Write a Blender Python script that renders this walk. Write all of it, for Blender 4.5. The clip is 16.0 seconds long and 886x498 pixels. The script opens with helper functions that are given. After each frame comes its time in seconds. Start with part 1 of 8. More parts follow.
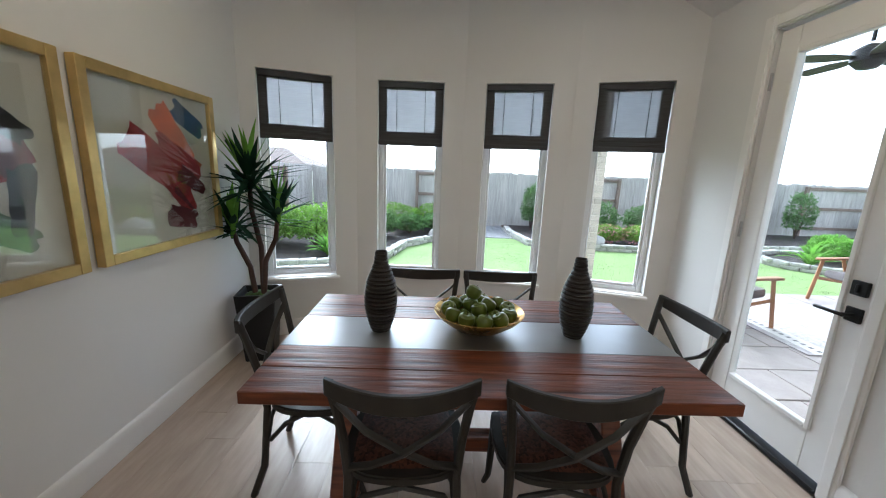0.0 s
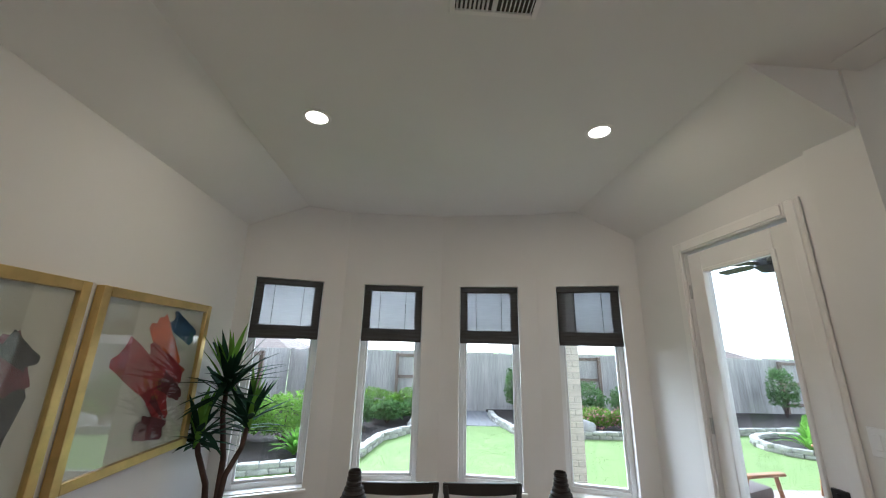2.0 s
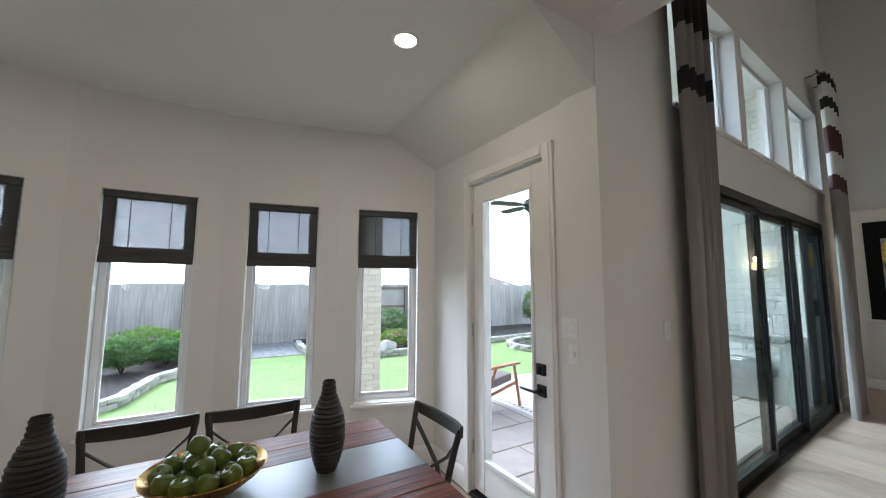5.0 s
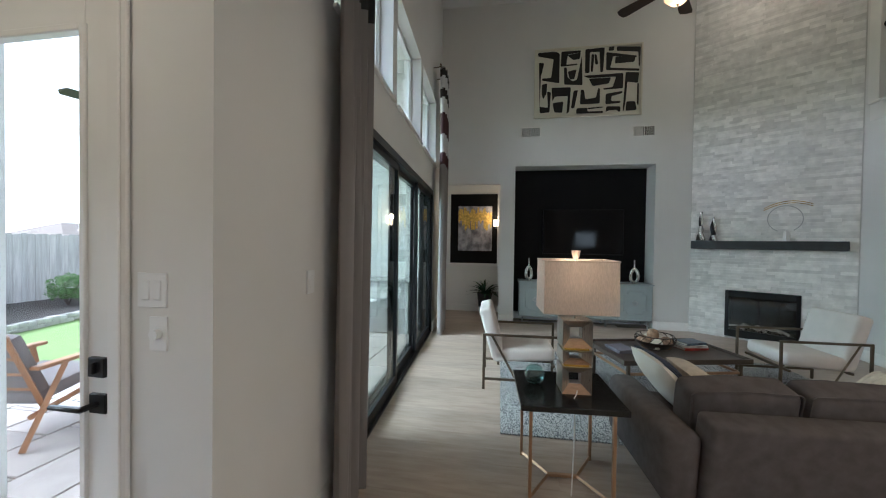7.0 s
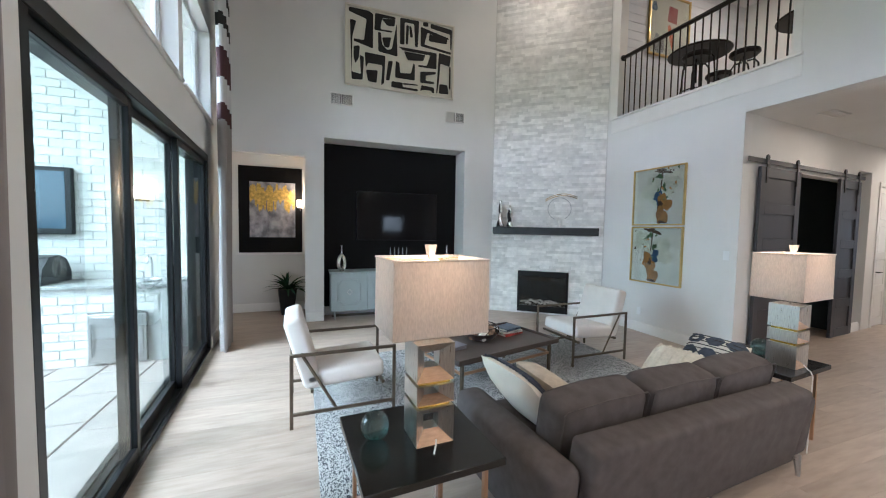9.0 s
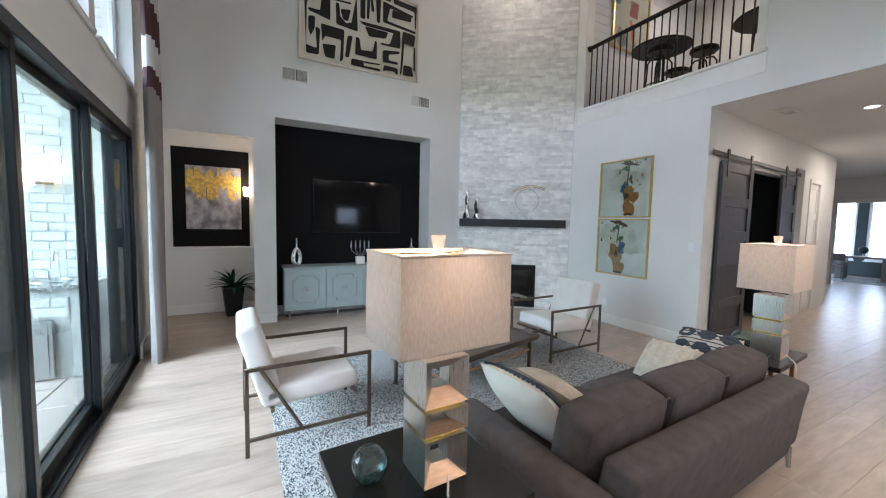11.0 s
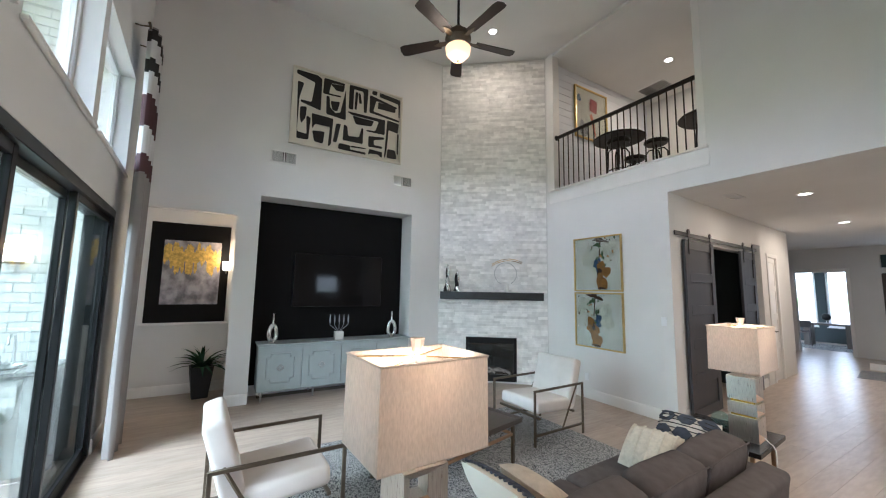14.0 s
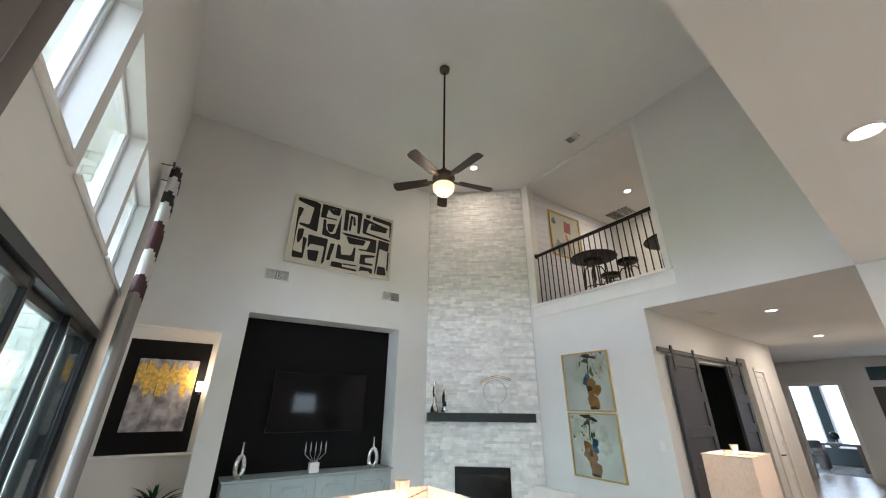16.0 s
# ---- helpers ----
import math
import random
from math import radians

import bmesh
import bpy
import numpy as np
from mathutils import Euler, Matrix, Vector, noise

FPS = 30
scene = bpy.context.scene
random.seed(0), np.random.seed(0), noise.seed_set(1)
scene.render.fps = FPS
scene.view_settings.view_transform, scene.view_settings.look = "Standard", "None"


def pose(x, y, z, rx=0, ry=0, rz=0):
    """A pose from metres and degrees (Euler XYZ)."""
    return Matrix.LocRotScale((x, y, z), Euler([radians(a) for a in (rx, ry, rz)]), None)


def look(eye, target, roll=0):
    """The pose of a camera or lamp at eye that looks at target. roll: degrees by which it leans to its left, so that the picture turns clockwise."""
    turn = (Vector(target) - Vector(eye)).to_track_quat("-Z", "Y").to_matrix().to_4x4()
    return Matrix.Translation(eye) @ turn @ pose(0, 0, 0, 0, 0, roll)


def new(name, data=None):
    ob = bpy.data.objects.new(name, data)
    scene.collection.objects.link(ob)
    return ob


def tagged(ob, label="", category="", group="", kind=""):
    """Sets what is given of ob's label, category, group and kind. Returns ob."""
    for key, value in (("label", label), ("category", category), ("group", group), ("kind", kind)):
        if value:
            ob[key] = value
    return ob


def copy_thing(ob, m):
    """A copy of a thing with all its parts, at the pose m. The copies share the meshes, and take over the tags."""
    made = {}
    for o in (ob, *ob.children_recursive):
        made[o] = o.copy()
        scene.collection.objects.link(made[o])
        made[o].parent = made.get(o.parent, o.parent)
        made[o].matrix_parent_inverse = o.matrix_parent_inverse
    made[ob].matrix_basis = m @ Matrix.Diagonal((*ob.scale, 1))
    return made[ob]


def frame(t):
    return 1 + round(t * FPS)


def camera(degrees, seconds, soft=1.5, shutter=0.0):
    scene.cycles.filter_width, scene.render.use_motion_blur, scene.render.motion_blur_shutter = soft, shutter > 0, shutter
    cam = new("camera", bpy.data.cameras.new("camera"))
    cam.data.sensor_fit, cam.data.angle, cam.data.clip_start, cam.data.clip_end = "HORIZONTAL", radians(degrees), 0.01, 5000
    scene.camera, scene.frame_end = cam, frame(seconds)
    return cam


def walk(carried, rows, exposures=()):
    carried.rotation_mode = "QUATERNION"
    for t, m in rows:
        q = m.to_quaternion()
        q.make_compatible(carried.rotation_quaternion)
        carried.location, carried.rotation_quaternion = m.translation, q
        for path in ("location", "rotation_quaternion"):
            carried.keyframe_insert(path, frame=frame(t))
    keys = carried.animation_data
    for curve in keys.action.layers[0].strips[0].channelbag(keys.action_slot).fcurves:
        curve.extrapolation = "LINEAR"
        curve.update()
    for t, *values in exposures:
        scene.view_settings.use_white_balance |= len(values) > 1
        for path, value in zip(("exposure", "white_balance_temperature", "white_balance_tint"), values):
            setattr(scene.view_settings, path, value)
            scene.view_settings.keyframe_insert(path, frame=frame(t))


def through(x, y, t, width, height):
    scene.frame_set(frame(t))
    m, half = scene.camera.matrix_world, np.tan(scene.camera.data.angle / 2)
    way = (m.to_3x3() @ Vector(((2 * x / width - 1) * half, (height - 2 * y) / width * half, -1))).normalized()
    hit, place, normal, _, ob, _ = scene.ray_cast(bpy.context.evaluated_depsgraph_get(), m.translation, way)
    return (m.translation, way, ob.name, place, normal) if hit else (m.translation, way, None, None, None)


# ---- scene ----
cam = camera(101.1, 16.0, 1.1)
PATH = [
    (0, (0.534, 0.478, 1.533), (0.578, 2.435, 1.125), 2.3),
    (0.5, (0.531, 0.437, 1.576), (0.569, 2.424, 1.351), 2.0),
    (1, (0.535, 0.369, 1.641), (0.568, 2.368, 1.692), 1.8),
    (1.5, (0.546, 0.319, 1.68), (0.61, 2.292, 2.004), 1.6),
    (2, (0.55, 0.27, 1.704), (0.66, 2.196, 2.233), 1.4),
    (2.5, (0.556, 0.254, 1.698), (0.699, 2.149, 2.32), 1.4),
    (3, (0.516, 0.259, 1.689), (0.727, 2.146, 2.318), 1.1),
    (5.5, (0.916, 0.436, 1.58), (2.258, 1.917, 1.653), 0.9),
    (6, (1.067, 0.531, 1.56), (2.725, 1.649, 1.603), 0.8),
    (6.5, (1.263, 0.65, 1.576), (3.125, 1.382, 1.545), 1.1),
    (7, (1.475, 0.666, 1.536), (3.445, 1.008, 1.503), 0.8),
    (7.5, (1.666, 0.657, 1.551), (3.666, 0.643, 1.499), 0.7),
    (8, (1.88, 0.715, 1.55), (3.858, 0.427, 1.482), 0.9),
    (8.5, (2.117, 0.776, 1.569), (4.039, 0.23, 1.477), 0.9),
    (9, (2.345, 0.749, 1.571), (4.22, 0.059, 1.463), 1.0),
    (11.5, (2.753, 0.84, 1.541), (4.509, -0.108, 1.398), 1.2),
    (12, (2.756, 0.839, 1.552), (4.502, -0.125, 1.411), 1.2),
    (12.5, (2.751, 0.843, 1.573), (4.49, -0.135, 1.438), 1.1),
    (13, (2.732, 0.841, 1.624), (4.469, -0.147, 1.536), 1.2),
    (13.5, (2.706, 0.855, 1.656), (4.437, -0.145, 1.7), 1.1),
    (14, (2.662, 0.863, 1.689), (4.378, -0.142, 1.904), 1.0),
    (14.5, (2.606, 0.9, 1.734), (4.291, -0.11, 2.11), 0.8),
    (15, (2.558, 0.917, 1.74), (4.204, -0.084, 2.277), 0.8),
    (15.5, (2.523, 0.936, 1.753), (4.122, -0.053, 2.435), 0.6),
    (16, (2.503, 0.952, 1.761), (4.06, -0.026, 2.547), 0.5),
]
LIGHT = [(0, 1.1, 5350, 4), (3, 1.04, 5340, 5), (5.5, 1.13, 5330, 6), (6.5, 1.15, 5300, 5), (7, 1.2, 5280, 4), (7.5, 1.64, 5260, 4), (8, 1.86, 5180, 5), (9, 1.97, 5120, 8), (13, 1.97, 5170, 9), (16, 2.05, 5420, 7)]
walk(cam, [(t, look(eye, target, roll)) for t, eye, target, roll in PATH], LIGHT)

# ---- light ----
world = bpy.data.worlds.new("sky")
scene.world = world
world.use_nodes = True
wn = world.node_tree
sky = wn.nodes.new("ShaderNodeTexSky")
sky.sky_type, sky.sun_disc = "NISHITA", False
sky.sun_elevation, sky.sun_rotation = radians(40), radians(-18)
sky.dust_density, sky.air_density = 1.6, 0.8
wn.nodes["Background"].inputs["Strength"].default_value = 0.15
haze = wn.nodes.new("ShaderNodeHueSaturation")  # an overcast sky: pale and even
haze.inputs["Saturation"].default_value, haze.inputs["Value"].default_value = 0.22, 2.5
wn.links.new(sky.outputs[0], haze.inputs["Color"])
wn.links.new(haze.outputs[0], wn.nodes["Background"].inputs["Color"])
sun = new("sun", bpy.data.lights.new("sun", "SUN"))
sun.data.energy, sun.data.angle, sun.data.color = 2.35, radians(40), (1.0, 0.97, 0.93)
sun.matrix_world = look((-6, 32, 24), (3, 5, 0))


def area_lamp(name, m, w, h, watts, color):
    li = bpy.data.lights.new(name, "AREA")
    li.shape, li.size, li.size_y, li.energy, li.color = "RECTANGLE", w, h, watts, color
    ob = new(name, li)
    ob.matrix_world = m
    return ob


# daylight from the kitchen window behind the walk
area_lamp("kitchen_window_daylight", look((-1.12, -2.92, 1.775), (3, -2.5, 1.6)), 0.83, 0.63, 4, (0.95, 0.98, 1.0))
# daylight at the glazed front door and the office windows
area_lamp("front_door_daylight", look((4.72, -14.36, 1.35), (4.6, 0, 0.8)), 0.42, 1.9, 4, (0.9, 0.96, 1.0))
area_lamp("office_window_daylight", look((7.2, -18.05, 1.65), (6.6, 0, 0.6)), 1.7, 2.1, 6, (0.9, 0.96, 1.0))


# ---- materials ----
def node_mat(name):
    m = bpy.data.materials.new(name)
    m.use_nodes = True
    nt = m.node_tree
    return m, nt, nt.nodes["Principled BSDF"]


def surf(name, col, rough=0.5, metal=0.0, var=0.1, scale=3.0, bump=0.15, bscale=60.0, stretch=(1, 1, 1), rand=0.0, dist=0.002, spec=0.5):
    """Painted, woven, wooden or metal surface: broad tone changes, fine relief, rougher and smoother patches."""
    m, nt, p = node_mat(name)
    tc, mp = nt.nodes.new("ShaderNodeTexCoord"), nt.nodes.new("ShaderNodeMapping")
    mp.inputs["Scale"].default_value = stretch
    nt.links.new(tc.outputs["Object"], mp.inputs["Vector"])
    n1, n2 = nt.nodes.new("ShaderNodeTexNoise"), nt.nodes.new("ShaderNodeTexNoise")
    n1.inputs["Scale"].default_value, n1.inputs["Detail"].default_value = scale, 5
    n2.inputs["Scale"].default_value, n2.inputs["Detail"].default_value = bscale, 3
    for n in (n1, n2):
        nt.links.new(mp.outputs[0], n.inputs["Vector"])
    ramp = nt.nodes.new("ShaderNodeMapRange")
    ramp.inputs["From Min"].default_value, ramp.inputs["From Max"].default_value = 0.3, 0.7
    ramp.inputs["To Min"].default_value, ramp.inputs["To Max"].default_value = 1 - var, 1 + var
    nt.links.new(n1.outputs["Fac"], ramp.inputs["Value"])
    value = ramp.outputs[0]
    if rand:
        oi, mr, mu = nt.nodes.new("ShaderNodeObjectInfo"), nt.nodes.new("ShaderNodeMapRange"), nt.nodes.new("ShaderNodeMath")
        mr.inputs["To Min"].default_value, mr.inputs["To Max"].default_value = 1 - rand, 1 + rand
        mu.operation = "MULTIPLY"
        geo, ad = nt.nodes.new("ShaderNodeNewGeometry"), nt.nodes.new("ShaderNodeMath")
        ad.operation = "ADD"
        fr = nt.nodes.new("ShaderNodeMath")
        fr.operation = "FRACT"
        nt.links.new(oi.outputs["Random"], ad.inputs[0])
        nt.links.new(geo.outputs["Random Per Island"], ad.inputs[1])
        nt.links.new(ad.outputs[0], fr.inputs[0])
        nt.links.new(fr.outputs[0], mr.inputs["Value"])
        nt.links.new(mr.outputs[0], mu.inputs[0])
        nt.links.new(value, mu.inputs[1])
        value = mu.outputs[0]
    vm = nt.nodes.new("ShaderNodeVectorMath")
    vm.operation = "SCALE"
    vm.inputs[0].default_value = col
    nt.links.new(value, vm.inputs["Scale"])
    nt.links.new(vm.outputs[0], p.inputs["Base Color"])
    rr = nt.nodes.new("ShaderNodeMapRange")
    rr.inputs["To Min"].default_value, rr.inputs["To Max"].default_value = max(0.02, rough - 0.08), min(1, rough + 0.08)
    nt.links.new(n1.outputs["Fac"], rr.inputs["Value"])
    nt.links.new(rr.outputs[0], p.inputs["Roughness"])
    p.inputs["Metallic"].default_value = metal
    p.inputs["Specular IOR Level"].default_value = spec
    if bump:
        b = nt.nodes.new("ShaderNodeBump")
        b.inputs["Strength"].default_value, b.inputs["Distance"].default_value = bump, dist
        nt.links.new(n2.outputs["Fac"], b.inputs["Height"])
        nt.links.new(b.outputs[0], p.inputs["Normal"])
    return m


def two_tone(name, a, b, scale, rough, stretch=(1, 1, 1), kind="noise", lo=0.4, hi=0.6, bump=0.3, dist=0.004, rand=0.0):
    """Two colours mixed by a noise, cell or wave pattern, with relief from the same pattern."""
    m, nt, p = node_mat(name)
    tc, mp = nt.nodes.new("ShaderNodeTexCoord"), nt.nodes.new("ShaderNodeMapping")
    mp.inputs["Scale"].default_value = stretch
    nt.links.new(tc.outputs["Object"], mp.inputs["Vector"])
    if rand:
        oi, cx = nt.nodes.new("ShaderNodeObjectInfo"), nt.nodes.new("ShaderNodeCombineXYZ")
        sc = nt.nodes.new("ShaderNodeMath")
        sc.operation = "MULTIPLY"
        sc.inputs[1].default_value = 40
        nt.links.new(oi.outputs["Random"], sc.inputs[0])
        for i in range(3):
            nt.links.new(sc.outputs[0], cx.inputs[i])
        nt.links.new(cx.outputs[0], mp.inputs["Location"])
    if kind == "cell":
        t = nt.nodes.new("ShaderNodeTexVoronoi")
        t.inputs["Scale"].default_value = scale
        out = t.outputs["Color"]
    elif kind == "wave":
        t = nt.nodes.new("ShaderNodeTexWave")
        t.inputs["Scale"].default_value, t.inputs["Distortion"].default_value = scale, 6
        t.inputs["Detail"].default_value = 3
        out = t.outputs["Fac"]
    else:
        t = nt.nodes.new("ShaderNodeTexNoise")
        t.inputs["Scale"].default_value, t.inputs["Detail"].default_value = scale, 6
        out = t.outputs["Fac"]
    nt.links.new(mp.outputs[0], t.inputs["Vector"])
    mr = nt.nodes.new("ShaderNodeMapRange")
    mr.inputs["From Min"].default_value, mr.inputs["From Max"].default_value = lo, hi
    nt.links.new(out, mr.inputs["Value"])
    mix = nt.nodes.new("ShaderNodeMix")
    mix.data_type = "RGBA"
    mix.inputs[6].default_value, mix.inputs[7].default_value = (*a, 1), (*b, 1)
    nt.links.new(mr.outputs[0], mix.inputs[0])
    col = mix.outputs[2]
    if rand:
        hs, m2 = nt.nodes.new("ShaderNodeHueSaturation"), nt.nodes.new("ShaderNodeMapRange")
        m2.inputs["To Min"].default_value, m2.inputs["To Max"].default_value = 1 - rand, 1 + rand
        nt.links.new(oi.outputs["Random"], m2.inputs["Value"])
        nt.links.new(m2.outputs[0], hs.inputs["Value"])
        nt.links.new(col, hs.inputs["Color"])
        col = hs.outputs[0]
    nt.links.new(col, p.inputs["Base Color"])
    p.inputs["Roughness"].default_value = rough
    bm_ = nt.nodes.new("ShaderNodeBump")
    bm_.inputs["Strength"].default_value, bm_.inputs["Distance"].default_value = bump, dist
    nt.links.new(mr.outputs[0], bm_.inputs["Height"])
    nt.links.new(bm_.outputs[0], p.inputs["Normal"])
    return m


def glass_mat(name, tint=(1, 1, 1), gloss=0.02, least=0.03, most=0.5):
    """Clear sheet: sees through, and mirrors more the flatter it is looked along."""
    m, nt, p = node_mat(name)
    nt.nodes.remove(p)
    tr, gl, mx = nt.nodes.new("ShaderNodeBsdfTransparent"), nt.nodes.new("ShaderNodeBsdfGlossy"), nt.nodes.new("ShaderNodeMixShader")
    lw, pw_, mr = nt.nodes.new("ShaderNodeLayerWeight"), nt.nodes.new("ShaderNodeMath"), nt.nodes.new("ShaderNodeMapRange")
    lw.inputs["Blend"].default_value = 0.5
    pw_.operation, pw_.inputs[1].default_value = "POWER", 4.0
    mr.inputs["To Min"].default_value, mr.inputs["To Max"].default_value = least, most
    tr.inputs[0].default_value = (*tint, 1)
    gl.inputs["Roughness"].default_value = gloss
    nt.links.new(lw.outputs["Facing"], pw_.inputs[0])
    nt.links.new(pw_.outputs[0], mr.inputs["Value"])
    nt.links.new(mr.outputs[0], mx.inputs[0])
    nt.links.new(tr.outputs[0], mx.inputs[1])
    nt.links.new(gl.outputs[0], mx.inputs[2])
    nt.links.new(mx.outputs[0], nt.nodes["Material Output"].inputs["Surface"])
    return m


def glow(name, col, strength):
    m, nt, p = node_mat(name)
    p.inputs["Base Color"].default_value = (*col, 1)
    p.inputs["Emission Color"].default_value, p.inputs["Emission Strength"].default_value = (*col, 1), strength
    return m


def thin_cloth(name, col, through, rough=0.9, stretch=(60, 60, 400), gaps=0.0, lo=0.8, hi=1.15, spread=0.22):
    """Cloth that lets light through; gaps: share of open weave."""
    m, nt, p = node_mat(name)
    tc, mp, n = nt.nodes.new("ShaderNodeTexCoord"), nt.nodes.new("ShaderNodeMapping"), nt.nodes.new("ShaderNodeTexNoise")
    mp.inputs["Scale"].default_value = stretch
    n.inputs["Scale"].default_value, n.inputs["Detail"].default_value = 1.0, 2
    nt.links.new(tc.outputs["Object"], mp.inputs[0])
    nt.links.new(mp.outputs[0], n.inputs["Vector"])
    mr = nt.nodes.new("ShaderNodeMapRange")
    mr.inputs["From Min"].default_value, mr.inputs["From Max"].default_value = 0.3, 0.7
    mr.inputs["To Min"].default_value, mr.inputs["To Max"].default_value = lo, hi
    nt.links.new(n.outputs["Fac"], mr.inputs["Value"])
    vm = nt.nodes.new("ShaderNodeVectorMath")
    vm.operation = "SCALE"
    vm.inputs[0].default_value = col
    nt.links.new(mr.outputs[0], vm.inputs["Scale"])
    nt.links.new(vm.outputs[0], p.inputs["Base Color"])
    p.inputs["Roughness"].default_value = rough
    p.inputs["Specular IOR Level"].default_value = 0.1
    tl, mx = nt.nodes.new("ShaderNodeBsdfTranslucent"), nt.nodes.new("ShaderNodeMixShader")
    nt.links.new(vm.outputs[0], tl.inputs["Color"])
    mx.inputs[0].default_value = through
    nt.links.new(p.outputs[0], mx.inputs[1])
    nt.links.new(tl.outputs[0], mx.inputs[2])
    last = mx
    if gaps:
        tr, m2, st = nt.nodes.new("ShaderNodeBsdfTransparent"), nt.nodes.new("ShaderNodeMixShader"), nt.nodes.new("ShaderNodeMapRange")
        st.inputs["From Min"].default_value, st.inputs["From Max"].default_value = 0.3, 0.7
        st.inputs["To Min"].default_value, st.inputs["To Max"].default_value = gaps * (1 - spread), gaps * (1 + spread)
        nt.links.new(n.outputs["Fac"], st.inputs["Value"])
        nt.links.new(st.outputs[0], m2.inputs[0])
        nt.links.new(mx.outputs[0], m2.inputs[1])
        nt.links.new(tr.outputs[0], m2.inputs[2])
        last = m2
    nt.links.new(last.outputs[0], nt.nodes["Material Output"].inputs["Surface"])
    return m


WALL = surf("wall_paint", (0.74, 0.735, 0.72), 0.75, var=0.03, scale=1.2, bump=0.08, bscale=180, spec=0.3)
CEIL = surf("ceiling_paint", (0.76, 0.755, 0.74), 0.85, var=0.03, scale=1.0, bump=0.1, bscale=150, spec=0.2)
TRIM = surf("trim_paint", (0.8, 0.79, 0.77), 0.4, var=0.03, scale=4, bump=0.04, bscale=90)
VINYL = surf("white_vinyl", (0.8, 0.81, 0.82), 0.35, var=0.02, bump=0.0)
OAK = two_tone("pale_oak_floor", (0.375, 0.3, 0.24), (0.485, 0.405, 0.335), 3.2, 0.34, (7, 1.2, 7), "noise", 0.3, 0.7, 0.12, 0.001, 0.1)
DARKBED = surf("floor_bed", (0.16, 0.13, 0.1), 0.8)
TABLEWOOD = two_tone("dark_red_wood", (0.05, 0.013, 0.007), (0.23, 0.066, 0.027), 3.0, 0.4, (1.1, 12, 12), "noise", 0.3, 0.72, 0.5, 0.004)
ZINC = surf("zinc_sheet", (0.30, 0.31, 0.32), 0.34, 0.6, var=0.08, scale=4, bump=0.06, bscale=40)
CHARWOOD = surf("charcoal_wood", (0.025, 0.024, 0.022), 0.5, var=0.25, scale=8, bump=0.2, bscale=50, stretch=(1, 1, 0.25))
CANE = two_tone("brown_leather_weave", (0.03, 0.012, 0.008), (0.12, 0.05, 0.03), 90, 0.4, (1, 1, 1), "cell", 0.2, 0.8, 0.6, 0.003)
BLACKMETAL = surf("black_metal", (0.012, 0.012, 0.013), 0.38, 0.4, var=0.15, bump=0.05)
BLACKFRAME = surf("black_aluminium", (0.008, 0.009, 0.010), 0.35, 0.3, var=0.1, bump=0.0)
BLACKPAINT = surf("black_wall_paint", (0.004, 0.004, 0.0045), 0.7, var=0.1, scale=2, bump=0.06, bscale=150, spec=0.2)
PLANTER = surf("black_planter", (0.01, 0.011, 0.013), 0.42, var=0.15, bump=0.02, spec=0.3)
GOLDFRAME = surf("brushed_gold", (0.62, 0.45, 0.18), 0.32, 0.85, var=0.12, scale=12, bump=0.05, bscale=200)
BRASS = surf("hammered_brass", (0.55, 0.36, 0.12), 0.28, 0.95, var=0.15, scale=10, bump=0.3, bscale=45, dist=0.004)
BRONZE = surf("aged_bronze", (0.14, 0.115, 0.085), 0.38, 0.8, var=0.2, scale=10, bump=0.06)
ROSEGOLD = surf("brushed_brass_leg", (0.5, 0.32, 0.2), 0.35, 0.85, var=0.1, bump=0.03)
CHROME = surf("chrome", (0.78, 0.77, 0.75), 0.1, 1.0, var=0.06, bump=0.0)
DUCTSHADE = surf("shaded_duct", (0.06, 0.058, 0.056), 0.8, var=0.1)
STEEL = surf("brushed_steel", (0.5, 0.5, 0.5), 0.3, 1.0, var=0.08, scale=14, stretch=(1, 1, 12), bump=0.03)
SILVERLEAF = surf("silver_leaf", (0.5, 0.48, 0.45), 0.3, 0.9, var=0.16, scale=26, stretch=(9, 9, 0.7), bump=0.1, bscale=90)
WARMFACE = surf("copper_leaf", (0.52, 0.36, 0.25), 0.34, 0.6, var=0.12, scale=9, stretch=(12, 3, 3), bump=0.1, bscale=90)
GOLDPLATE = surf("gold_plate", (0.7, 0.5, 0.12), 0.25, 0.95, var=0.1)
WHITECLOTH = surf("cream_upholstery", (0.68, 0.64, 0.61), 0.9, var=0.05, scale=6, bump=0.25, bscale=400, spec=0.15)
CHARCLOTH = surf("charcoal_upholstery", (0.108, 0.095, 0.093), 0.92, var=0.16, scale=14, bump=0.35, bscale=420, spec=0.15)
CURTAIN = surf("grey_satin_curtain", (0.24, 0.22, 0.215), 0.5, var=0.12, scale=5, bump=0.12, bscale=300, stretch=(1, 1, 0.15))
CURTWHITE = surf("silver_band", (0.6, 0.6, 0.6), 0.5, var=0.08, bump=0.1, bscale=300)
CURTRED = surf("maroon_band", (0.05, 0.012, 0.016), 0.6, var=0.1, bump=0.1, bscale=300)
CURTBLACK = surf("black_band", (0.012, 0.012, 0.014), 0.6, var=0.1, bump=0.1, bscale=300)
RUG = two_tone("speckled_rug", (0.03, 0.035, 0.045), (0.5, 0.5, 0.49), 85, 0.95, (1, 2.2, 1), "cell", 0.26, 0.58, 0.9, 0.008)
STONE = surf("white_ledgestone", (0.8, 0.79, 0.77), 0.7, var=0.12, scale=9, bump=0.5, bscale=38, dist=0.004, rand=0.13)
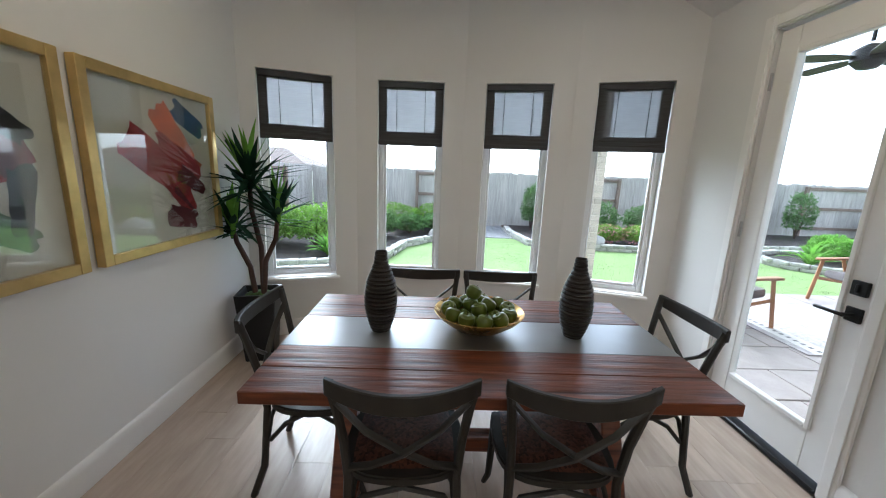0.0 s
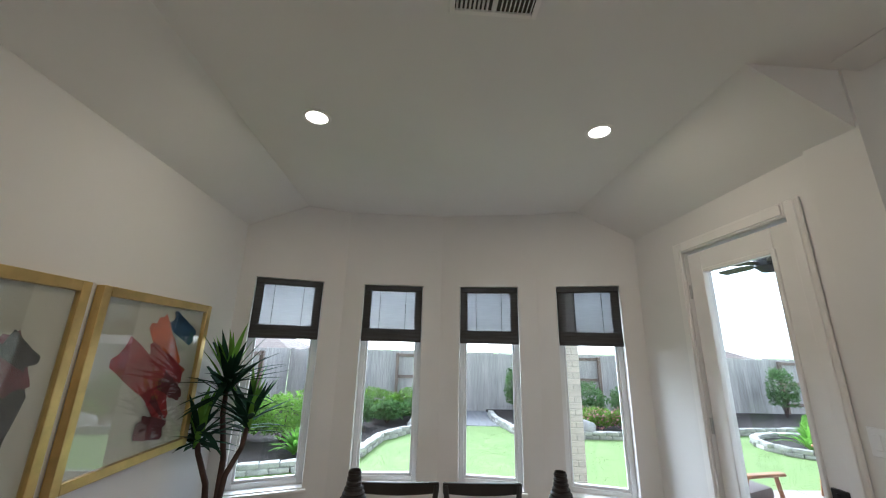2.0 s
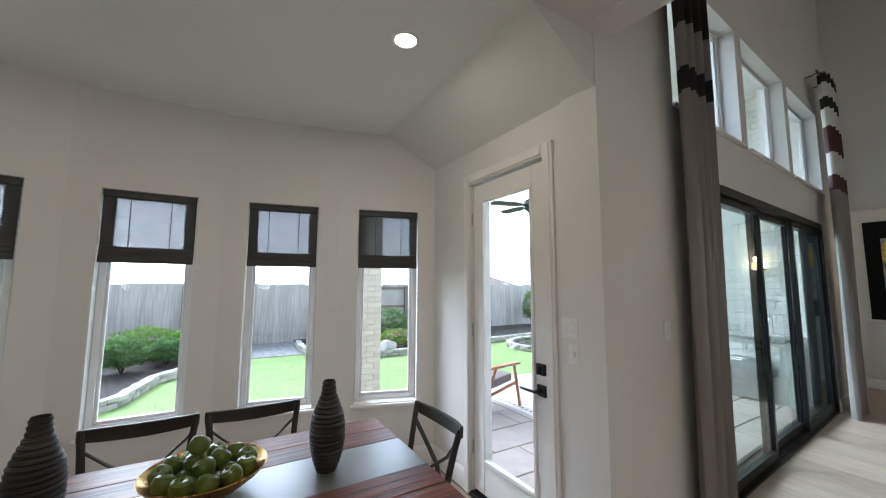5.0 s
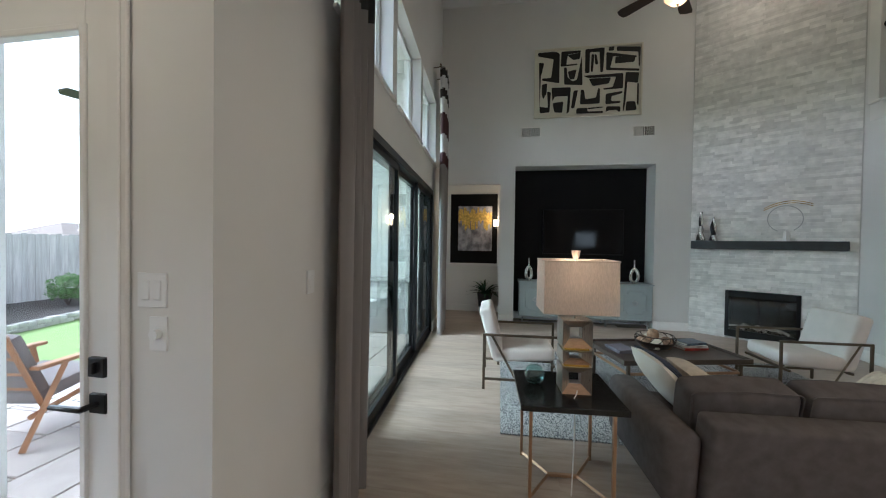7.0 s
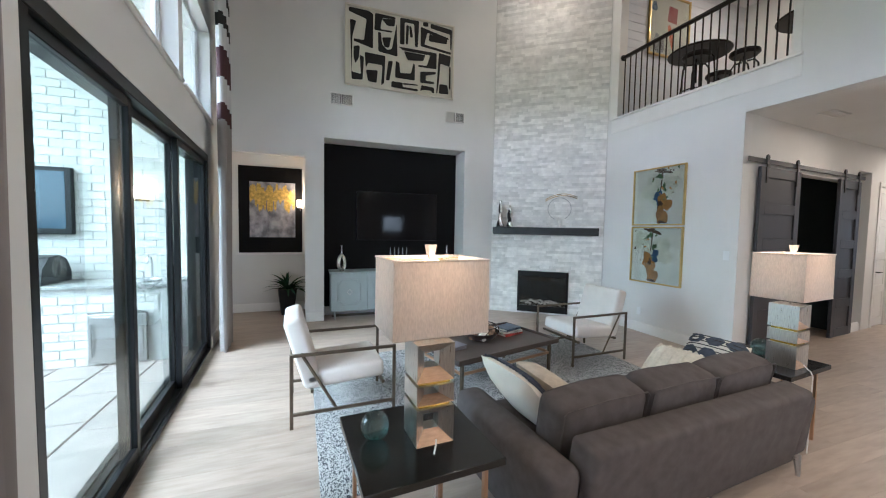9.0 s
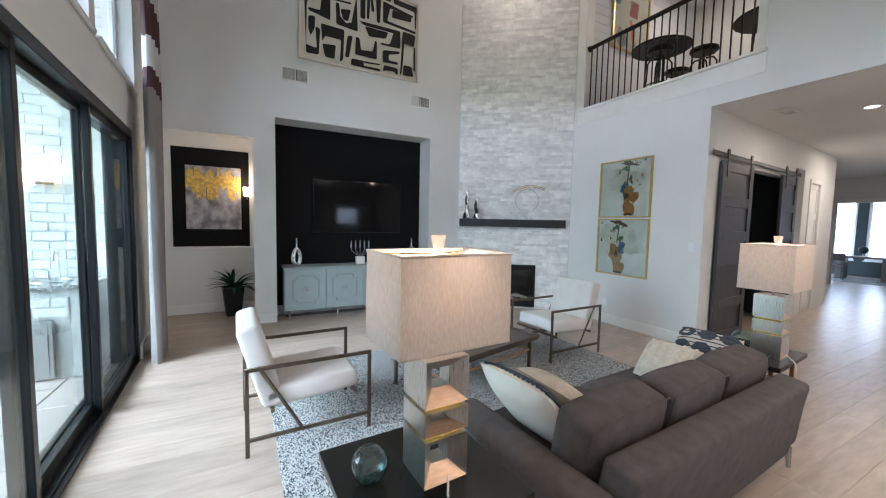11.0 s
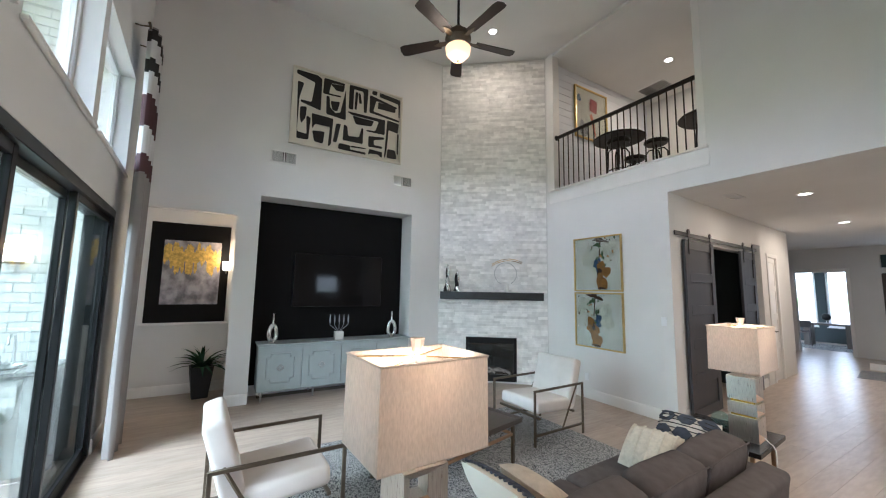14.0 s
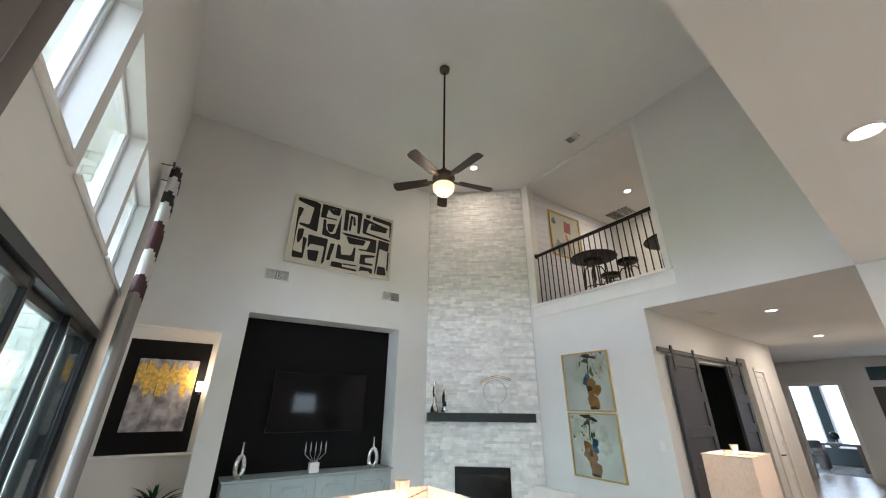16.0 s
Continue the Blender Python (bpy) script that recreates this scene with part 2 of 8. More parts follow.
STONEBED = surf("stone_backing", (0.66, 0.65, 0.63), 0.9)
BRICK = surf("white_painted_brick", (0.7, 0.69, 0.66), 0.75, var=0.07, scale=8, bump=0.5, bscale=60, dist=0.004, rand=0.06)
MORTAR = surf("white_mortar", (0.58, 0.57, 0.55), 0.9, var=0.08, bump=0.4)
LACQUER = surf("grey_blue_lacquer", (0.36, 0.41, 0.42), 0.4, var=0.05, scale=5, bump=0.03)
DARKWOOD = surf("dark_stained_wood", (0.07, 0.055, 0.045), 0.4, var=0.3, scale=7, bump=0.2, bscale=40, stretch=(6, 0.6, 6))
EBONY = surf("ebony_top", (0.01, 0.01, 0.01), 0.22, var=0.2, scale=6, bump=0.04)
MANTEL = surf("charcoal_mantel", (0.02, 0.022, 0.024), 0.5, var=0.3, scale=8, bump=0.3, bscale=40)
BARN = surf("slate_barn_door", (0.036, 0.036, 0.043), 0.42, var=0.12, scale=6, bump=0.08, stretch=(3, 3, 0.4))
SCREEN = surf("tv_screen", (0.004, 0.004, 0.005), 0.035, var=0.02, bump=0.0, spec=0.12)
PAPER = surf("art_paper", (0.62, 0.61, 0.55), 0.8, var=0.03, scale=2, bump=0.05)
CREAM = surf("cream_paint", (0.68, 0.65, 0.56), 0.7, var=0.05, bump=0.2)
BLACKINK = surf("black_ink", (0.006, 0.006, 0.0065), 0.6, var=0.1, bump=0.1)
def ink(name, col, v=0.3):
    return surf(name, col, 0.6, var=v, scale=9, bump=0.2, bscale=70, dist=0.001)
INK_RED, INK_MAROON, INK_ORANGE = ink("crimson_ink", (0.3, 0.02, 0.03)), ink("maroon_ink", (0.12, 0.012, 0.025)), ink("orange_ink", (0.6, 0.11, 0.03))
INK_BLUE, INK_GREEN, INK_OCHRE, INK_SAGE = ink("blue_ink", (0.03, 0.09, 0.2)), ink("green_ink", (0.06, 0.12, 0.05)), ink("ochre_ink", (0.34, 0.16, 0.03)), ink("sage_wash", (0.57, 0.59, 0.51), 0.2)
INK_UMBER = ink("umber_ink", (0.06, 0.03, 0.012))
INK_GOLD, INK_GREY = surf("gold_leaf_paint", (0.62, 0.42, 0.1), 0.4, 0.5, var=0.4, scale=20, bump=0.5, bscale=80), two_tone("grey_lilac_wash", (0.13, 0.13, 0.15), (0.4, 0.39, 0.43), 8, 0.7, (1, 6, 0.8), "noise", 0.35, 0.65, 0.2, 0.001)
LEAF = surf("yucca_leaf", (0.02, 0.055, 0.032), 0.8, var=0.35, scale=6, bump=0.05, spec=0.06)
LEAFNEW = surf("young_leaf", (0.16, 0.36, 0.05), 0.6, var=0.3, scale=6, bump=0.05, spec=0.2)
BARK = surf("brown_stem", (0.06, 0.03, 0.022), 0.7, var=0.4, scale=14, bump=0.6, bscale=40, dist=0.004)
MOSS = surf("moss", (0.05, 0.09, 0.02), 0.95, var=0.5, scale=30, bump=1, bscale=60, dist=0.01)
APPLE = surf("green_apple", (0.095, 0.135, 0.016), 0.3, var=0.2, scale=14, bump=0.02)
VASEMAT = two_tone("ribbed_dark_clay", (0.006, 0.005, 0.0045), (0.032, 0.026, 0.021), 5, 0.4, (2, 2, 34), "noise", 0.35, 0.72, 0.8, 0.004)
GLASS = glass_mat("window_glass")
SLIDEGLASS = glass_mat("tinted_door_glass", (0.8, 0.86, 0.83), 0.02, 0.05, 0.6)
TANBRICK = surf("tan_brick", (0.6, 0.54, 0.47), 0.8, var=0.1, scale=8, bump=0.4, bscale=60, dist=0.003, rand=0.08)
TANMORTAR = surf("tan_mortar", (0.6, 0.55, 0.48), 0.9, var=0.08, bump=0.4)
BALLGLASS = glass_mat("aqua_glass", (0.7, 0.9, 0.88), 0.01, 0.12, 0.85)
PICGLASS = glass_mat("picture_glass", (0.97, 0.98, 0.97), 0.03, 0.09, 0.7)
SHADECLOTH = thin_cloth("linen_lampshade", (0.7, 0.63, 0.57), 0.35, stretch=(170, 170, 45), lo=0.9, hi=1.08)
WOVEN = thin_cloth("woven_roman_shade", (0.12, 0.123, 0.13), 0.25, stretch=(9, 9, 320), gaps=0.22, lo=0.85, hi=1.12, spread=0.28)
# shade weave made darker and denser for the sides with no sky behind
WOVENSIDE = thin_cloth("woven_roman_unlit_side", (0.1, 0.102, 0.106), 0.15, stretch=(9, 9, 320), gaps=0.12, lo=0.7, hi=1.25, spread=0.6)
WOVENDENSE = thin_cloth("woven_roman_fold", (0.085, 0.086, 0.09), 0.06, stretch=(2.5, 2.5, 75))
CANLIGHT = glow("can_lens", (1.0, 0.85, 0.68), 5)
BULB = glow("bulb_glass", (1.0, 0.74, 0.48), 3)
GRASS = two_tone("lawn_grass", (0.16, 0.245, 0.072), (0.21, 0.3, 0.1), 4, 0.9, (1, 1, 1), "noise", 0.25, 0.75, 0.4, 0.008)
MULCH = surf("dark_mulch", (0.035, 0.028, 0.025), 0.95, var=0.5, scale=25, bump=1, bscale=90, dist=0.02)
GRAVEL = two_tone("grey_gravel", (0.12, 0.12, 0.13), (0.4, 0.4, 0.41), 26, 0.9, (1, 1, 1), "cell", 0.1, 0.9, 1, 0.02)
EDGING = surf("edging_stone", (0.4, 0.385, 0.36), 0.85, var=0.25, scale=9, bump=0.6, bscale=30, dist=0.008, rand=0.18)
PAVER = surf("stamped_paver", (0.34, 0.295, 0.275), 0.75, var=0.14, scale=5, bump=0.5, bscale=24, dist=0.006, rand=0.08)
FENCE = two_tone("weathered_cedar", (0.33, 0.305, 0.285), (0.5, 0.47, 0.445), 2.5, 0.9, (9, 9, 0.8), "noise", 0.3, 0.7, 0.5, 0.004, 0.12)
FENCERAIL = surf("cedar_rail", (0.2, 0.15, 0.12), 0.9, var=0.2, scale=5, bump=0.3)
BUSH = thin_cloth("hedge_leaf", (0.21, 0.36, 0.065), 0.5, 0.6, (7, 7, 7), 0.0, 0.55, 1.35)
BUSHDARK = thin_cloth("evergreen_leaf", (0.13, 0.23, 0.08), 0.45, 0.6, (7, 7, 7), 0.0, 0.55, 1.35)
FERN = thin_cloth("fern_leaf", (0.21, 0.42, 0.07), 0.5, 0.55, (6, 6, 6), 0.0, 0.65, 1.3)
PINK = surf("pink_petal", (0.62, 0.28, 0.3), 0.7, var=0.2, bump=0.0, rand=0.2)
TEAK = surf("teak", (0.34, 0.16, 0.075), 0.55, var=0.25, scale=5, bump=0.2, stretch=(4, 4, 0.6))
PATIOCLOTH = surf("mauve_cushion", (0.19, 0.165, 0.17), 0.9, var=0.1, bump=0.3, bscale=300)
GRANITE = two_tone("speckled_granite", (0.16, 0.16, 0.16), (0.55, 0.55, 0.53), 60, 0.25, (1, 1, 1), "noise", 0.35, 0.65, 0.05, 0.001)
FANWOOD = surf("walnut_blade", (0.02, 0.013, 0.01), 0.45, var=0.25, scale=6, bump=0.1, stretch=(1, 6, 6))
NAVY = surf("navy_yarn", (0.05, 0.06, 0.085), 0.95, var=0.25, scale=30, bump=0.6, bscale=120, dist=0.004)
OATMEAL = surf("oatmeal_knit", (0.52, 0.45, 0.36), 0.95, var=0.12, scale=20, bump=0.8, bscale=110, dist=0.006)
ROOF = surf("roof_shingle", (0.2, 0.16, 0.14), 0.9, var=0.2, scale=3, bump=0.3)
SHIPLAP = surf("shiplap_white", (0.72, 0.74, 0.78), 0.6, var=0.03, bump=0.05)
WICKER = surf("rattan_ball", (0.3, 0.2, 0.13), 0.8, var=0.5, scale=25, bump=0.9, bscale=60, dist=0.006)
SMOKEGLASS = surf("dark_wire_bowl", (0.03, 0.02, 0.016), 0.3, 0.3, var=0.2)
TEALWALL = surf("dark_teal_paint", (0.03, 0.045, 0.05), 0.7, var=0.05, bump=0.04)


# ---- building blocks ----
def box(bm, x0, x1, y0, y1, z0, z1, bev=0.0, seg=1, m=None):
    r = bmesh.ops.create_cube(bm, size=1)
    for v in r["verts"]:
        v.co = Vector(((x0 + x1) / 2 + v.co.x * (x1 - x0), (y0 + y1) / 2 + v.co.y * (y1 - y0), (z0 + z1) / 2 + v.co.z * (z1 - z0)))
        if m:
            v.co = m @ v.co
    if bev:
        es = list({e for v in r["verts"] for e in v.link_edges})
        bmesh.ops.bevel(bm, geom=es, offset=bev, segments=seg, profile=0.5, affect="EDGES", clamp_overlap=True)
    return bm


def tube(bm, pts, r, seg=8, r_end=None, flat=1.0, closed=False):
    """A rod along a line of points; flat squeezes its section."""
    pts = [Vector(p) for p in pts]
    n, rings, up = len(pts), [], None
    for i, p in enumerate(pts):
        a = pts[(i - 1) % n] if closed or i else pts[0]
        b = pts[(i + 1) % n] if closed or i < n - 1 else pts[-1]
        d = (b - a).normalized()
        if up is None:
            up = Vector((0, 0, 1)) if abs(d.z) < 0.9 else Vector((1, 0, 0))
        s = d.cross(up).normalized()
        up = s.cross(d).normalized()
        rad = r if r_end is None else r + (r_end - r) * i / (n - 1)
        rings.append([bm.verts.new(p + rad * (math.cos(2 * math.pi * k / seg) * s + flat * math.sin(2 * math.pi * k / seg) * up)) for k in range(seg)])
    for i in range(n if closed else n - 1):
        a, b = rings[i], rings[(i + 1) % n]
        for k in range(seg):
            bm.faces.new((a[k], a[(k + 1) % seg], b[(k + 1) % seg], b[k]))
    if not closed:
        bm.faces.new(rings[0][::-1])
        bm.faces.new(rings[-1])
    return bm


def lathe(bm, prof, seg=24, m=None, sides=1.0):
    rings = []
    for r, z in prof:
        rings.append([bm.verts.new((r * math.cos(2 * math.pi * k / seg), r * math.sin(2 * math.pi * k / seg) * sides, z)) for k in range(seg)])
    for a, b in zip(rings, rings[1:]):
        for k in range(seg):
            bm.faces.new((a[k], a[(k + 1) % seg], b[(k + 1) % seg], b[k]))
    if prof[0][0] > 1e-4:
        bm.faces.new(rings[0][::-1])
    if prof[-1][0] > 1e-4:
        bm.faces.new(rings[-1])
    if m:
        for ring in rings:
            for v in ring:
                v.co = m @ v.co
    return bm


def prism(bm, poly, z0, z1, m=None):
    """A flat outline drawn up from z0 to z1."""
    lo, hi = [bm.verts.new((x, y, z0)) for x, y in poly], [bm.verts.new((x, y, z1)) for x, y in poly]
    n = len(poly)
    bm.faces.new(lo[::-1])
    bm.faces.new(hi)
    for i in range(n):
        bm.faces.new((lo[i], lo[(i + 1) % n], hi[(i + 1) % n], hi[i]))
    if m:
        for v in lo + hi:
            v.co = m @ v.co
    return bm


def cushion(bm, w, d, h, puff=0.25, m=None, n=8):
    """A soft pad, fuller in the middle, centred on the origin's top face plane z=0..h."""
    grid = {}
    for side in (0, 1):
        for i in range(n + 1):
            for j in range(n + 1):
                u, v = i / n * 2 - 1, j / n * 2 - 1
                edge = (1 - u ** 4) * (1 - v ** 4)
                k = 1 - 0.05 * (u * u * v * v)
                zz = h / 2 + (h / 2 * (1 - puff) * min(1, edge * 6) + h / 2 * puff * edge) * (1 if side else -1)
                if i in (0, n) or j in (0, n):
                    if side and (0, i, j) in grid:
                        grid[(1, i, j)] = grid[(0, i, j)]
                        continue
                grid[(side, i, j)] = bm.verts.new((u * w / 2 * k, v * d / 2 * k, zz))
        for i in range(n):
            for j in range(n):
                q = [grid[(side, i, j)], grid[(side, i + 1, j)], grid[(side, i + 1, j + 1)], grid[(side, i, j + 1)]]
                bm.faces.new(q if side else q[::-1])
    if m:
        for v in set(grid.values()):
            v.co = m @ v.co
    return bm


def finish(name, bm, mat, smooth=True):
    bmesh.ops.recalc_face_normals(bm, faces=bm.faces)
    me = bpy.data.meshes.new(name)
    bm.to_mesh(me)
    bm.free()
    me.materials.append(mat)
    if smooth:
        me.polygons.foreach_set("use_smooth", [True] * len(me.polygons))
        me.set_sharp_from_angle(angle=radians(38))
    return me


def part(name, bm, mat, parent=None, label="", smooth=True, at=None):
    ob = new(name, finish(name, bm, mat, smooth))
    if parent:
        ob.parent = parent
    if at:
        ob.matrix_basis = at
    if label:
        tagged(ob, label)
    return ob


def thing(name, m, label, category, group="", kind=""):
    ob = new(name)
    ob.empty_display_size = 0.1
    ob.matrix_basis = m
    return tagged(ob, label, category, group, kind)


def NB():
    return bmesh.new()


def wall(name, p0, p1, z0, z1, thick, holes=(), mat=None, label=""):
    """A wall from p0 to p1 (its inner face on that line, its body to the right of the way), with openings (u0, u1, v0, v1) cut through."""
    a, b = Vector((*p0, 0)), Vector((*p1, 0))
    length, d = (b - a).length, (b - a).normalized()
    n = Vector((d.y, -d.x, 0))
    us = sorted({0, length, *[h[0] for h in holes], *[h[1] for h in holes]})
    vs = sorted({z0, z1, *[h[2] for h in holes], *[h[3] for h in holes]})
    us, vs = [u for u in us if 0 <= u <= length], [v for v in vs if z0 <= v <= z1]
    bm, cache = NB(), {}

    def vert(u, v, s):
        key = (round(u, 4), round(v, 4), s)
        if key not in cache:
            cache[key] = bm.verts.new(a + d * u + n * (thick * s) + Vector((0, 0, v)))
        return cache[key]

    def solid(i, j):
        if not (0 <= i < len(us) - 1 and 0 <= j < len(vs) - 1):
            return False
        cu, cv = (us[i] + us[i + 1]) / 2, (vs[j] + vs[j + 1]) / 2
        return not any(h[0] < cu < h[1] and h[2] < cv < h[3] for h in holes)

    for i in range(len(us) - 1):
        for j in range(len(vs) - 1):
            if not solid(i, j):
                continue
            u0, u1, v0, v1 = us[i], us[i + 1], vs[j], vs[j + 1]
            bm.faces.new([vert(u0, v0, 0), vert(u1, v0, 0), vert(u1, v1, 0), vert(u0, v1, 0)])
            bm.faces.new([vert(u0, v0, 1), vert(u0, v1, 1), vert(u1, v1, 1), vert(u1, v0, 1)])
            for (di, dj, p, q) in ((-1, 0, (u0, v0), (u0, v1)), (1, 0, (u1, v0), (u1, v1)), (0, -1, (u0, v0), (u1, v0)), (0, 1, (u0, v1), (u1, v1))):
                if not solid(i + di, j + dj):
                    bm.faces.new([vert(*p, 0), vert(*p, 1), vert(*q, 1), vert(*q, 0)])
    ob = part(name, bm, mat or WALL, None, label, smooth=False)
    return tagged(ob, label, "wall", kind="structure")


def frame_of(p0, p1, z=0.0):
    """Local axes on a wall: x along it from p0 to p1, y towards its body (outwards), z up."""
    a, b = Vector((*p0, z)), Vector((*p1, z))
    d = (b - a).normalized()
    n = Vector((d.y, -d.x, 0))
    return Matrix(((d.x, n.x, 0, a.x), (d.y, n.y, 0, a.y), (0, 0, 1, z), (0, 0, 0, 1)))


def leaf_blade(bm, base, tip, width, droop=0.1, fold=0.25, n=5):
    """A long pointed leaf with a folded midrib."""
    base, tip = Vector(base), Vector(tip)
    d = tip - base
    s = d.cross(Vector((0, 0, 1)))
    s = s.normalized() if s.length > 1e-4 else Vector((1, 0, 0))
    up = s.cross(d).normalized()
    rows = []
    for i in range(n + 1):
        t = i / n
        c = base + d * t + Vector((0, 0, -droop * t * t * d.length)) + up * (droop * 0.3 * math.sin(math.pi * t) * d.length)
        w = width * (0.55 + 0.9 * t if t < 0.5 else 2 * (1 - t)) * 0.5 + 0.0008
        rows.append([bm.verts.new(c - s * w + up * w * fold), bm.verts.new(c), bm.verts.new(c + s * w + up * w * fold)])
    for a, b in zip(rows, rows[1:]):
        for k in (0, 1):
            bm.faces.new((a[k], a[k + 1], b[k + 1], b[k]))


def leaf_cloud(bm, c, r, count, size, seed, flat=0.0):
    """Many small leaves through a rounded, uneven body."""
    rng = random.Random(seed)
    for _ in range(count):
        v = Vector((rng.gauss(0, 1), rng.gauss(0, 1), rng.gauss(0, 1))).normalized()
        k = 0.62 + 0.42 * rng.random() ** 0.6
        k *= 0.9 + 0.22 * noise.noise(v * 2.3 + Vector((seed, 0, 0)))
        p = Vector(c) + Vector((v.x * r[0], v.y * r[1], v.z * r[2])) * k
        if flat and v.z < -0.3:
            p.z = c[2] - r[2] * 0.5 * rng.random()
        q = Euler((rng.uniform(-1, 1), rng.uniform(-1, 1), rng.uniform(0, 6.28))).to_matrix()
        s = size * rng.uniform(0.6, 1.3)
        a = [bm.verts.new(p + q @ Vector(o)) for o in ((-s, 0, 0), (0, -s * 0.45, s * 0.15), (s, 0, 0), (0, s * 0.45, s * 0.15))]
        bm.faces.new(a)

# ---- plan ----
P4, P3, P2, P1, P0 = (2.52, 3.43), (1.66, 3.704), (0.75, 3.885), (-0.203, 3.885), (-1.08, 3.6)
NOOK_S = (2.52, 1.61)
LR_NE = (8.72, 1.99)
HEAD, SILL = 2.305, 0.55
FLAT, LOW, TALL = 3.05, 2.73, 6.2
BOW = [("window_4", P4, P3, 0.167, 0.726), ("window_3", P3, P2, 0.176, 0.744), ("window_2", P2, P1, 0.18, 0.766), ("window_1", P1, P0, 0.195, 0.79)]

for i, (nm, a, b, u0, u1) in enumerate(BOW):
    wall("wall_bow_%d" % (4 - i), a, b, 0, 3.12, 0.2, [(u0, u1, SILL, HEAD)], label="white painted facet of the bowed window wall")
wall("wall_nook_west", P0, (-1.08, -4.2), 0, 3.12, 0.2, [(6.1, 6.95, 1.45, 2.1)], label="white painted wall of the breakfast nook")
wall("wall_nook_east", (2.52, 1.66), P4, 0, 3.12, 0.2, [(0.352, 1.166, 0.0, 2.44)], label="white painted wall with the glazed patio door")
L_SL = (Vector(LR_NE) - Vector(NOOK_S)).length
SL0, SL1 = 1.07, 4.62
TR = [(0.82, 2.24), (2.39, 3.75), (3.91, 5.27)]
wall("wall_living_north", LR_NE, NOOK_S, 0, TALL + 0.1, 0.24, [(SL0, SL1, 0.0, 2.44), *[(a, b, 2.9, 4.03) for a, b in TR]], label="tall white wall with sliding doors and clerestory windows")
wall("wall_living_east", (8.72, -2.6), (8.72, 1.99), 0, TALL + 0.1, 0.12, [(0.6, 3.115, 0.0, 3.04), (3.41, 4.49, 0.0, 2.71)], label="tall white wall with the black television niche")
wall("wall_fireplace", (7.48, -4.2), (8.72, -2.6), 0, TALL + 0.1, 0.2, mat=STONEBED, label="corner wall behind the stone cladding")
wall("wall_living_south", (5.3, -4.2), (7.48, -4.2), 0, FLAT - 0.004, 0.15, label="white wall with two framed abstracts")
wall("wall_living_south_upper", (3.17, -4.2), (7.48, -4.2), FLAT - 0.004, TALL + 0.1, 0.15, [(1.7, 4.13, 3.52, 6.15)], label="upper white wall with the loft opening")
wall("wall_living_west_upper", (2.63, 1.6), (3.17, -4.2), FLAT - 0.004, TALL + 0.1, 0.2, label="upper white wall over the kitchen edge")
wall("wall_hall_east", (5.76, -9.9), (5.3, -4.2), 0, FLAT + 0.05, 0.14, [(1.0, 1.56, 0.0, 2.42), (1.95, 2.45, 0.0, 2.62), (2.6, 4.65, 0.0, 2.42)], label="white hallway wall with barn doors")
wall("wall_hall_west", (3.17, -4.2), (3.92, -14.2), 0, FLAT + 0.05, 0.14, label="white hallway wall")
wall("wall_hall_end", (3.6, -14.2), (7.4, -14.2), 0, FLAT + 0.4, 0.14, [(0.7, 1.55, 0.0, 2.3), (0.7, 1.55, 2.45, 2.8), (2.2, 3.3, 0.0, 2.35)], label="white end wall with cased office opening")
wall("wall_hall_turn", (7.4, -14.2), (5.76, -9.9), 0, FLAT + 0.4, 0.14, label="white return wall of the hall")
wall("wall_kitchen_south", (-1.08, -4.2), (3.17, -4.2), 0, FLAT + 0.05, 0.2, label="white kitchen wall")
# hallway behind the television wall
wall("wall_back_hall_east", (9.75, -0.2), (9.75, 3.2), 0, 3.0, 0.15, label="white back hallway wall")
wall("wall_back_hall_north", (9.75, 2.15), (8.84, 2.15), 0, 3.0, 0.12, label="white back hallway end wall")
wall("wall_back_hall_south", (8.84, 0.66), (9.75, 0.66), 0, 3.0, 0.06, label="white back hallway wall")
# niche
bm = NB()
box(bm, 9.16, 9.2, -2.02, 0.56, 0, 3.06)
tagged(part("wall_niche_back", bm, BLACKPAINT, smooth=False), "matt black accent wall in the niche", "wall", kind="structure")
bm = NB()
box(bm, 8.835, 9.16, 0.516, 0.6, 0, 3.06)
box(bm, 8.835, 9.16, -2.06, -2.0, 0, 3.06)
box(bm, 8.835, 9.2, -2.06, 0.6, 3.04, 3.1)
tagged(part("wall_niche_sides", bm, WALL, smooth=False), "white reveal of the television niche", "wall", kind="structure")

# ceilings
bm = NB()
prism(bm, [(-0.6, 4.1), (-0.6, -14.3), (7.5, -14.3), (7.5, -9.8), (5.9, -9.8), (5.42, -4.3), (3.17, -4.3), (2.63, 1.62), (2.05, 1.62), (2.05, 4.1)], FLAT, FLAT + 0.12)
for xa, xb, y0, y1 in ((-0.6, -1.3, 4.1, -4.3), (2.05, 2.6, 4.1, 1.62)):
    za, zb = FLAT, FLAT - 0.32 * abs(xb - xa) / (0.57 if xa < 0 else 0.47)
    v = [bm.verts.new(c) for c in ((xa, y0, za), (xa, y1, za), (xb, y1, zb), (xb, y0, zb), (xa, y0, za + 0.12), (xa, y1, za + 0.12), (xb, y1, za + 0.12), (xb, y0, za + 0.12))]
    for q in ((0, 1, 2, 3), (4, 5, 6, 7), (0, 1, 5, 4), (1, 2, 6, 5), (2, 3, 7, 6), (3, 0, 4, 7)):
        bm.faces.new([v[k] for k in q])
tagged(part("ceiling", bm, CEIL, smooth=False), "white tray ceiling of nook, kitchen and hall", "ceiling", kind="structure")
bm = NB()
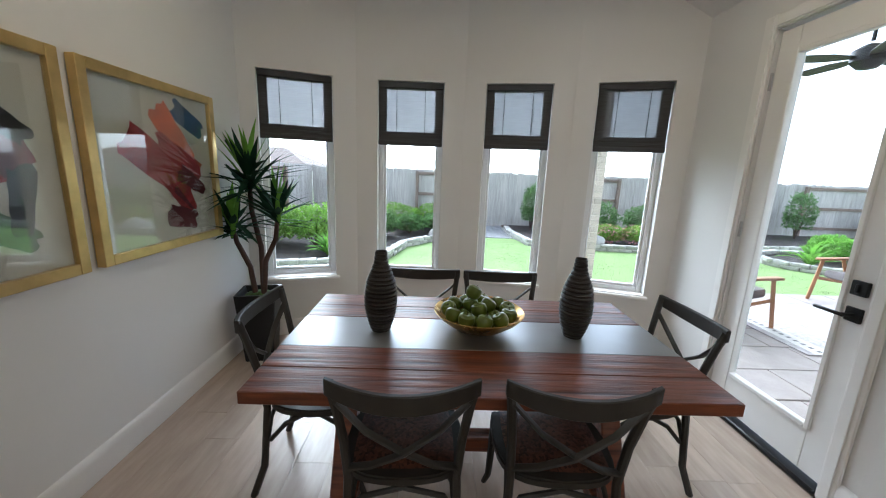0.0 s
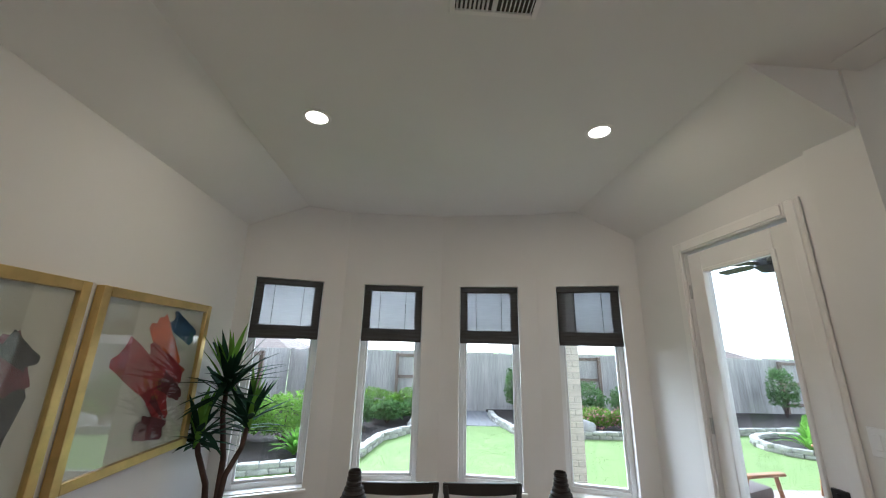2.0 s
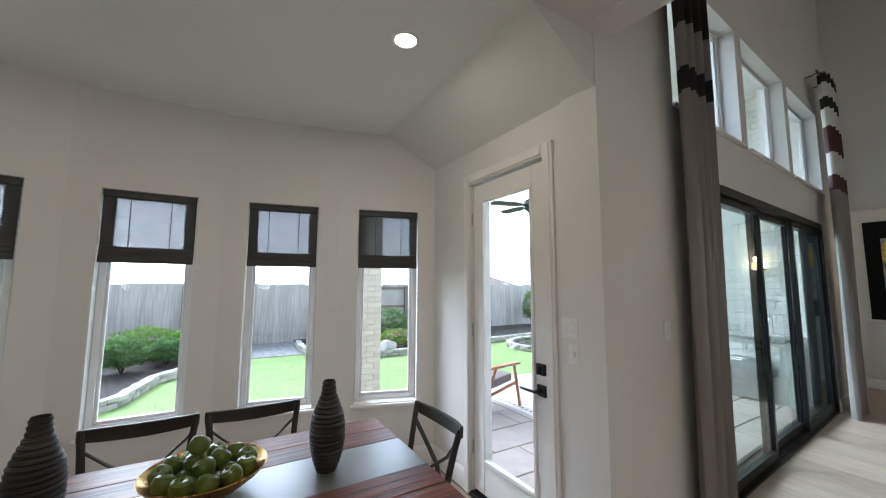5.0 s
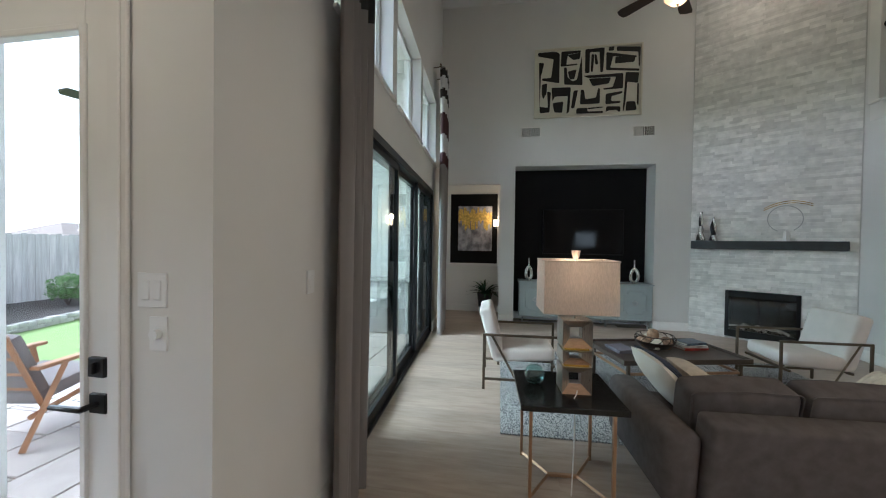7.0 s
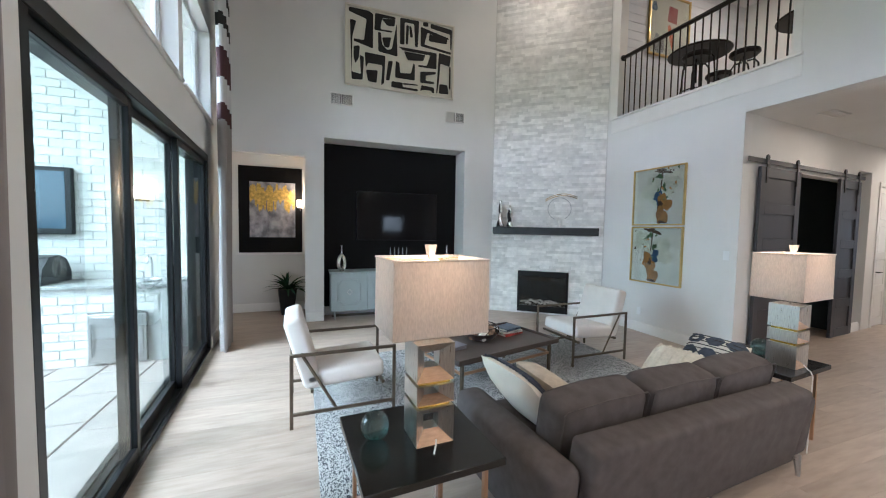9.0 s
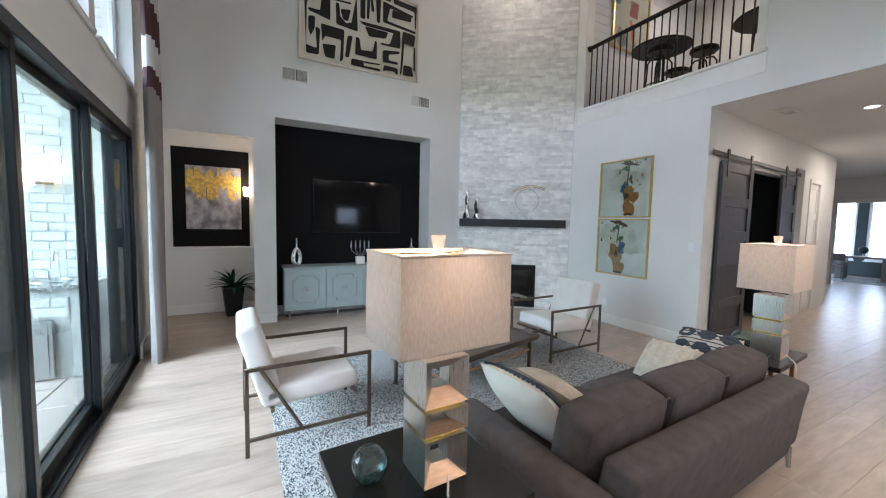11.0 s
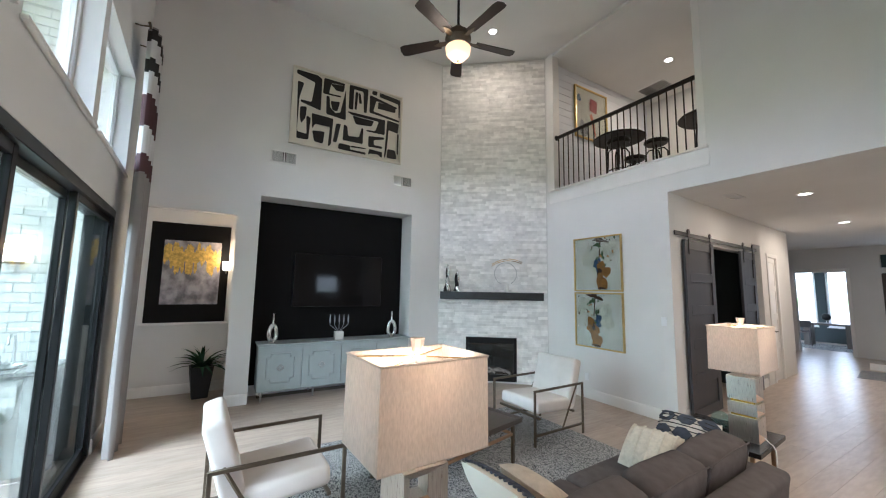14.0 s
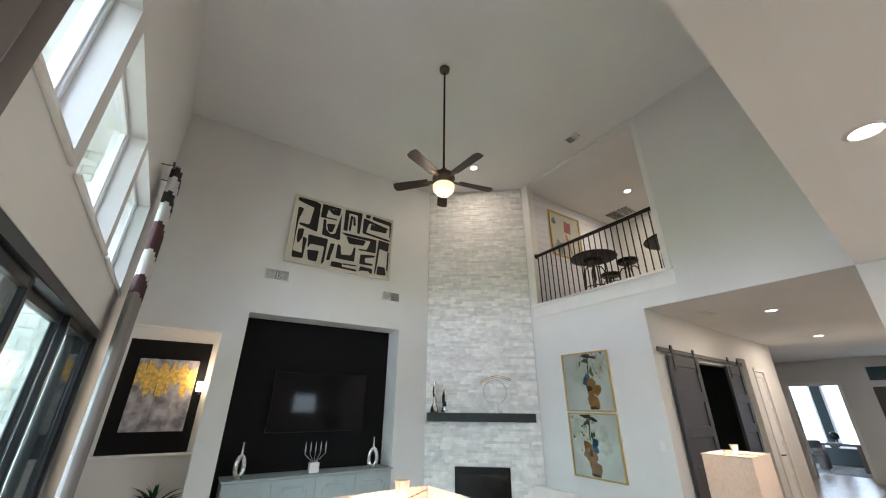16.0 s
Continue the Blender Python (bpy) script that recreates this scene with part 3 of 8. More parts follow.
prism(bm, [(2.3, 2.4), (3.0, -4.4), (7.3, -4.4), (9.0, -2.6), (9.0, 2.4)], TALL, TALL + 0.12)
tagged(part("ceiling_living", bm, CEIL, smooth=False), "tall white living room ceiling", "ceiling", kind="structure")
bm = NB()
box(bm, 8.842, 10, 0.61, 2.3, 2.95, 3.05)
tagged(part("ceiling_back_hall", bm, CEIL, smooth=False), "white back hallway ceiling", "ceiling", kind="structure")

# floor bed under the planks
bm = NB()
prism(bm, [(-1.3, 4.0), (-1.3, -18.5), (10.1, -18.5), (10.1, 2.3), (8.7, 2.2), (2.6, 1.75), (2.6, 3.5), (1.7, 3.8), (0.75, 4.0)], -0.12, -0.012)
FLOOR = tagged(part("floor", bm, DARKBED, smooth=False), "pale bleached oak plank floor", "floor", kind="structure")


def run_of(name, pts, prof, mat, label, cat):
    """A moulding along a line on the floor, its profile (out, up) on the left of the way."""
    bm = NB()
    rows = []
    for i, p in enumerate(pts):
        a, b = Vector(pts[max(0, i - 1)]), Vector(pts[min(len(pts) - 1, i + 1)])
        d = (b - a).normalized()
        n = Vector((-d.y, d.x))
        rows.append([bm.verts.new((p[0] + n.x * o, p[1] + n.y * o, z)) for o, z in prof])
    for a, b in zip(rows, rows[1:]):
        for k in range(len(prof)):
            k2 = (k + 1) % len(prof)
            bm.faces.new((a[k], a[k2], b[k2], b[k]))
    bm.faces.new(rows[0])
    bm.faces.new(rows[-1][::-1])
    return tagged(part(name, bm, mat), label, cat, kind="structure")


SKIRT = [(0.0, 0.0), (0.018, 0.0), (0.018, 0.11), (0.012, 0.135), (0.006, 0.145), (0.0, 0.15)]
dsl = (Vector(NOOK_S) - Vector(LR_NE)).normalized()
for pts in ([P4, P3, P2, P1, P0, (-1.08, -4.2)], [(2.52, 2.9), P4], [(2.52, 1.61), (2.52, 1.93)], [tuple(Vector(LR_NE) + dsl * (SL1 + 0.05)), NOOK_S],
            [LR_NE, tuple(Vector(LR_NE) + dsl * (SL0 - 0.03))], [(8.72, -2.6), (8.72, -2.0)], [(8.72, 0.515), (8.72, 0.81)], [(5.3, -4.2), (7.47, -4.2)],
            [(5.33, -4.55), (5.3, -4.2)], [(9.75, 0.66), (9.75, 2.15)], [(5.6, -7.85), (5.575, -7.5)], [(9.16, -2.0), (9.16, 0.515)], [(4.7, -12), (5.1, -12)]):
    run_of("baseboard", pts, SKIRT, TRIM, "white painted moulded baseboard", "baseboard")


# ---- windows ----
def window_unit(name, a, b, u0, u1, v0, v1, depth, label, sill=True, bar=0.045):
    ob = thing(name, frame_of(a, b), label, "window", kind="structure")
    bm = NB()
    y0, y1 = depth, depth + 0.06
    box(bm, u0, u0 + bar, y0, y1, v0, v1, 0.004)
    box(bm, u1 - bar, u1, y0, y1, v0, v1, 0.004)
    box(bm, u0 + bar, u1 - bar, y0, y1, v0, v0 + bar, 0.004)
    box(bm, u0 + bar, u1 - bar, y0, y1, v1 - bar, v1, 0.004)
    part("window_frame", bm, VINYL, ob)
    bm = NB()
    for q in ((u0 + bar, u0 + bar + 0.02, v0 + bar, v1 - bar), (u1 - bar - 0.02, u1 - bar, v0 + bar, v1 - bar)):
        box(bm, q[0], q[1], y0 + 0.015, y1 - 0.01, q[2], q[3], 0.003)
    box(bm, u0 + bar + 0.02, u1 - bar - 0.02, y0 + 0.015, y1 - 0.01, v0 + bar, v0 + bar + 0.022, 0.003)
    part("sash", bm, VINYL, ob)
    bm = NB()
    box(bm, u0 + bar + 0.016, u1 - bar - 0.016, y0 + 0.03, y0 + 0.036, v0 + bar + 0.018, v1 - bar)
    p = part("pane", bm, GLASS, ob, smooth=False)
    p.visible_shadow = False
    if sill:
        bm = NB()
        box(bm, u0 - 0.03, u1 + 0.03, -0.035, -0.002, v0 - 0.03, v0 - 0.002, 0.008, 2)
        box(bm, u0 + 0.002, u1 - 0.002, -0.006, depth, v0 - 0.004, v0 + 0.006)
        part("window_sill", bm, TRIM, ob, "white painted sill")
    return ob


for nm, a, b, u0, u1 in BOW:
    window_unit(nm, a, b, u0, u1, SILL, HEAD, 0.1, "narrow white vinyl window in the bowed wall")
for i, (u0, u1) in enumerate(TR):
    window_unit("window_%d" % (5 + i), LR_NE, NOOK_S, u0, u1, 2.9, 4.03, 0.13, "high clerestory window with white frame")

# sliding glass doors
SLIDE = thing("sliding_door", frame_of(LR_NE, NOOK_S), "black framed sliding glass doors to the patio", "sliding door", kind="structure")
bm = NB()
box(bm, SL0, SL1, 0.0, 0.23, 2.36, 2.44, 0.005)
part("head_frame", bm, BLACKFRAME, SLIDE)
bm = NB()
box(bm, SL0, SL1, 0.0, 0.24, -0.01, 0.02)
for k in range(4):
    box(bm, SL0, SL1, 0.03 + 0.055 * k, 0.04 + 0.055 * k, 0.02, 0.035)
part("track", bm, BLACKFRAME, SLIDE)
for u in (SL0, SL1 - 0.06):
    bm = NB()
    box(bm, u, u + 0.06, 0.0, 0.23, 0.02, 2.36, 0.005)
    part("jamb", bm, BLACKFRAME, SLIDE)
MEET = [SL0 + 0.06, 2.35, 3.5, SL1 - 0.06]
for k in range(3):
    a0, a1 = MEET[k] - 0.03, MEET[k + 1] + 0.03
    yy = 0.03 if k % 2 == 0 else 0.085
    bm = NB()
    box(bm, a0, a0 + 0.058, yy, yy + 0.045, 0.03, 2.36, 0.004)
    box(bm, a1 - 0.058, a1, yy, yy + 0.045, 0.03, 2.36, 0.004)
    box(bm, a0 + 0.058, a1 - 0.058, yy, yy + 0.045, 0.036, 0.11, 0.004)
    box(bm, a0 + 0.058, a1 - 0.058, yy, yy + 0.045, 2.3, 2.36, 0.004)
    sash = part("door_panel", bm, BLACKFRAME, SLIDE)
    bm = NB()
    box(bm, a0 + 0.053, a1 - 0.053, yy + 0.018, yy + 0.024, 0.1, 2.31)
    p = part("pane", bm, SLIDEGLASS, sash, smooth=False)
    p.visible_shadow = False
    if k == 1:
        bm = NB()
        box(bm, a0 + 0.02, a0 + 0.05, yy - 0.03, yy, 0.95, 1.2, 0.006)
        part("handle", bm, BLACKMETAL, sash)

# patio door of the nook
D0, D1 = 0.352, 1.166
DOOR = thing("door_1", frame_of((2.52, 1.66), P4), "white full-glass patio door with black lever and deadbolt", "door", kind="structure")
bm = NB()
st = 0.135
box(bm, D0 + 0.01, D0 + st, 0.02, 0.062, 0.045, 2.425, 0.004)
box(bm, D1 - st, D1 - 0.01, 0.02, 0.062, 0.045, 2.425, 0.004)
box(bm, D0 + st, D1 - st, 0.02, 0.062, 0.045, 0.29, 0.004)
box(bm, D0 + st, D1 - st, 0.02, 0.062, 2.285, 2.425, 0.004)
slab = part("door_slab", bm, TRIM, DOOR)
bm = NB()
g0, g1, h0, h1 = D0 + st, D1 - st, 0.29, 2.285
for q in ((g0 - 0.012, g0 + 0.016, h0 - 0.012, h1 + 0.012), (g1 - 0.016, g1 + 0.012, h0 - 0.012, h1 + 0.012), (g0 + 0.016, g1 - 0.016, h0 - 0.012, h0 + 0.016), (g0 + 0.016, g1 - 0.016, h1 - 0.016, h1 + 0.012)):
    box(bm, q[0], q[1], 0.008, 0.05, q[2], q[3], 0.005)
part("glazing_bead", bm, TRIM, slab)
bm = NB()
box(bm, g0, g1, 0.036, 0.042, h0, h1)
p = part("pane", bm, GLASS, slab, smooth=False)
p.visible_shadow = False
bm = NB()
for q in ((D0 - 0.085, D0 - 0.002, 0.0, 2.525), (D1 + 0.002, D1 + 0.085, 0.0, 2.525), (D0 - 0.002, D1 + 0.002, 2.442, 2.525)):
    box(bm, q[0], q[1], -0.018, -0.001, q[2], q[3], 0.005)
    k = 0.02
    box(bm, q[0] + (k if q[0] < D0 - 0.05 else 0.012), q[1] - 0.012, -0.026, -0.016, q[2] + (0.0 if q[2] < 1 else 0.012), q[3] - 0.012, 0.004)
part("casing", bm, TRIM, DOOR, "white moulded casing")
bm = NB()
box(bm, D0, D1, -0.03, 0.2, 0.002, 0.03, 0.008)
part("threshold", bm, BLACKMETAL, DOOR, "black metal threshold")
for z in (0.35, 1.25, 2.15):
    bm = NB()
    tube(bm, [(D1 - 0.004, 0.012, z - 0.05), (D1 - 0.004, 0.012, z + 0.05)], 0.008)
    part("hinge", bm, STEEL, DOOR)
bm = NB()
box(bm, D0 + 0.035, D0 + 0.105, 0.006, 0.022, 0.915, 0.985, 0.003)
tube(bm, [(D0 + 0.07, 0.01, 0.95), (D0 + 0.07, -0.045, 0.95)], 0.011)
box(bm, D0 + 0.06, D0 + 0.2, -0.056, -0.036, 0.942, 0.958, 0.005)
part("door_handle", bm, BLACKMETAL, DOOR, "black square lever handle")
bm = NB()
box(bm, D0 + 0.035, D0 + 0.105, 0.002, 0.022, 1.045, 1.115, 0.003)
box(bm, D0 + 0.064, D0 + 0.076, -0.012, 0.004, 1.06, 1.1, 0.003)
part("deadbolt", bm, BLACKMETAL, DOOR, "black square deadbolt")


# ---- breakfast nook ----
def roman_shade(a, b, u0, u1):
    ob = thing("roman_shade", frame_of(a, b), "dark grey woven roman shade, half lowered in the window", "blind", "roman shades")
    w0, w1 = u0 + 0.008, u1 - 0.008
    bm = NB()
    box(bm, w0 + 0.004, w1 - 0.004, 0.034, 0.038, 1.86, HEAD - 0.05)
    part("cloth", bm, WOVEN, ob, smooth=False)
    bm = NB()
    box(bm, w0, w1, 0.01, 0.05, HEAD - 0.055, HEAD - 0.006, 0.003)
    part("headrail", bm, WOVENDENSE, ob)
    # strips that put the missing sky glow at both sides into the colour
    for q in (w0, w1 - 0.07):
        bm = NB()
        box(bm, q, q + 0.07, 0.024, 0.032, 1.86, HEAD - 0.055)
        part("unlit_side_band", bm, WOVENSIDE, ob)
    for k, (za, zb, out) in enumerate(((1.76, 1.81, 0.0), (1.785, 1.845, 0.008), (1.82, 1.88, 0.016))):
        bm = NB()
        box(bm, w0, w1, out, out + 0.014 + 0.006 * k, za, zb, 0.006, 2)
        part("fold", bm, WOVENDENSE, ob)
    for f in (0.28, 0.72):
        u = w0 + (w1 - w0) * f
        bm = NB()
        tube(bm, [(u, 0.02, 1.87), (u, 0.02, HEAD - 0.06)], 0.003, 6)
        part("cord", bm, BLACKMETAL, ob)


for nm, a, b, u0, u1 in BOW:
    roman_shade(a, b, u0, u1)


def dining_table():
    ob = thing("dining_table", pose(0.764, 2.145, 0), "dark reddish wood trestle dining table with zinc inlay band", "dining table")
    L, W = 0.9, 0.525
    for k, (y0, y1) in enumerate(((-W, -W + 0.175), (-W + 0.176, -0.17), (0.172, 0.34), (0.341, W))):
        bm = NB()
        box(bm, -L, L, y0, y1, 0.715, 0.765, 0.004)
        part("tabletop_plank", bm, TABLEWOOD, ob)
    bm = NB()
    box(bm, -L + 0.001, L - 0.001, -0.169, 0.171, 0.717, 0.764, 0.002)
    part("inlay_band", bm, ZINC, ob, "brushed zinc band set into the top")
    bm = NB()
    for y0, y1 in ((-0.42, -0.36), (0.36, 0.42)):
        box(bm, -0.75, 0.75, y0, y1, 0.64, 0.713, 0.004)
    part("apron", bm, TABLEWOOD, ob)
    for sx in (-0.6, 0.6):
        bm = NB()
        box(bm, sx - 0.05, sx + 0.05, -0.4, 0.4, 0.0, 0.08, 0.008)
        box(bm, sx - 0.05, sx + 0.05, -0.38, 0.38, 0.64, 0.713, 0.006)
        for s in (-1, 1):
            m = Matrix.Translation((sx, s * 0.2, 0.36)) @ Matrix.Rotation(s * 0.42, 4, "X")
            box(bm, -0.045, 0.045, -0.05, 0.05, -0.31, 0.31, 0.006, 1, m)
        part("trestle", bm, TABLEWOOD, ob)
    bm = NB()
    box(bm, -0.55, 0.55, -0.045, 0.045, 0.13, 0.21, 0.006)
    part("stretcher", bm, TABLEWOOD, ob)
    return ob


dining_table()


def cross_chair(m):
    ob = thing("dining_chair", m, "charcoal wooden cross-back dining chair with woven seat", "chair", "dining chairs")
    bm = NB()
    prism(bm, [(0.235 * math.copysign(abs(math.cos(t)) ** 0.6, math.cos(t)) * (1.0 + 0.06 * math.sin(t)), 0.215 * math.copysign(abs(math.sin(t)) ** 0.6, math.sin(t))) for t in [2 * math.pi * k / 28 for k in range(28)]], 0.425, 0.462)
    bmesh.ops.bevel(bm, geom=[e for e in bm.edges if abs(e.verts[0].co.z - e.verts[1].co.z) < 1e-4], offset=0.008, segments=2, affect="EDGES")
    part("seat_frame", bm, CHARWOOD, ob)
    bm = NB()
    cushion(bm, 0.39, 0.35, 0.03, 0.5, Matrix.Translation((0, 0, 0.45)))
    part("seat", bm, CANE, ob, "brown woven leather seat")
    for sx in (-1, 1):
        bm = NB()
        tube(bm, [(sx * 0.2, 0.19, 0.43), (sx * 0.205, 0.2, 0.25), (sx * 0.21, 0.215, 0.08), (sx * 0.225, 0.25, 0.0)], 0.021, 8, 0.013)
        part("front_leg", bm, CHARWOOD, ob)
        bm = NB()
        tube(bm, [(sx * 0.225, -0.27, 0.0), (sx * 0.205, -0.22, 0.15), (sx * 0.195, -0.195, 0.45), (sx * 0.205, -0.215, 0.62), (sx * 0.222, -0.25, 0.78), (sx * 0.235, -0.275, 0.875)], 0.017, 8, 0.017)
        part("back_leg", bm, CHARWOOD, ob)
        bm = NB()
        tube(bm, [(sx * 0.2, 0.18, 0.28), (sx * 0.19, 0.12, 0.36), (sx * 0.18, 0.04, 0.4), (sx * 0.18, -0.04, 0.4), (sx * 0.188, -0.12, 0.36), (sx * 0.197, -0.19, 0.28)], 0.011, 6)
        part("side_brace", bm, CHARWOOD, ob)
        bm = NB()
        tube(bm, [(sx * 0.222, -0.255, 0.8), (sx * 0.12, -0.275, 0.70), (0.0, -0.272 - 0.006 * sx, 0.615), (-sx * 0.11, -0.24, 0.54), (-sx * 0.195, -0.205, 0.5)], 0.016, 8, None, 0.5)
        part("cross_slat", bm, CHARWOOD, ob)
    bm = NB()
    n = 12
    rows = []
    for i in range(n + 1):
        t = i / n * 2 - 1
        x, y = 0.25 * t, -0.335 + 0.062 * t * t
        zt, zb = 0.872 + 0.022 * t * t, 0.80 + 0.035 * t * t
        rows.append([bm.verts.new(c) for c in ((x, y - 0.011, zb), (x, y + 0.011, zb), (x, y + 0.009, zt), (x, y - 0.013, zt))])
    for a, b in zip(rows, rows[1:]):
        for k in range(4):
            bm.faces.new((a[k], a[(k + 1) % 4], b[(k + 1) % 4], b[k]))
    bm.faces.new(rows[0])
    bm.faces.new(rows[-1][::-1])
    bmesh.ops.bevel(bm, geom=[e for e in bm.edges], offset=0.004, segments=1, affect="EDGES")
    part("top_rail", bm, CHARWOOD, ob)
    bm = NB()
    tube(bm, [(-0.2, -0.2, 0.28), (-0.15, -0.2, 0.37), (0, -0.2, 0.41), (0.15, -0.2, 0.37), (0.2, -0.2, 0.28)], 0.011, 6)
    part("arched_brace", bm, CHARWOOD, ob)
    bm = NB()
    tube(bm, [(-0.2, 0.2, 0.28), (-0.15, 0.195, 0.37), (0, 0.19, 0.41), (0.15, 0.195, 0.37), (0.2, 0.2, 0.28)], 0.011, 6)
    part("arched_brace", bm, CHARWOOD, ob)
    return ob


ch = cross_chair(pose(0.44, 1.80, 0, 0, 0, 2))
for x, y, r in ((1.04, 1.80, -2), (0.46, 2.60, 180), (0.98, 2.59, 179), (-0.02, 2.18, -88), (1.58, 2.22, 91)):
    copy_thing(ch, pose(x, y, 0, 0, 0, r))

# fruit bowl
BOWLC = (0.765, 2.2)
bm = NB()
lathe(bm, [(0.07, 0.0), (0.075, 0.004), (0.14, 0.03), (0.2, 0.075), (0.225, 0.105), (0.222, 0.108), (0.195, 0.08), (0.135, 0.036), (0.07, 0.012), (0.0, 0.01)], 40)
tagged(part("fruit_bowl", bm, BRASS, at=pose(*BOWLC, 0.765)), "wide hammered brass fruit bowl on the dining table", "bowl")
bm = NB()
lathe(bm, [(0.0, -0.028), (0.016, -0.033), (0.03, -0.026), (0.0385, -0.008), (0.04, 0.008), (0.035, 0.025), (0.022, 0.034), (0.01, 0.033), (0.0, 0.026)], 20)
apple_mesh = finish("apple", bm, APPLE)
bm = NB()
tube(bm, [(0, 0, 0.024), (0.002, 0, 0.036), (0.006, 0, 0.044)], 0.0016, 5)
stem_mesh = finish("stem", bm, BARK)
rng = random.Random(4)
spots = [(0, 0, 0.05)] + [(0.078 * math.cos(a), 0.078 * math.sin(a), 0.063) for a in [k * 1.0472 for k in range(6)]]
spots += [(0.15 * math.cos(a), 0.15 * math.sin(a), 0.1) for a in [0.2 + k * 0.5712 for k in range(11)]]
spots += [(0.05 * math.cos(a), 0.05 * math.sin(a), 0.122) for a in (0.4, 2.5, 4.6)] + [(-0.03, 0.02, 0.188)]
for x, y, z in spots:
    ap = new("apple", apple_mesh)
    ap.matrix_basis = pose(BOWLC[0] + x, BOWLC[1] + y, 0.765 + z, rng.uniform(-35, 35), rng.uniform(-35, 35), rng.uniform(0, 360))
    tagged(ap, "shiny green apple in the brass bowl", "apple", "apples in the bowl")
    s_ = new("stem", stem_mesh)
    s_.parent = ap

# ribbed vases
bm = NB()
prof = [(0.045, 0.0)]
for k in range(41):
    t = k / 40
    r = 0.045 + 0.034 * math.sin(math.pi * min(1, t / 0.86) ** 0.9) - 0.017 * max(0, (t - 0.62) / 0.38)
    prof.append((r + 0.0022 * (1 if k % 2 else -1), 0.004 + t * 0.39))
prof += [(0.026, 0.396), (0.024, 0.3), (0.0, 0.29)]
lathe(bm, prof, 32)
v1 = part("vase", bm, VASEMAT, at=pose(0.28, 2.17, 0.765))
tagged(v1, "tall dark ribbed ceramic vase on the table", "vase", "table vases")
copy_thing(v1, pose(1.235, 2.16, 0.765, 0, 0, 70))


def planter(name, m, h, top, base, label):
    """Square tapered pot with soil."""
    ob = thing(name, m, label, "plant")
    bm = NB()
    r = [(base, 0.0), (top, h), (top - 0.018, h), (top - 0.03, h - 0.05), (0.0, h - 0.05)]
    lathe(bm, [(a * 1.414, z) for a, z in r], 4, Matrix.Rotation(math.pi / 4, 4, "Z"))
    bmesh.ops.bevel(bm, geom=[e for e in bm.edges if abs(e.verts[0].co.z - e.verts[1].co.z) > h * 0.5], offset=0.008, segments=2, affect="EDGES")
    part("pot", bm, PLANTER, ob)
    bm = NB()
    lathe(bm, [(top - 0.03, h - 0.045), (top * 0.6, h - 0.02), (0.0, h - 0.012)], 14)
    part("moss", bm, MOSS, ob)
    return ob


YU = planter("yucca_plant", pose(-0.86, 3.28, 0, 0, 0, 12), 0.56, 0.145, 0.105, "yucca with three stems in a tall black planter")
rng = random.Random(8)
for stem in (([(-0.02, 0, 0.5), (-0.05, 0.01, 0.75), (-0.13, 0.0, 0.95), (-0.15, -0.02, 1.08)], 0.36, 40), ([(0.03, 0.03, 0.5), (0.03, 0.04, 0.9), (-0.02, 0.03, 1.2), (-0.02, 0.02, 1.42)], 0.48, 56), ([(0.04, -0.02, 0.5), (0.07, -0.02, 0.8), (0.15, -0.01, 0.98), (0.17, 0.0, 1.16)], 0.42, 46)):
    pts, ln, cnt = stem
    bm = NB()
    tube(bm, pts, 0.022, 10, 0.016)
    part("stem", bm, BARK, YU)
    for mat_, lo, hi, share in ((LEAF, -0.35, 1.1, 0.8), (LEAFNEW, 0.9, 1.5, 0.2)):
        bm = NB()
        for k in range(int(cnt * share)):
            az, el = rng.uniform(0, 6.283), rng.uniform(lo, hi)
            c = Vector(pts[-1]) + Vector((0, 0, rng.uniform(-0.1, 0.04)))
            l2 = ln * rng.uniform(0.75, 1.05)
            leaf_blade(bm, c, c + Vector((math.cos(az) * math.cos(el), math.sin(az) * math.cos(el), math.sin(el))) * l2, 0.05, rng.uniform(0.02, 0.1))
        part("leaves", bm, mat_, YU)


def blob(cx, cy, rx, ry, seed, turn=0.0, n=22, rough=0.22):
    rng = random.Random(seed)
    ph = [rng.uniform(0, 6.28) for _ in range(4)]
    out = []
    for k in range(n):
        t = 2 * math.pi * k / n
        r = 1 + rough * (math.sin(2 * t + ph[0]) * 0.5 + math.sin(3 * t + ph[1]) * 0.5 + math.sin(5 * t + ph[2]) * 0.35 + math.sin(9 * t + ph[3]) * 0.15)
        x, y = rx * r * math.cos(t), ry * r * math.sin(t)
        out.append((cx + x * math.cos(turn) - y * math.sin(turn), cy + x * math.sin(turn) + y * math.cos(turn)))
    return out


UPRIGHT = Matrix.Rotation(math.pi / 2, 4, "X")


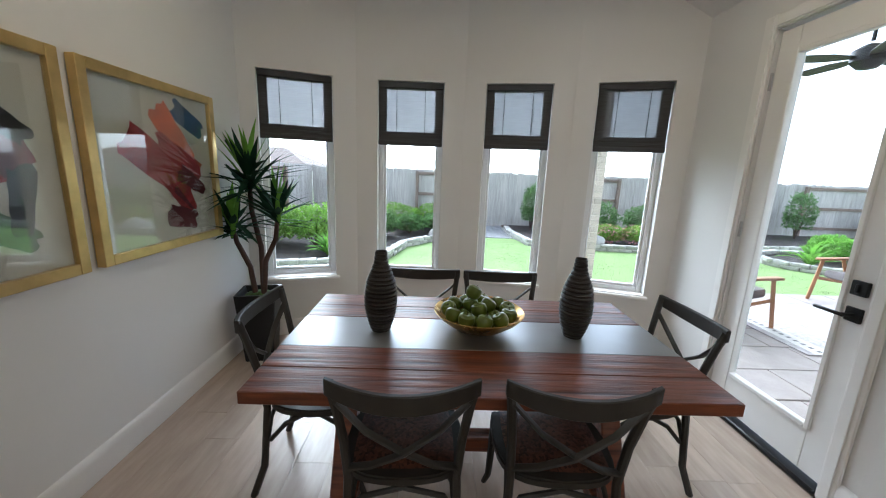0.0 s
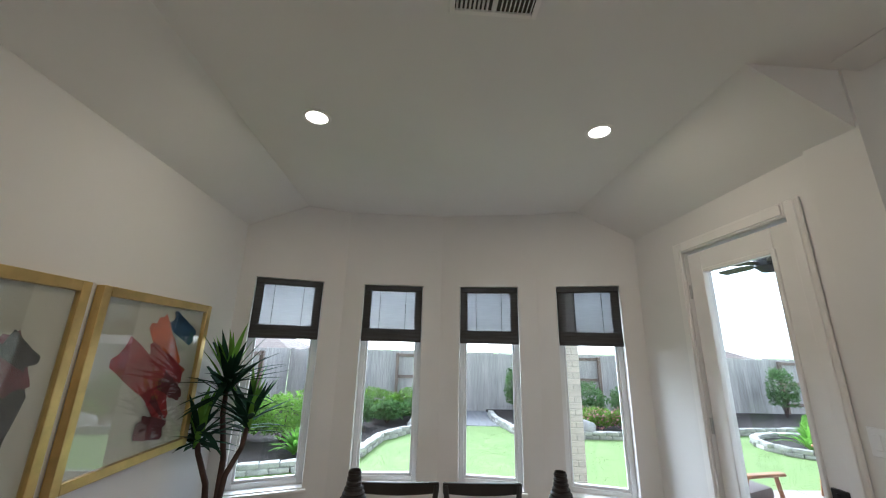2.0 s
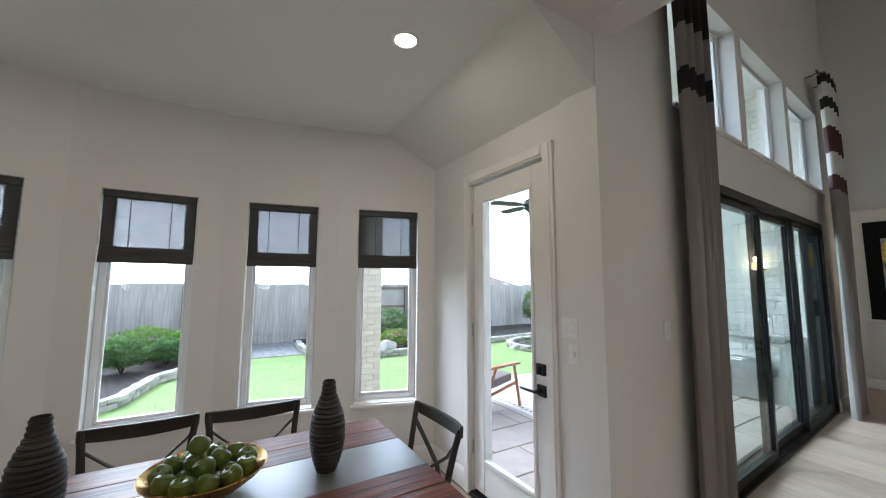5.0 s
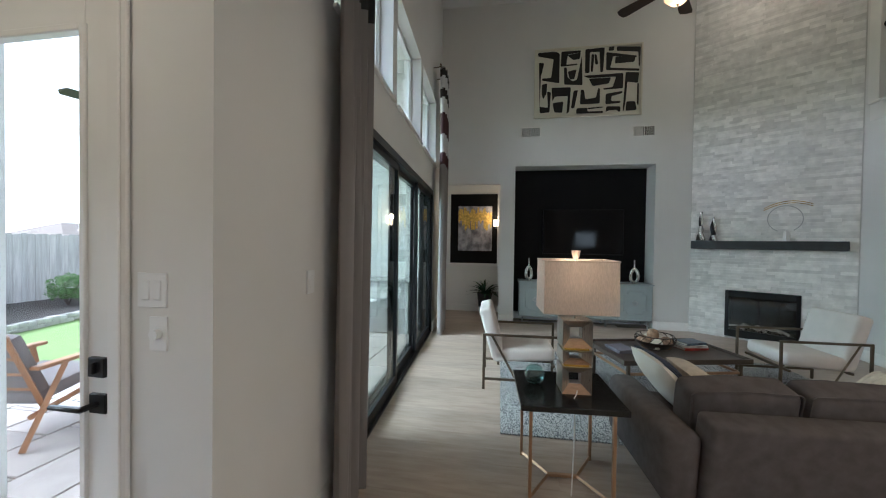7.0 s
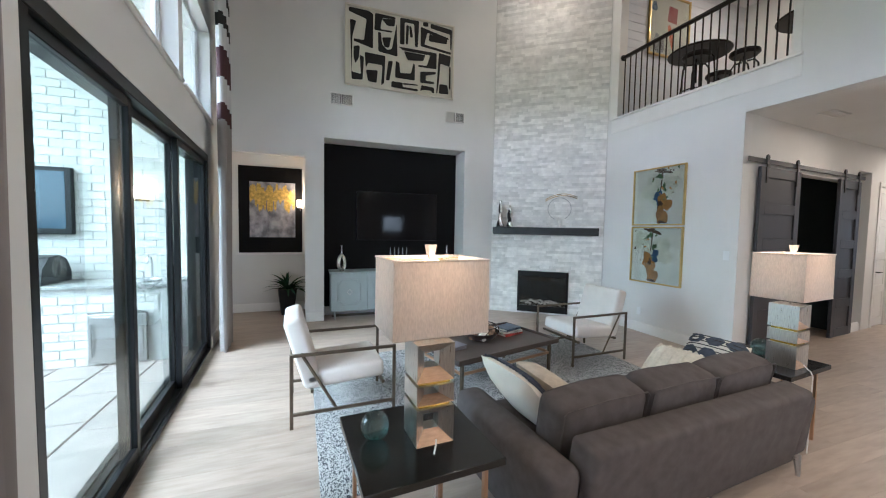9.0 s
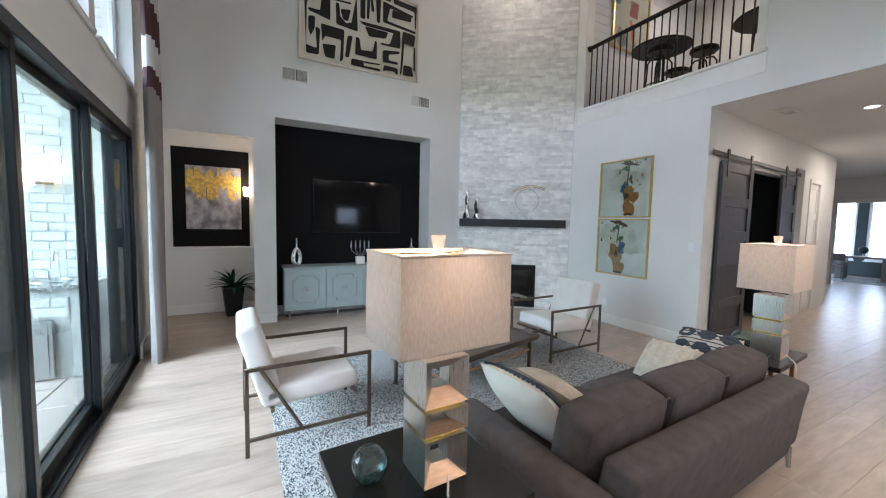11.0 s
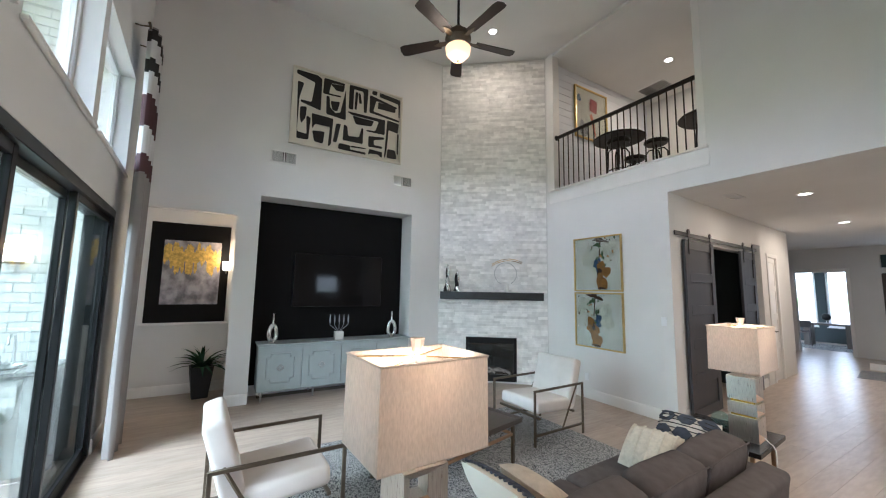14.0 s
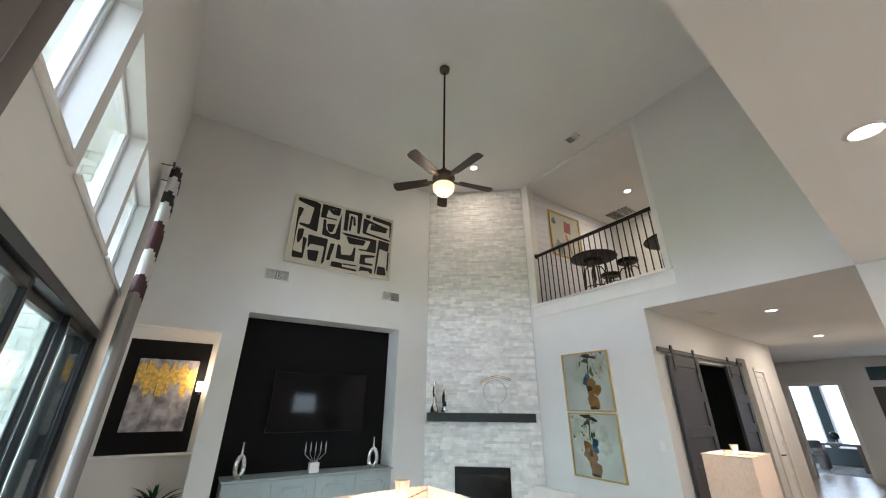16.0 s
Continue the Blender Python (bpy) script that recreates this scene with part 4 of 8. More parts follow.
def picture(name, m, w, h, fr, depth, frame_mat, paper, shapes, label, glazed=True):
    """A framed picture in the plane y=0, facing -y, x to its right, z up, centred; shapes: (material, outline)."""
    ob = thing(name, m, label, "picture")
    bm = NB()
    for q in ((-w / 2, -w / 2 + fr, -h / 2, h / 2), (w / 2 - fr, w / 2, -h / 2, h / 2), (-w / 2 + fr, w / 2 - fr, -h / 2, -h / 2 + fr), (-w / 2 + fr, w / 2 - fr, h / 2 - fr, h / 2)):
        box(bm, q[0], q[1], -depth, -0.001, q[2], q[3], 0.003)
    part("frame", bm, frame_mat, ob)
    bm = NB()
    box(bm, -w / 2 + fr, w / 2 - fr, -depth * 0.4, -0.002, -h / 2 + fr, h / 2 - fr)
    part("sheet", bm, paper, ob, smooth=False)
    for k, (mt, poly) in enumerate(shapes):
        bm = NB()
        y = depth * 0.4 + 0.0006 * (k + 1)
        lim = [(max(-w / 2 + fr + 0.002, min(w / 2 - fr - 0.002, x)), max(-h / 2 + fr + 0.002, min(h / 2 - fr - 0.002, z))) for x, z in poly]
        f = [bm.verts.new((x, -y, z)) for x, z in lim]
        bm.faces.new(f)
        part("paint_patch", bm, mt, ob, smooth=False)
    if glazed:
        bm = NB()
        box(bm, -w / 2 + fr, w / 2 - fr, -depth * 0.75, -depth * 0.75 + 0.003, -h / 2 + fr, h / 2 - fr)
        part("glass", bm, PICGLASS, ob, smooth=False)
    return ob


def streak(x0, z0, x1, z1, w, seed):
    d = math.atan2(z1 - z0, x1 - x0)
    return blob((x0 + x1) / 2, (z0 + z1) / 2, math.hypot(x1 - x0, z1 - z0) / 2, w, seed, d, 26, 0.18)


def brush(x0, z0, x1, z1, w, seed, taper=0.8):
    """A broad flat brush stroke with torn ends and slightly wavering sides."""
    rng = random.Random(seed)
    a, b = Vector((x0, z0)), Vector((x1, z1))
    d = (b - a).normalized()
    n = Vector((-d.y, d.x))
    one, two = [], []
    for i in range(9):
        t = i / 8
        c, k = a.lerp(b, t), w / 2 * (1 + (taper - 1) * t)
        one.append(tuple(c + n * k * (1 + rng.uniform(-0.07, 0.05))))
        two.append(tuple(c - n * k * (1 + rng.uniform(-0.07, 0.05))))
    tip = [tuple(b + n * (w / 2 * taper * f) + d * rng.uniform(-0.015, 0.03)) for f in (0.6, 0.2, -0.25, -0.65)]
    tail = [tuple(a + n * (w / 2 * f) - d * rng.uniform(-0.015, 0.03)) for f in (-0.6, -0.2, 0.25, 0.65)]
    return one + tip + two[::-1] + tail


WEST = Matrix.Translation((-1.078, 0, 0)) @ Matrix.Rotation(math.pi / 2, 4, "Z")
picture("framed_picture", WEST @ pose(2.68, 0, 1.5), 0.98, 0.95, 0.05, 0.045, GOLDFRAME, PAPER,
        [(INK_SAGE, blob(0.22, 0.2, 0.13, 0.09, 3, 0.4, 30, 0.4)), (INK_SAGE, blob(-0.06, -0.31, 0.09, 0.06, 13, 0, 30, 0.4)), (INK_BLUE, brush(0.12, 0.35, 0.36, 0.24, 0.13, 6, 0.9)),
         (INK_RED, brush(-0.26, 0.15, 0.2, -0.12, 0.2, 7, 1.1)), (INK_ORANGE, brush(-0.02, 0.33, 0.22, 0.03, 0.16, 5, 1.0)), (INK_RED, brush(-0.05, 0.13, 0.3, -0.06, 0.17, 12, 1.2)),
         (INK_RED, brush(0.02, 0.02, 0.2, -0.27, 0.2, 15, 0.6)), (INK_MAROON, brush(0.12, -0.02, 0.33, -0.14, 0.12, 9, 0.6)), (INK_MAROON, brush(0.06, -0.12, 0.2, -0.25, 0.05, 21, 0.4)), (INK_MAROON, brush(0.0, -0.28, 0.23, -0.33, 0.14, 4, 0.8))],
        "gold framed abstract print with crimson brush strokes")
picture("framed_picture", WEST @ pose(1.63, 0, 1.5), 0.98, 0.95, 0.05, 0.045, GOLDFRAME, PAPER,
        [(INK_SAGE, blob(0.1, -0.2, 0.12, 0.1, 3, 0, 30, 0.4)), (INK_RED, brush(-0.1, 0.3, 0.24, -0.05, 0.18, 8)), (INK_MAROON, brush(0.18, 0.2, 0.3, -0.02, 0.16, 5, 0.9)), (BLACKINK, brush(0.2, 0.2, 0.34, 0.1, 0.1, 11)), (INK_GREEN, brush(0.14, -0.2, 0.3, -0.3, 0.12, 6)), (BLACKINK, brush(0.3, -0.02, 0.26, -0.26, 0.11, 10, 0.7))],
        "gold framed abstract print with maroon and green patches")


def can_light(x, y, z, watts):
    ob = thing("recessed_light", pose(x, y, z), "lit white recessed ceiling light", "ceiling light", "recessed lights")
    bm = NB()
    lathe(bm, [(0.062, -0.001), (0.085, -0.001), (0.085, -0.006), (0.066, -0.01), (0.062, -0.004)], 28)
    part("trim_ring", bm, TRIM, ob)
    bm = NB()
    lathe(bm, [(0.0, -0.005), (0.064, -0.005), (0.064, -0.002), (0.0, -0.002)], 28)
    part("lens", bm, CANLIGHT, ob)
    li = bpy.data.lights.new("recessed_bulb", "AREA")
    li.shape, li.size, li.energy, li.color = "DISK", 0.12, watts, (1.0, 0.74, 0.5)
    lo = new("recessed_bulb", li)
    lo.matrix_world = pose(x, y, z - 0.012)


can_light(-0.125, 2.245, FLAT, 3)
can_light(1.63, 2.225, FLAT, 3)


def vent(m, w, h, n, label):
    ob = thing("air_vent", m, label, "vent")
    bm = NB()
    for q in ((-w / 2, -w / 2 + 0.02, -h / 2, h / 2), (w / 2 - 0.02, w / 2, -h / 2, h / 2), (-w / 2 + 0.02, w / 2 - 0.02, -h / 2, -h / 2 + 0.02), (-w / 2 + 0.02, w / 2 - 0.02, h / 2 - 0.02, h / 2), (-0.01, 0.01, -h / 2 + 0.02, h / 2 - 0.02)):
        box(bm, q[0], q[1], q[2], q[3], 0.0005, 0.012, 0.002)
    part("vent_frame", bm, TRIM, ob)
    # flat sheet whose dark colour stands for the shade inside the duct
    bm = NB()
    box(bm, -w / 2 + 0.015, w / 2 - 0.015, -h / 2 + 0.015, h / 2 - 0.015, 0.0002, 0.002)
    part("duct_shade", bm, DUCTSHADE, ob)
    for s, tilt in ((-1, 0.5), (1, -0.5)):
        for k in range(n):
            x = s * (0.02 + (k + 0.5) * (w / 2 - 0.04) / n)
            bm = NB()
            box(bm, -0.0015, 0.0015, -h / 2 + 0.02, h / 2 - 0.02, -0.006, 0.006, 0, 1, Matrix.Translation((x, 0, 0.007)) @ Matrix.Rotation(tilt, 4, "Y"))
            part("slat", bm, TRIM, ob)


DOWN = Matrix.Rotation(math.pi, 4, "X")
vent(Matrix.Translation((0.8, 1.36, FLAT - 0.001)) @ DOWN, 0.36, 0.2, 8, "white slatted ceiling air vent in the nook")


def wall_plate(m, w, rockers, label, knob=False):
    ob = thing("light_switch", m, label, "switch")
    bm = NB()
    box(bm, -w / 2, w / 2, -0.013, -0.001, -0.058, 0.058, 0.002)
    part("plate", bm, VINYL, ob)
    for k in range(rockers):
        x = (k - (rockers - 1) / 2) * 0.046
        bm = NB()
        if knob:
            tube(bm, [(x, -0.011, 0), (x, -0.032, 0)], 0.017, 14)
        else:
            box(bm, x - 0.016, x + 0.016, -0.017, -0.011, -0.033, 0.033, 0.003)
        part("rocker", bm, VINYL, ob)


FACE_W = Matrix.Rotation(-math.pi / 2, 4, "Z")
wall_plate(Matrix.Translation((2.518, 1.83, 1.365)) @ FACE_W, 0.115, 2, "white double rocker light switch")
wall_plate(Matrix.Translation((2.518, 1.805, 1.22)) @ FACE_W, 0.07, 1, "white dimmer switch with knob", True)


# ---- living room ----


def curtain(m, w, h, folds, bands, label):
    """A gathered panel hanging in local x, from the floor up, striped by the bands [(z0, z1, material)]."""
    ob = thing("curtain", m, label, "curtain", "living room curtains")
    n = folds * 10
    zs = [0.0, 0.3, 0.7, 1.1, 1.5, 1.9, 2.3, *sorted({z for b in bands for z in b[:2]}), h]
    zs = sorted(set(zs))

    def strip(z0, z1, mat):
        bm = NB()
        front, back = [], []
        for z in (z0, z1):
            k = 0.78 + 0.22 * (z / h)
            fr, bk = [], []
            for i in range(n + 1):
                t = i / n
                x = (t - 0.5) * w * (1.08 - 0.1 * math.sin(math.pi * z / h))
                y = 0.05 * math.sin(2 * math.pi * folds * t + 0.35 * math.sin(z * 1.4)) * k + 0.012 * math.sin(5.3 * t * math.pi + z)
                fr.append(bm.verts.new((x, y - 0.004, z)))
                bk.append(bm.verts.new((x, y + 0.004, z)))
            front.append(fr)
            back.append(bk)
        for i in range(n):
            bm.faces.new((front[0][i], front[0][i + 1], front[1][i + 1], front[1][i]))
            bm.faces.new((back[0][i + 1], back[0][i], back[1][i], back[1][i + 1]))
        for i in (0, n):
            bm.faces.new((front[0][i], back[0][i], back[1][i], front[1][i]))
        return bm

    body = NB()
    for a, b in zip(zs, zs[1:]):
        mid = (a + b) / 2
        if any(q[0] <= mid <= q[1] for q in bands):
            if len(body.verts):
                bmesh.ops.remove_doubles(body, verts=body.verts, dist=0.0005)
                part("drape", body, CURTAIN, ob)
                body = NB()
            continue
        piece = strip(a, b, CURTAIN)
        me = bpy.data.meshes.new("tmp")
        piece.to_mesh(me)
        piece.free()
        body.from_mesh(me)
        bpy.data.meshes.remove(me)
    if len(body.verts):
        bmesh.ops.remove_doubles(body, verts=body.verts, dist=0.0005)
        part("drape", body, CURTAIN, ob)
    for z0, z1, mat in bands:
        part("band", strip(z0, z1, mat), mat, ob)
    return ob


SLM = frame_of(LR_NE, NOOK_S)
BANDS = [(2.85, 3.05, CURTRED), (3.05, 3.35, CURTWHITE), (3.35, 3.7, CURTRED), (3.7, 3.95, CURTWHITE), (3.95, 4.1, CURTBLACK), (4.1, 4.3, CURTWHITE), (4.3, 4.42, CURTBLACK)]
DARKB = [(2.9, 3.06, CURTBLACK), (3.37, 3.75, CURTBLACK), (4.0, 4.2, CURTBLACK)]
curtain(SLM @ pose(1.0, -0.17, 0.0), 0.58, 4.44, 6, BANDS, "grey satin curtain with maroon, silver and black bands")
curtain(SLM @ pose(5.22, -0.12, 0.0), 0.41, 4.24, 6, DARKB, "grey satin curtain with black bands beside the sliding doors")
rod = thing("curtain_rod", SLM, "slim bronze curtain rod above the clerestory windows", "curtain rod")
bm = NB()
tube(bm, [(0.75, -0.13, 4.48), (1.3, -0.13, 4.48)], 0.014, 10)
part("pole", bm, BRONZE, rod)
bm = NB()
lathe(bm, [(0.0, -0.05), (0.02, -0.045), (0.03, -0.02), (0.022, 0.0), (0.03, 0.015), (0.018, 0.03), (0.0, 0.034)], 12, pose(0.73, -0.13, 4.48, 0, 90))
part("finial", bm, BRONZE, rod)
for u in (0.82, 1.25):
    bm = NB()
    tube(bm, [(u, -0.13, 4.47), (u, -0.06, 4.45), (u, -0.005, 4.45)], 0.008, 6)
    part("bracket", bm, BRONZE, rod)
rod2 = thing("curtain_rod", SLM, "slim bronze curtain rod above the sliding doors", "curtain rod")
bm = NB()
tube(bm, [(4.98, -0.13, 4.27), (5.46, -0.13, 4.27)], 0.014, 10)
part("pole", bm, BRONZE, rod2)
for u in (5.02, 5.42):
    bm = NB()
    tube(bm, [(u, -0.13, 4.26), (u, -0.06, 4.24), (u, -0.005, 4.24)], 0.008, 6)
    part("bracket", bm, BRONZE, rod2)
wall_plate(SLM @ pose(5.55, 0, 1.33), 0.07, 1, "white rocker light switch by the sliding doors")

# rug
bm = NB()
box(bm, -1.2, 1.2, -1.78, 1.78, 0.0, 0.014, 0.006, 2)
tagged(part("area_rug", bm, RUG, at=pose(5.66, -1.07, 0.001, 0, 0, 1.0)), "black and ivory speckled woven area rug", "rug")


def sofa():
    ob = thing("sofa", pose(4.06, -1.22, 0, 0, 0, 3), "charcoal fabric three-seat sofa with loose back cushions", "sofa")
    hw = 1.07
    bm = NB()
    box(bm, -0.36, 0.42, -hw + 0.19, hw - 0.19, 0.14, 0.3, 0.02, 2)
    part("base", bm, CHARCLOTH, ob)
    for s in (-1, 1):
        bm = NB()
        y0, y1 = sorted((s * hw, s * (hw - 0.19)))
        box(bm, -0.44, 0.47, y0, y1, 0.14, 0.56, 0.06, 4)
        for v in bm.verts:
            v.co.x -= 0.1 * max(0.0, v.co.z - 0.2) * (v.co.x < 0)
            v.co.z += 0.006 * math.sin(v.co.x * 9)
        part("arm", bm, CHARCLOTH, ob)
    bm = NB()
    m = Matrix.Translation((-0.365, 0, 0.15)) @ Matrix.Rotation(-0.16, 4, "Y")
    box(bm, -0.08, 0.08, -hw + 0.192, hw - 0.192, 0.0, 0.5, 0.03, 3, m)
    part("backrest", bm, CHARCLOTH, ob)
    for k in range(2):
        bm = NB()
        y = -0.44 + k * 0.88
        box(bm, -0.28, 0.46, y - 0.435, y + 0.435, 0.3, 0.44, 0.05, 3)
        part("seat_cushion", bm, CHARCLOTH, ob)
    for k in range(3):
        y = -0.588 + k * 0.588
        m = Matrix.Translation((-0.27, y, 0.43)) @ Matrix.Rotation(-0.2, 4, "Y") @ Matrix.Rotation((-0.02, 0.015, -0.03)[k], 4, "X")
        bm = NB()
        box(bm, 0.0, 0.2, -0.288, 0.288, 0.0, 0.315, 0.05, 4)
        bmesh.ops.subdivide_edges(bm, edges=[e for e in bm.edges if e.calc_length() > 0.2], cuts=6, use_grid_fill=True)
        for v in bm.verts:
            f = (1 - (v.co.y / 0.29) ** 2) * (1 - ((v.co.z - 0.158) / 0.17) ** 2)
            v.co.x += (1 if v.co.x > 0.1 else -1) * 0.022 * max(0, f)
            v.co.z += 0.012 * (1 - (v.co.y / 0.29) ** 2) * (v.co.z > 0.28) + 0.006 * noise.noise(v.co * 7 + Vector((k * 5, 0, 0)))
            v.co.x += 0.008 * noise.noise(v.co * 9 + Vector((0, k * 5, 0)))
        bm.transform(m)
        bc = part("back_cushion", bm, CHARCLOTH, ob)
        bm = NB()
        tube(bm, [m @ Vector((0.002, yy, zz)) for yy, zz in ((-0.272, 0.012), (-0.28, 0.295), (-0.262, 0.312), (0.0, 0.324), (0.262, 0.312), (0.28, 0.295), (0.272, 0.012))], 0.005, 5)
        part("piping", bm, CHARCLOTH, bc)
    for x in (-0.4, 0.4):
        for y in (-hw + 0.06, hw - 0.06):
            bm = NB()
            box(bm, -0.012, 0.012, -0.004, 0.004, 0.0, 0.145, 0.002, 1, Matrix.Translation((x * 1.04, y, 0)))
            tube(bm, [(x, y, 0.145), (x * 1.04, y, 0.0)], 0.02, 8, 0.011)
            part("leg", bm, STEEL, ob)
    return ob


sofa()


def throw_pillow(m, w, h, mat, label, patt=None):
    ob = thing("throw_pillow", m, label, "pillow")
    bm = NB()
    cushion(bm, w, h, 0.15, 0.85, n=12)
    part("cover", bm, mat, ob)
    if patt == "tufts":
        for k in range(15):
            bm = NB()
            y = -h / 2 + 0.03 + k * (h - 0.06) / 14
            a, b = 0.02 + 0.05 * abs(math.sin(k * 1.3)), w / 2 - 0.02
            pts = [(a + (b - a) * i / 6, y, 0.075 + 0.075 * (1 - ((a + (b - a) * i / 6) / (w / 2)) ** 4) * (1 - (y / (h / 2)) ** 4) * 0.85 + 0.012) for i in range(7)]
            tube(bm, pts, 0.009, 6, None, 0.8)
            part("yarn_tuft", bm, NAVY, ob)
    if patt == "ribs":
        for k in range(5):
            bm = NB()
            x = -w / 2 + 0.04 + k * (w - 0.08) / 4
            pts = [(x, y, 0.084 + 0.064 * (1 - (2 * x / w) ** 4) * (1 - (2 * y / h) ** 4)) for y in [(-0.44 + 0.88 * i / 8) * h for i in range(9)]]
            tube(bm, pts, 0.014, 6, None, 0.7)
            part("knit_rib", bm, mat, ob)
    if patt == "leaf":
        for i in range(3):
            for j in range(3):
                cx, cy = -w / 2 + w * (i + 0.5) / 3, -h / 2 + h * (j + 0.5) / 3
                bm = NB()
                poly = [(cx + sx * 0.062, cy + sy * 0.048) for sx, sy in ((-1, -0.2), (-0.3, -1), (0.6, -0.9), (1, 0.2), (0.3, 1), (-0.6, 0.9))]
                f = [bm.verts.new((x, y, 0.088 + 0.064 * (1 - (2 * x / w) ** 4) * (1 - (2 * y / h) ** 4))) for x, y in poly]
                g = [bm.verts.new((v.co.x, v.co.y, v.co.z + 0.008)) for v in f]
                bm.faces.new(g)
                for a in range(6):
                    bm.faces.new((f[a], f[(a + 1) % 6], g[(a + 1) % 6], g[a]))
                part("leaf_motif", bm, NAVY, ob)
        for k in range(11):
            bm = NB()
            y = -h / 2 + 0.02 + k * (h - 0.04) / 10
            pts = [(x, y, 0.087 + 0.064 * (1 - (2 * x / w) ** 4) * (1 - (2 * y / h) ** 4)) for x in [(-0.47 + 0.94 * i / 10) * w for i in range(11)]]
            tube(bm, pts, 0.004, 5)
            part("stripe", bm, BLACKINK, ob)
    return ob


SOFA = pose(4.06, -1.22, 0, 0, 0, 3)
throw_pillow(SOFA @ pose(0.1, 0.8, 0.62, 50, 0, 2) @ pose(0, 0, -0.075, 0, 0, 90), 0.5, 0.48, surf("ivory_cotton", (0.72, 0.68, 0.6), 0.95, var=0.06, bump=0.3, bscale=200), "ivory pillow with navy tufted yarn leaning on the sofa arm", "tufts")
throw_pillow(SOFA @ pose(0.1, 0.62, 0.63, 36, 0, -4) @ pose(0, 0, -0.06), 0.38, 0.36, OATMEAL, "oatmeal knit pillow on the sofa")
throw_pillow(SOFA @ pose(0.12, -0.52, 0.59, -38, 0, 6) @ pose(0, 0, -0.06), 0.36, 0.34, surf("cream_wool", (0.64, 0.59, 0.5), 0.95, var=0.1, scale=40, bump=0.8, bscale=160, dist=0.006), "cream woven pillow on the sofa", "ribs")
throw_pillow(SOFA @ pose(0.02, -0.79, 0.65, -46, 0, 4) @ pose(0, 0, -0.075), 0.4, 0.38, surf("ivory_linen", (0.6, 0.56, 0.5), 0.95, var=0.06, bump=0.3, bscale=200), "ivory pillow with navy leaf motifs on the sofa", "leaf")


def end_table(m, label):
    ob = thing("end_table", m, label, "side table", "end tables")
    bm = NB()
    box(bm, -0.305, 0.305, -0.305, 0.305, 0.565, 0.6, 0.003)
    part("tabletop", bm, EBONY, ob, "glossy black square top")
    for sx in (-1, 1):
        for sy in (-1, 1):
            bm = NB()
            box(bm, sx * 0.24 - 0.014, sx * 0.24 + 0.014, sy * 0.24 - 0.009, sy * 0.24 + 0.009, 0.0, 0.565, 0.002)
            part("leg", bm, ROSEGOLD, ob)
            bm = NB()
            tube(bm, [(sx * 0.24, sy * 0.24, 0.02), (sx * 0.0, sy * 0.09, 0.02)], 0.011, 4)
            part("base_bar", bm, ROSEGOLD, ob)
    bm = NB()
    box(bm, -0.011, 0.011, -0.1, 0.1, 0.01, 0.03, 0.002)
    part("base_link", bm, ROSEGOLD, ob)
    return ob


ET1 = pose(3.95, 0.28, 0, 0, 0, 3.5)
ET2 = pose(4.14, -2.62, 0, 0, 0, 5)
et = end_table(ET1, "black topped end table with brass legs beside the sofa")
copy_thing(et, ET2)


def hollow_block(bm, z0, z1, h, wall_, m=None):
    """A square block whose four faces slope in, like picture frames, to a small window."""
    zc, zz = (z0 + z1) / 2, (z1 - z0) / 2
    w2, k = 0.055, 0.42
    for q in (0, 2):
        r = Matrix.Rotation(q * math.pi / 2, 4, "Z")
        bm.faces.new([bm.verts.new(r @ Vector((s * h, -h, zc + t * zz))) for s, t in ((-1, -1), (1, -1), (1, 1), (-1, 1))])
    for q in (1, 3):
        r = Matrix.Rotation(q * math.pi / 2, 4, "Z")
        o = [Vector((s * h, -h, zc + t * zz)) for s, t in ((-1, -1), (1, -1), (1, 1), (-1, 1))]
        i = [Vector((s * h * k, -h + w2, zc + t * zz * k)) for s, t in ((-1, -1), (1, -1), (1, 1), (-1, 1))]
        ov, iv = [bm.verts.new(r @ v) for v in o], [bm.verts.new(r @ v) for v in i]
        for a in range(4):
            f = bm.faces.new((ov[a], ov[(a + 1) % 4], iv[(a + 1) % 4], iv[a]))
            f.material_index = 1 if a == 0 else 0
        jv = [bm.verts.new(r @ (v + Vector((0, h - w2, 0)))) for v in i]
        for a in range(4):
            bm.faces.new((iv[a], iv[(a + 1) % 4], jv[(a + 1) % 4], jv[a]))
    for z in (z0, z1):
        bm.faces.new([bm.verts.new((sx * h, sy * h, z)) for sx, sy in ((-1, -1), (1, -1), (1, 1), (-1, 1))])


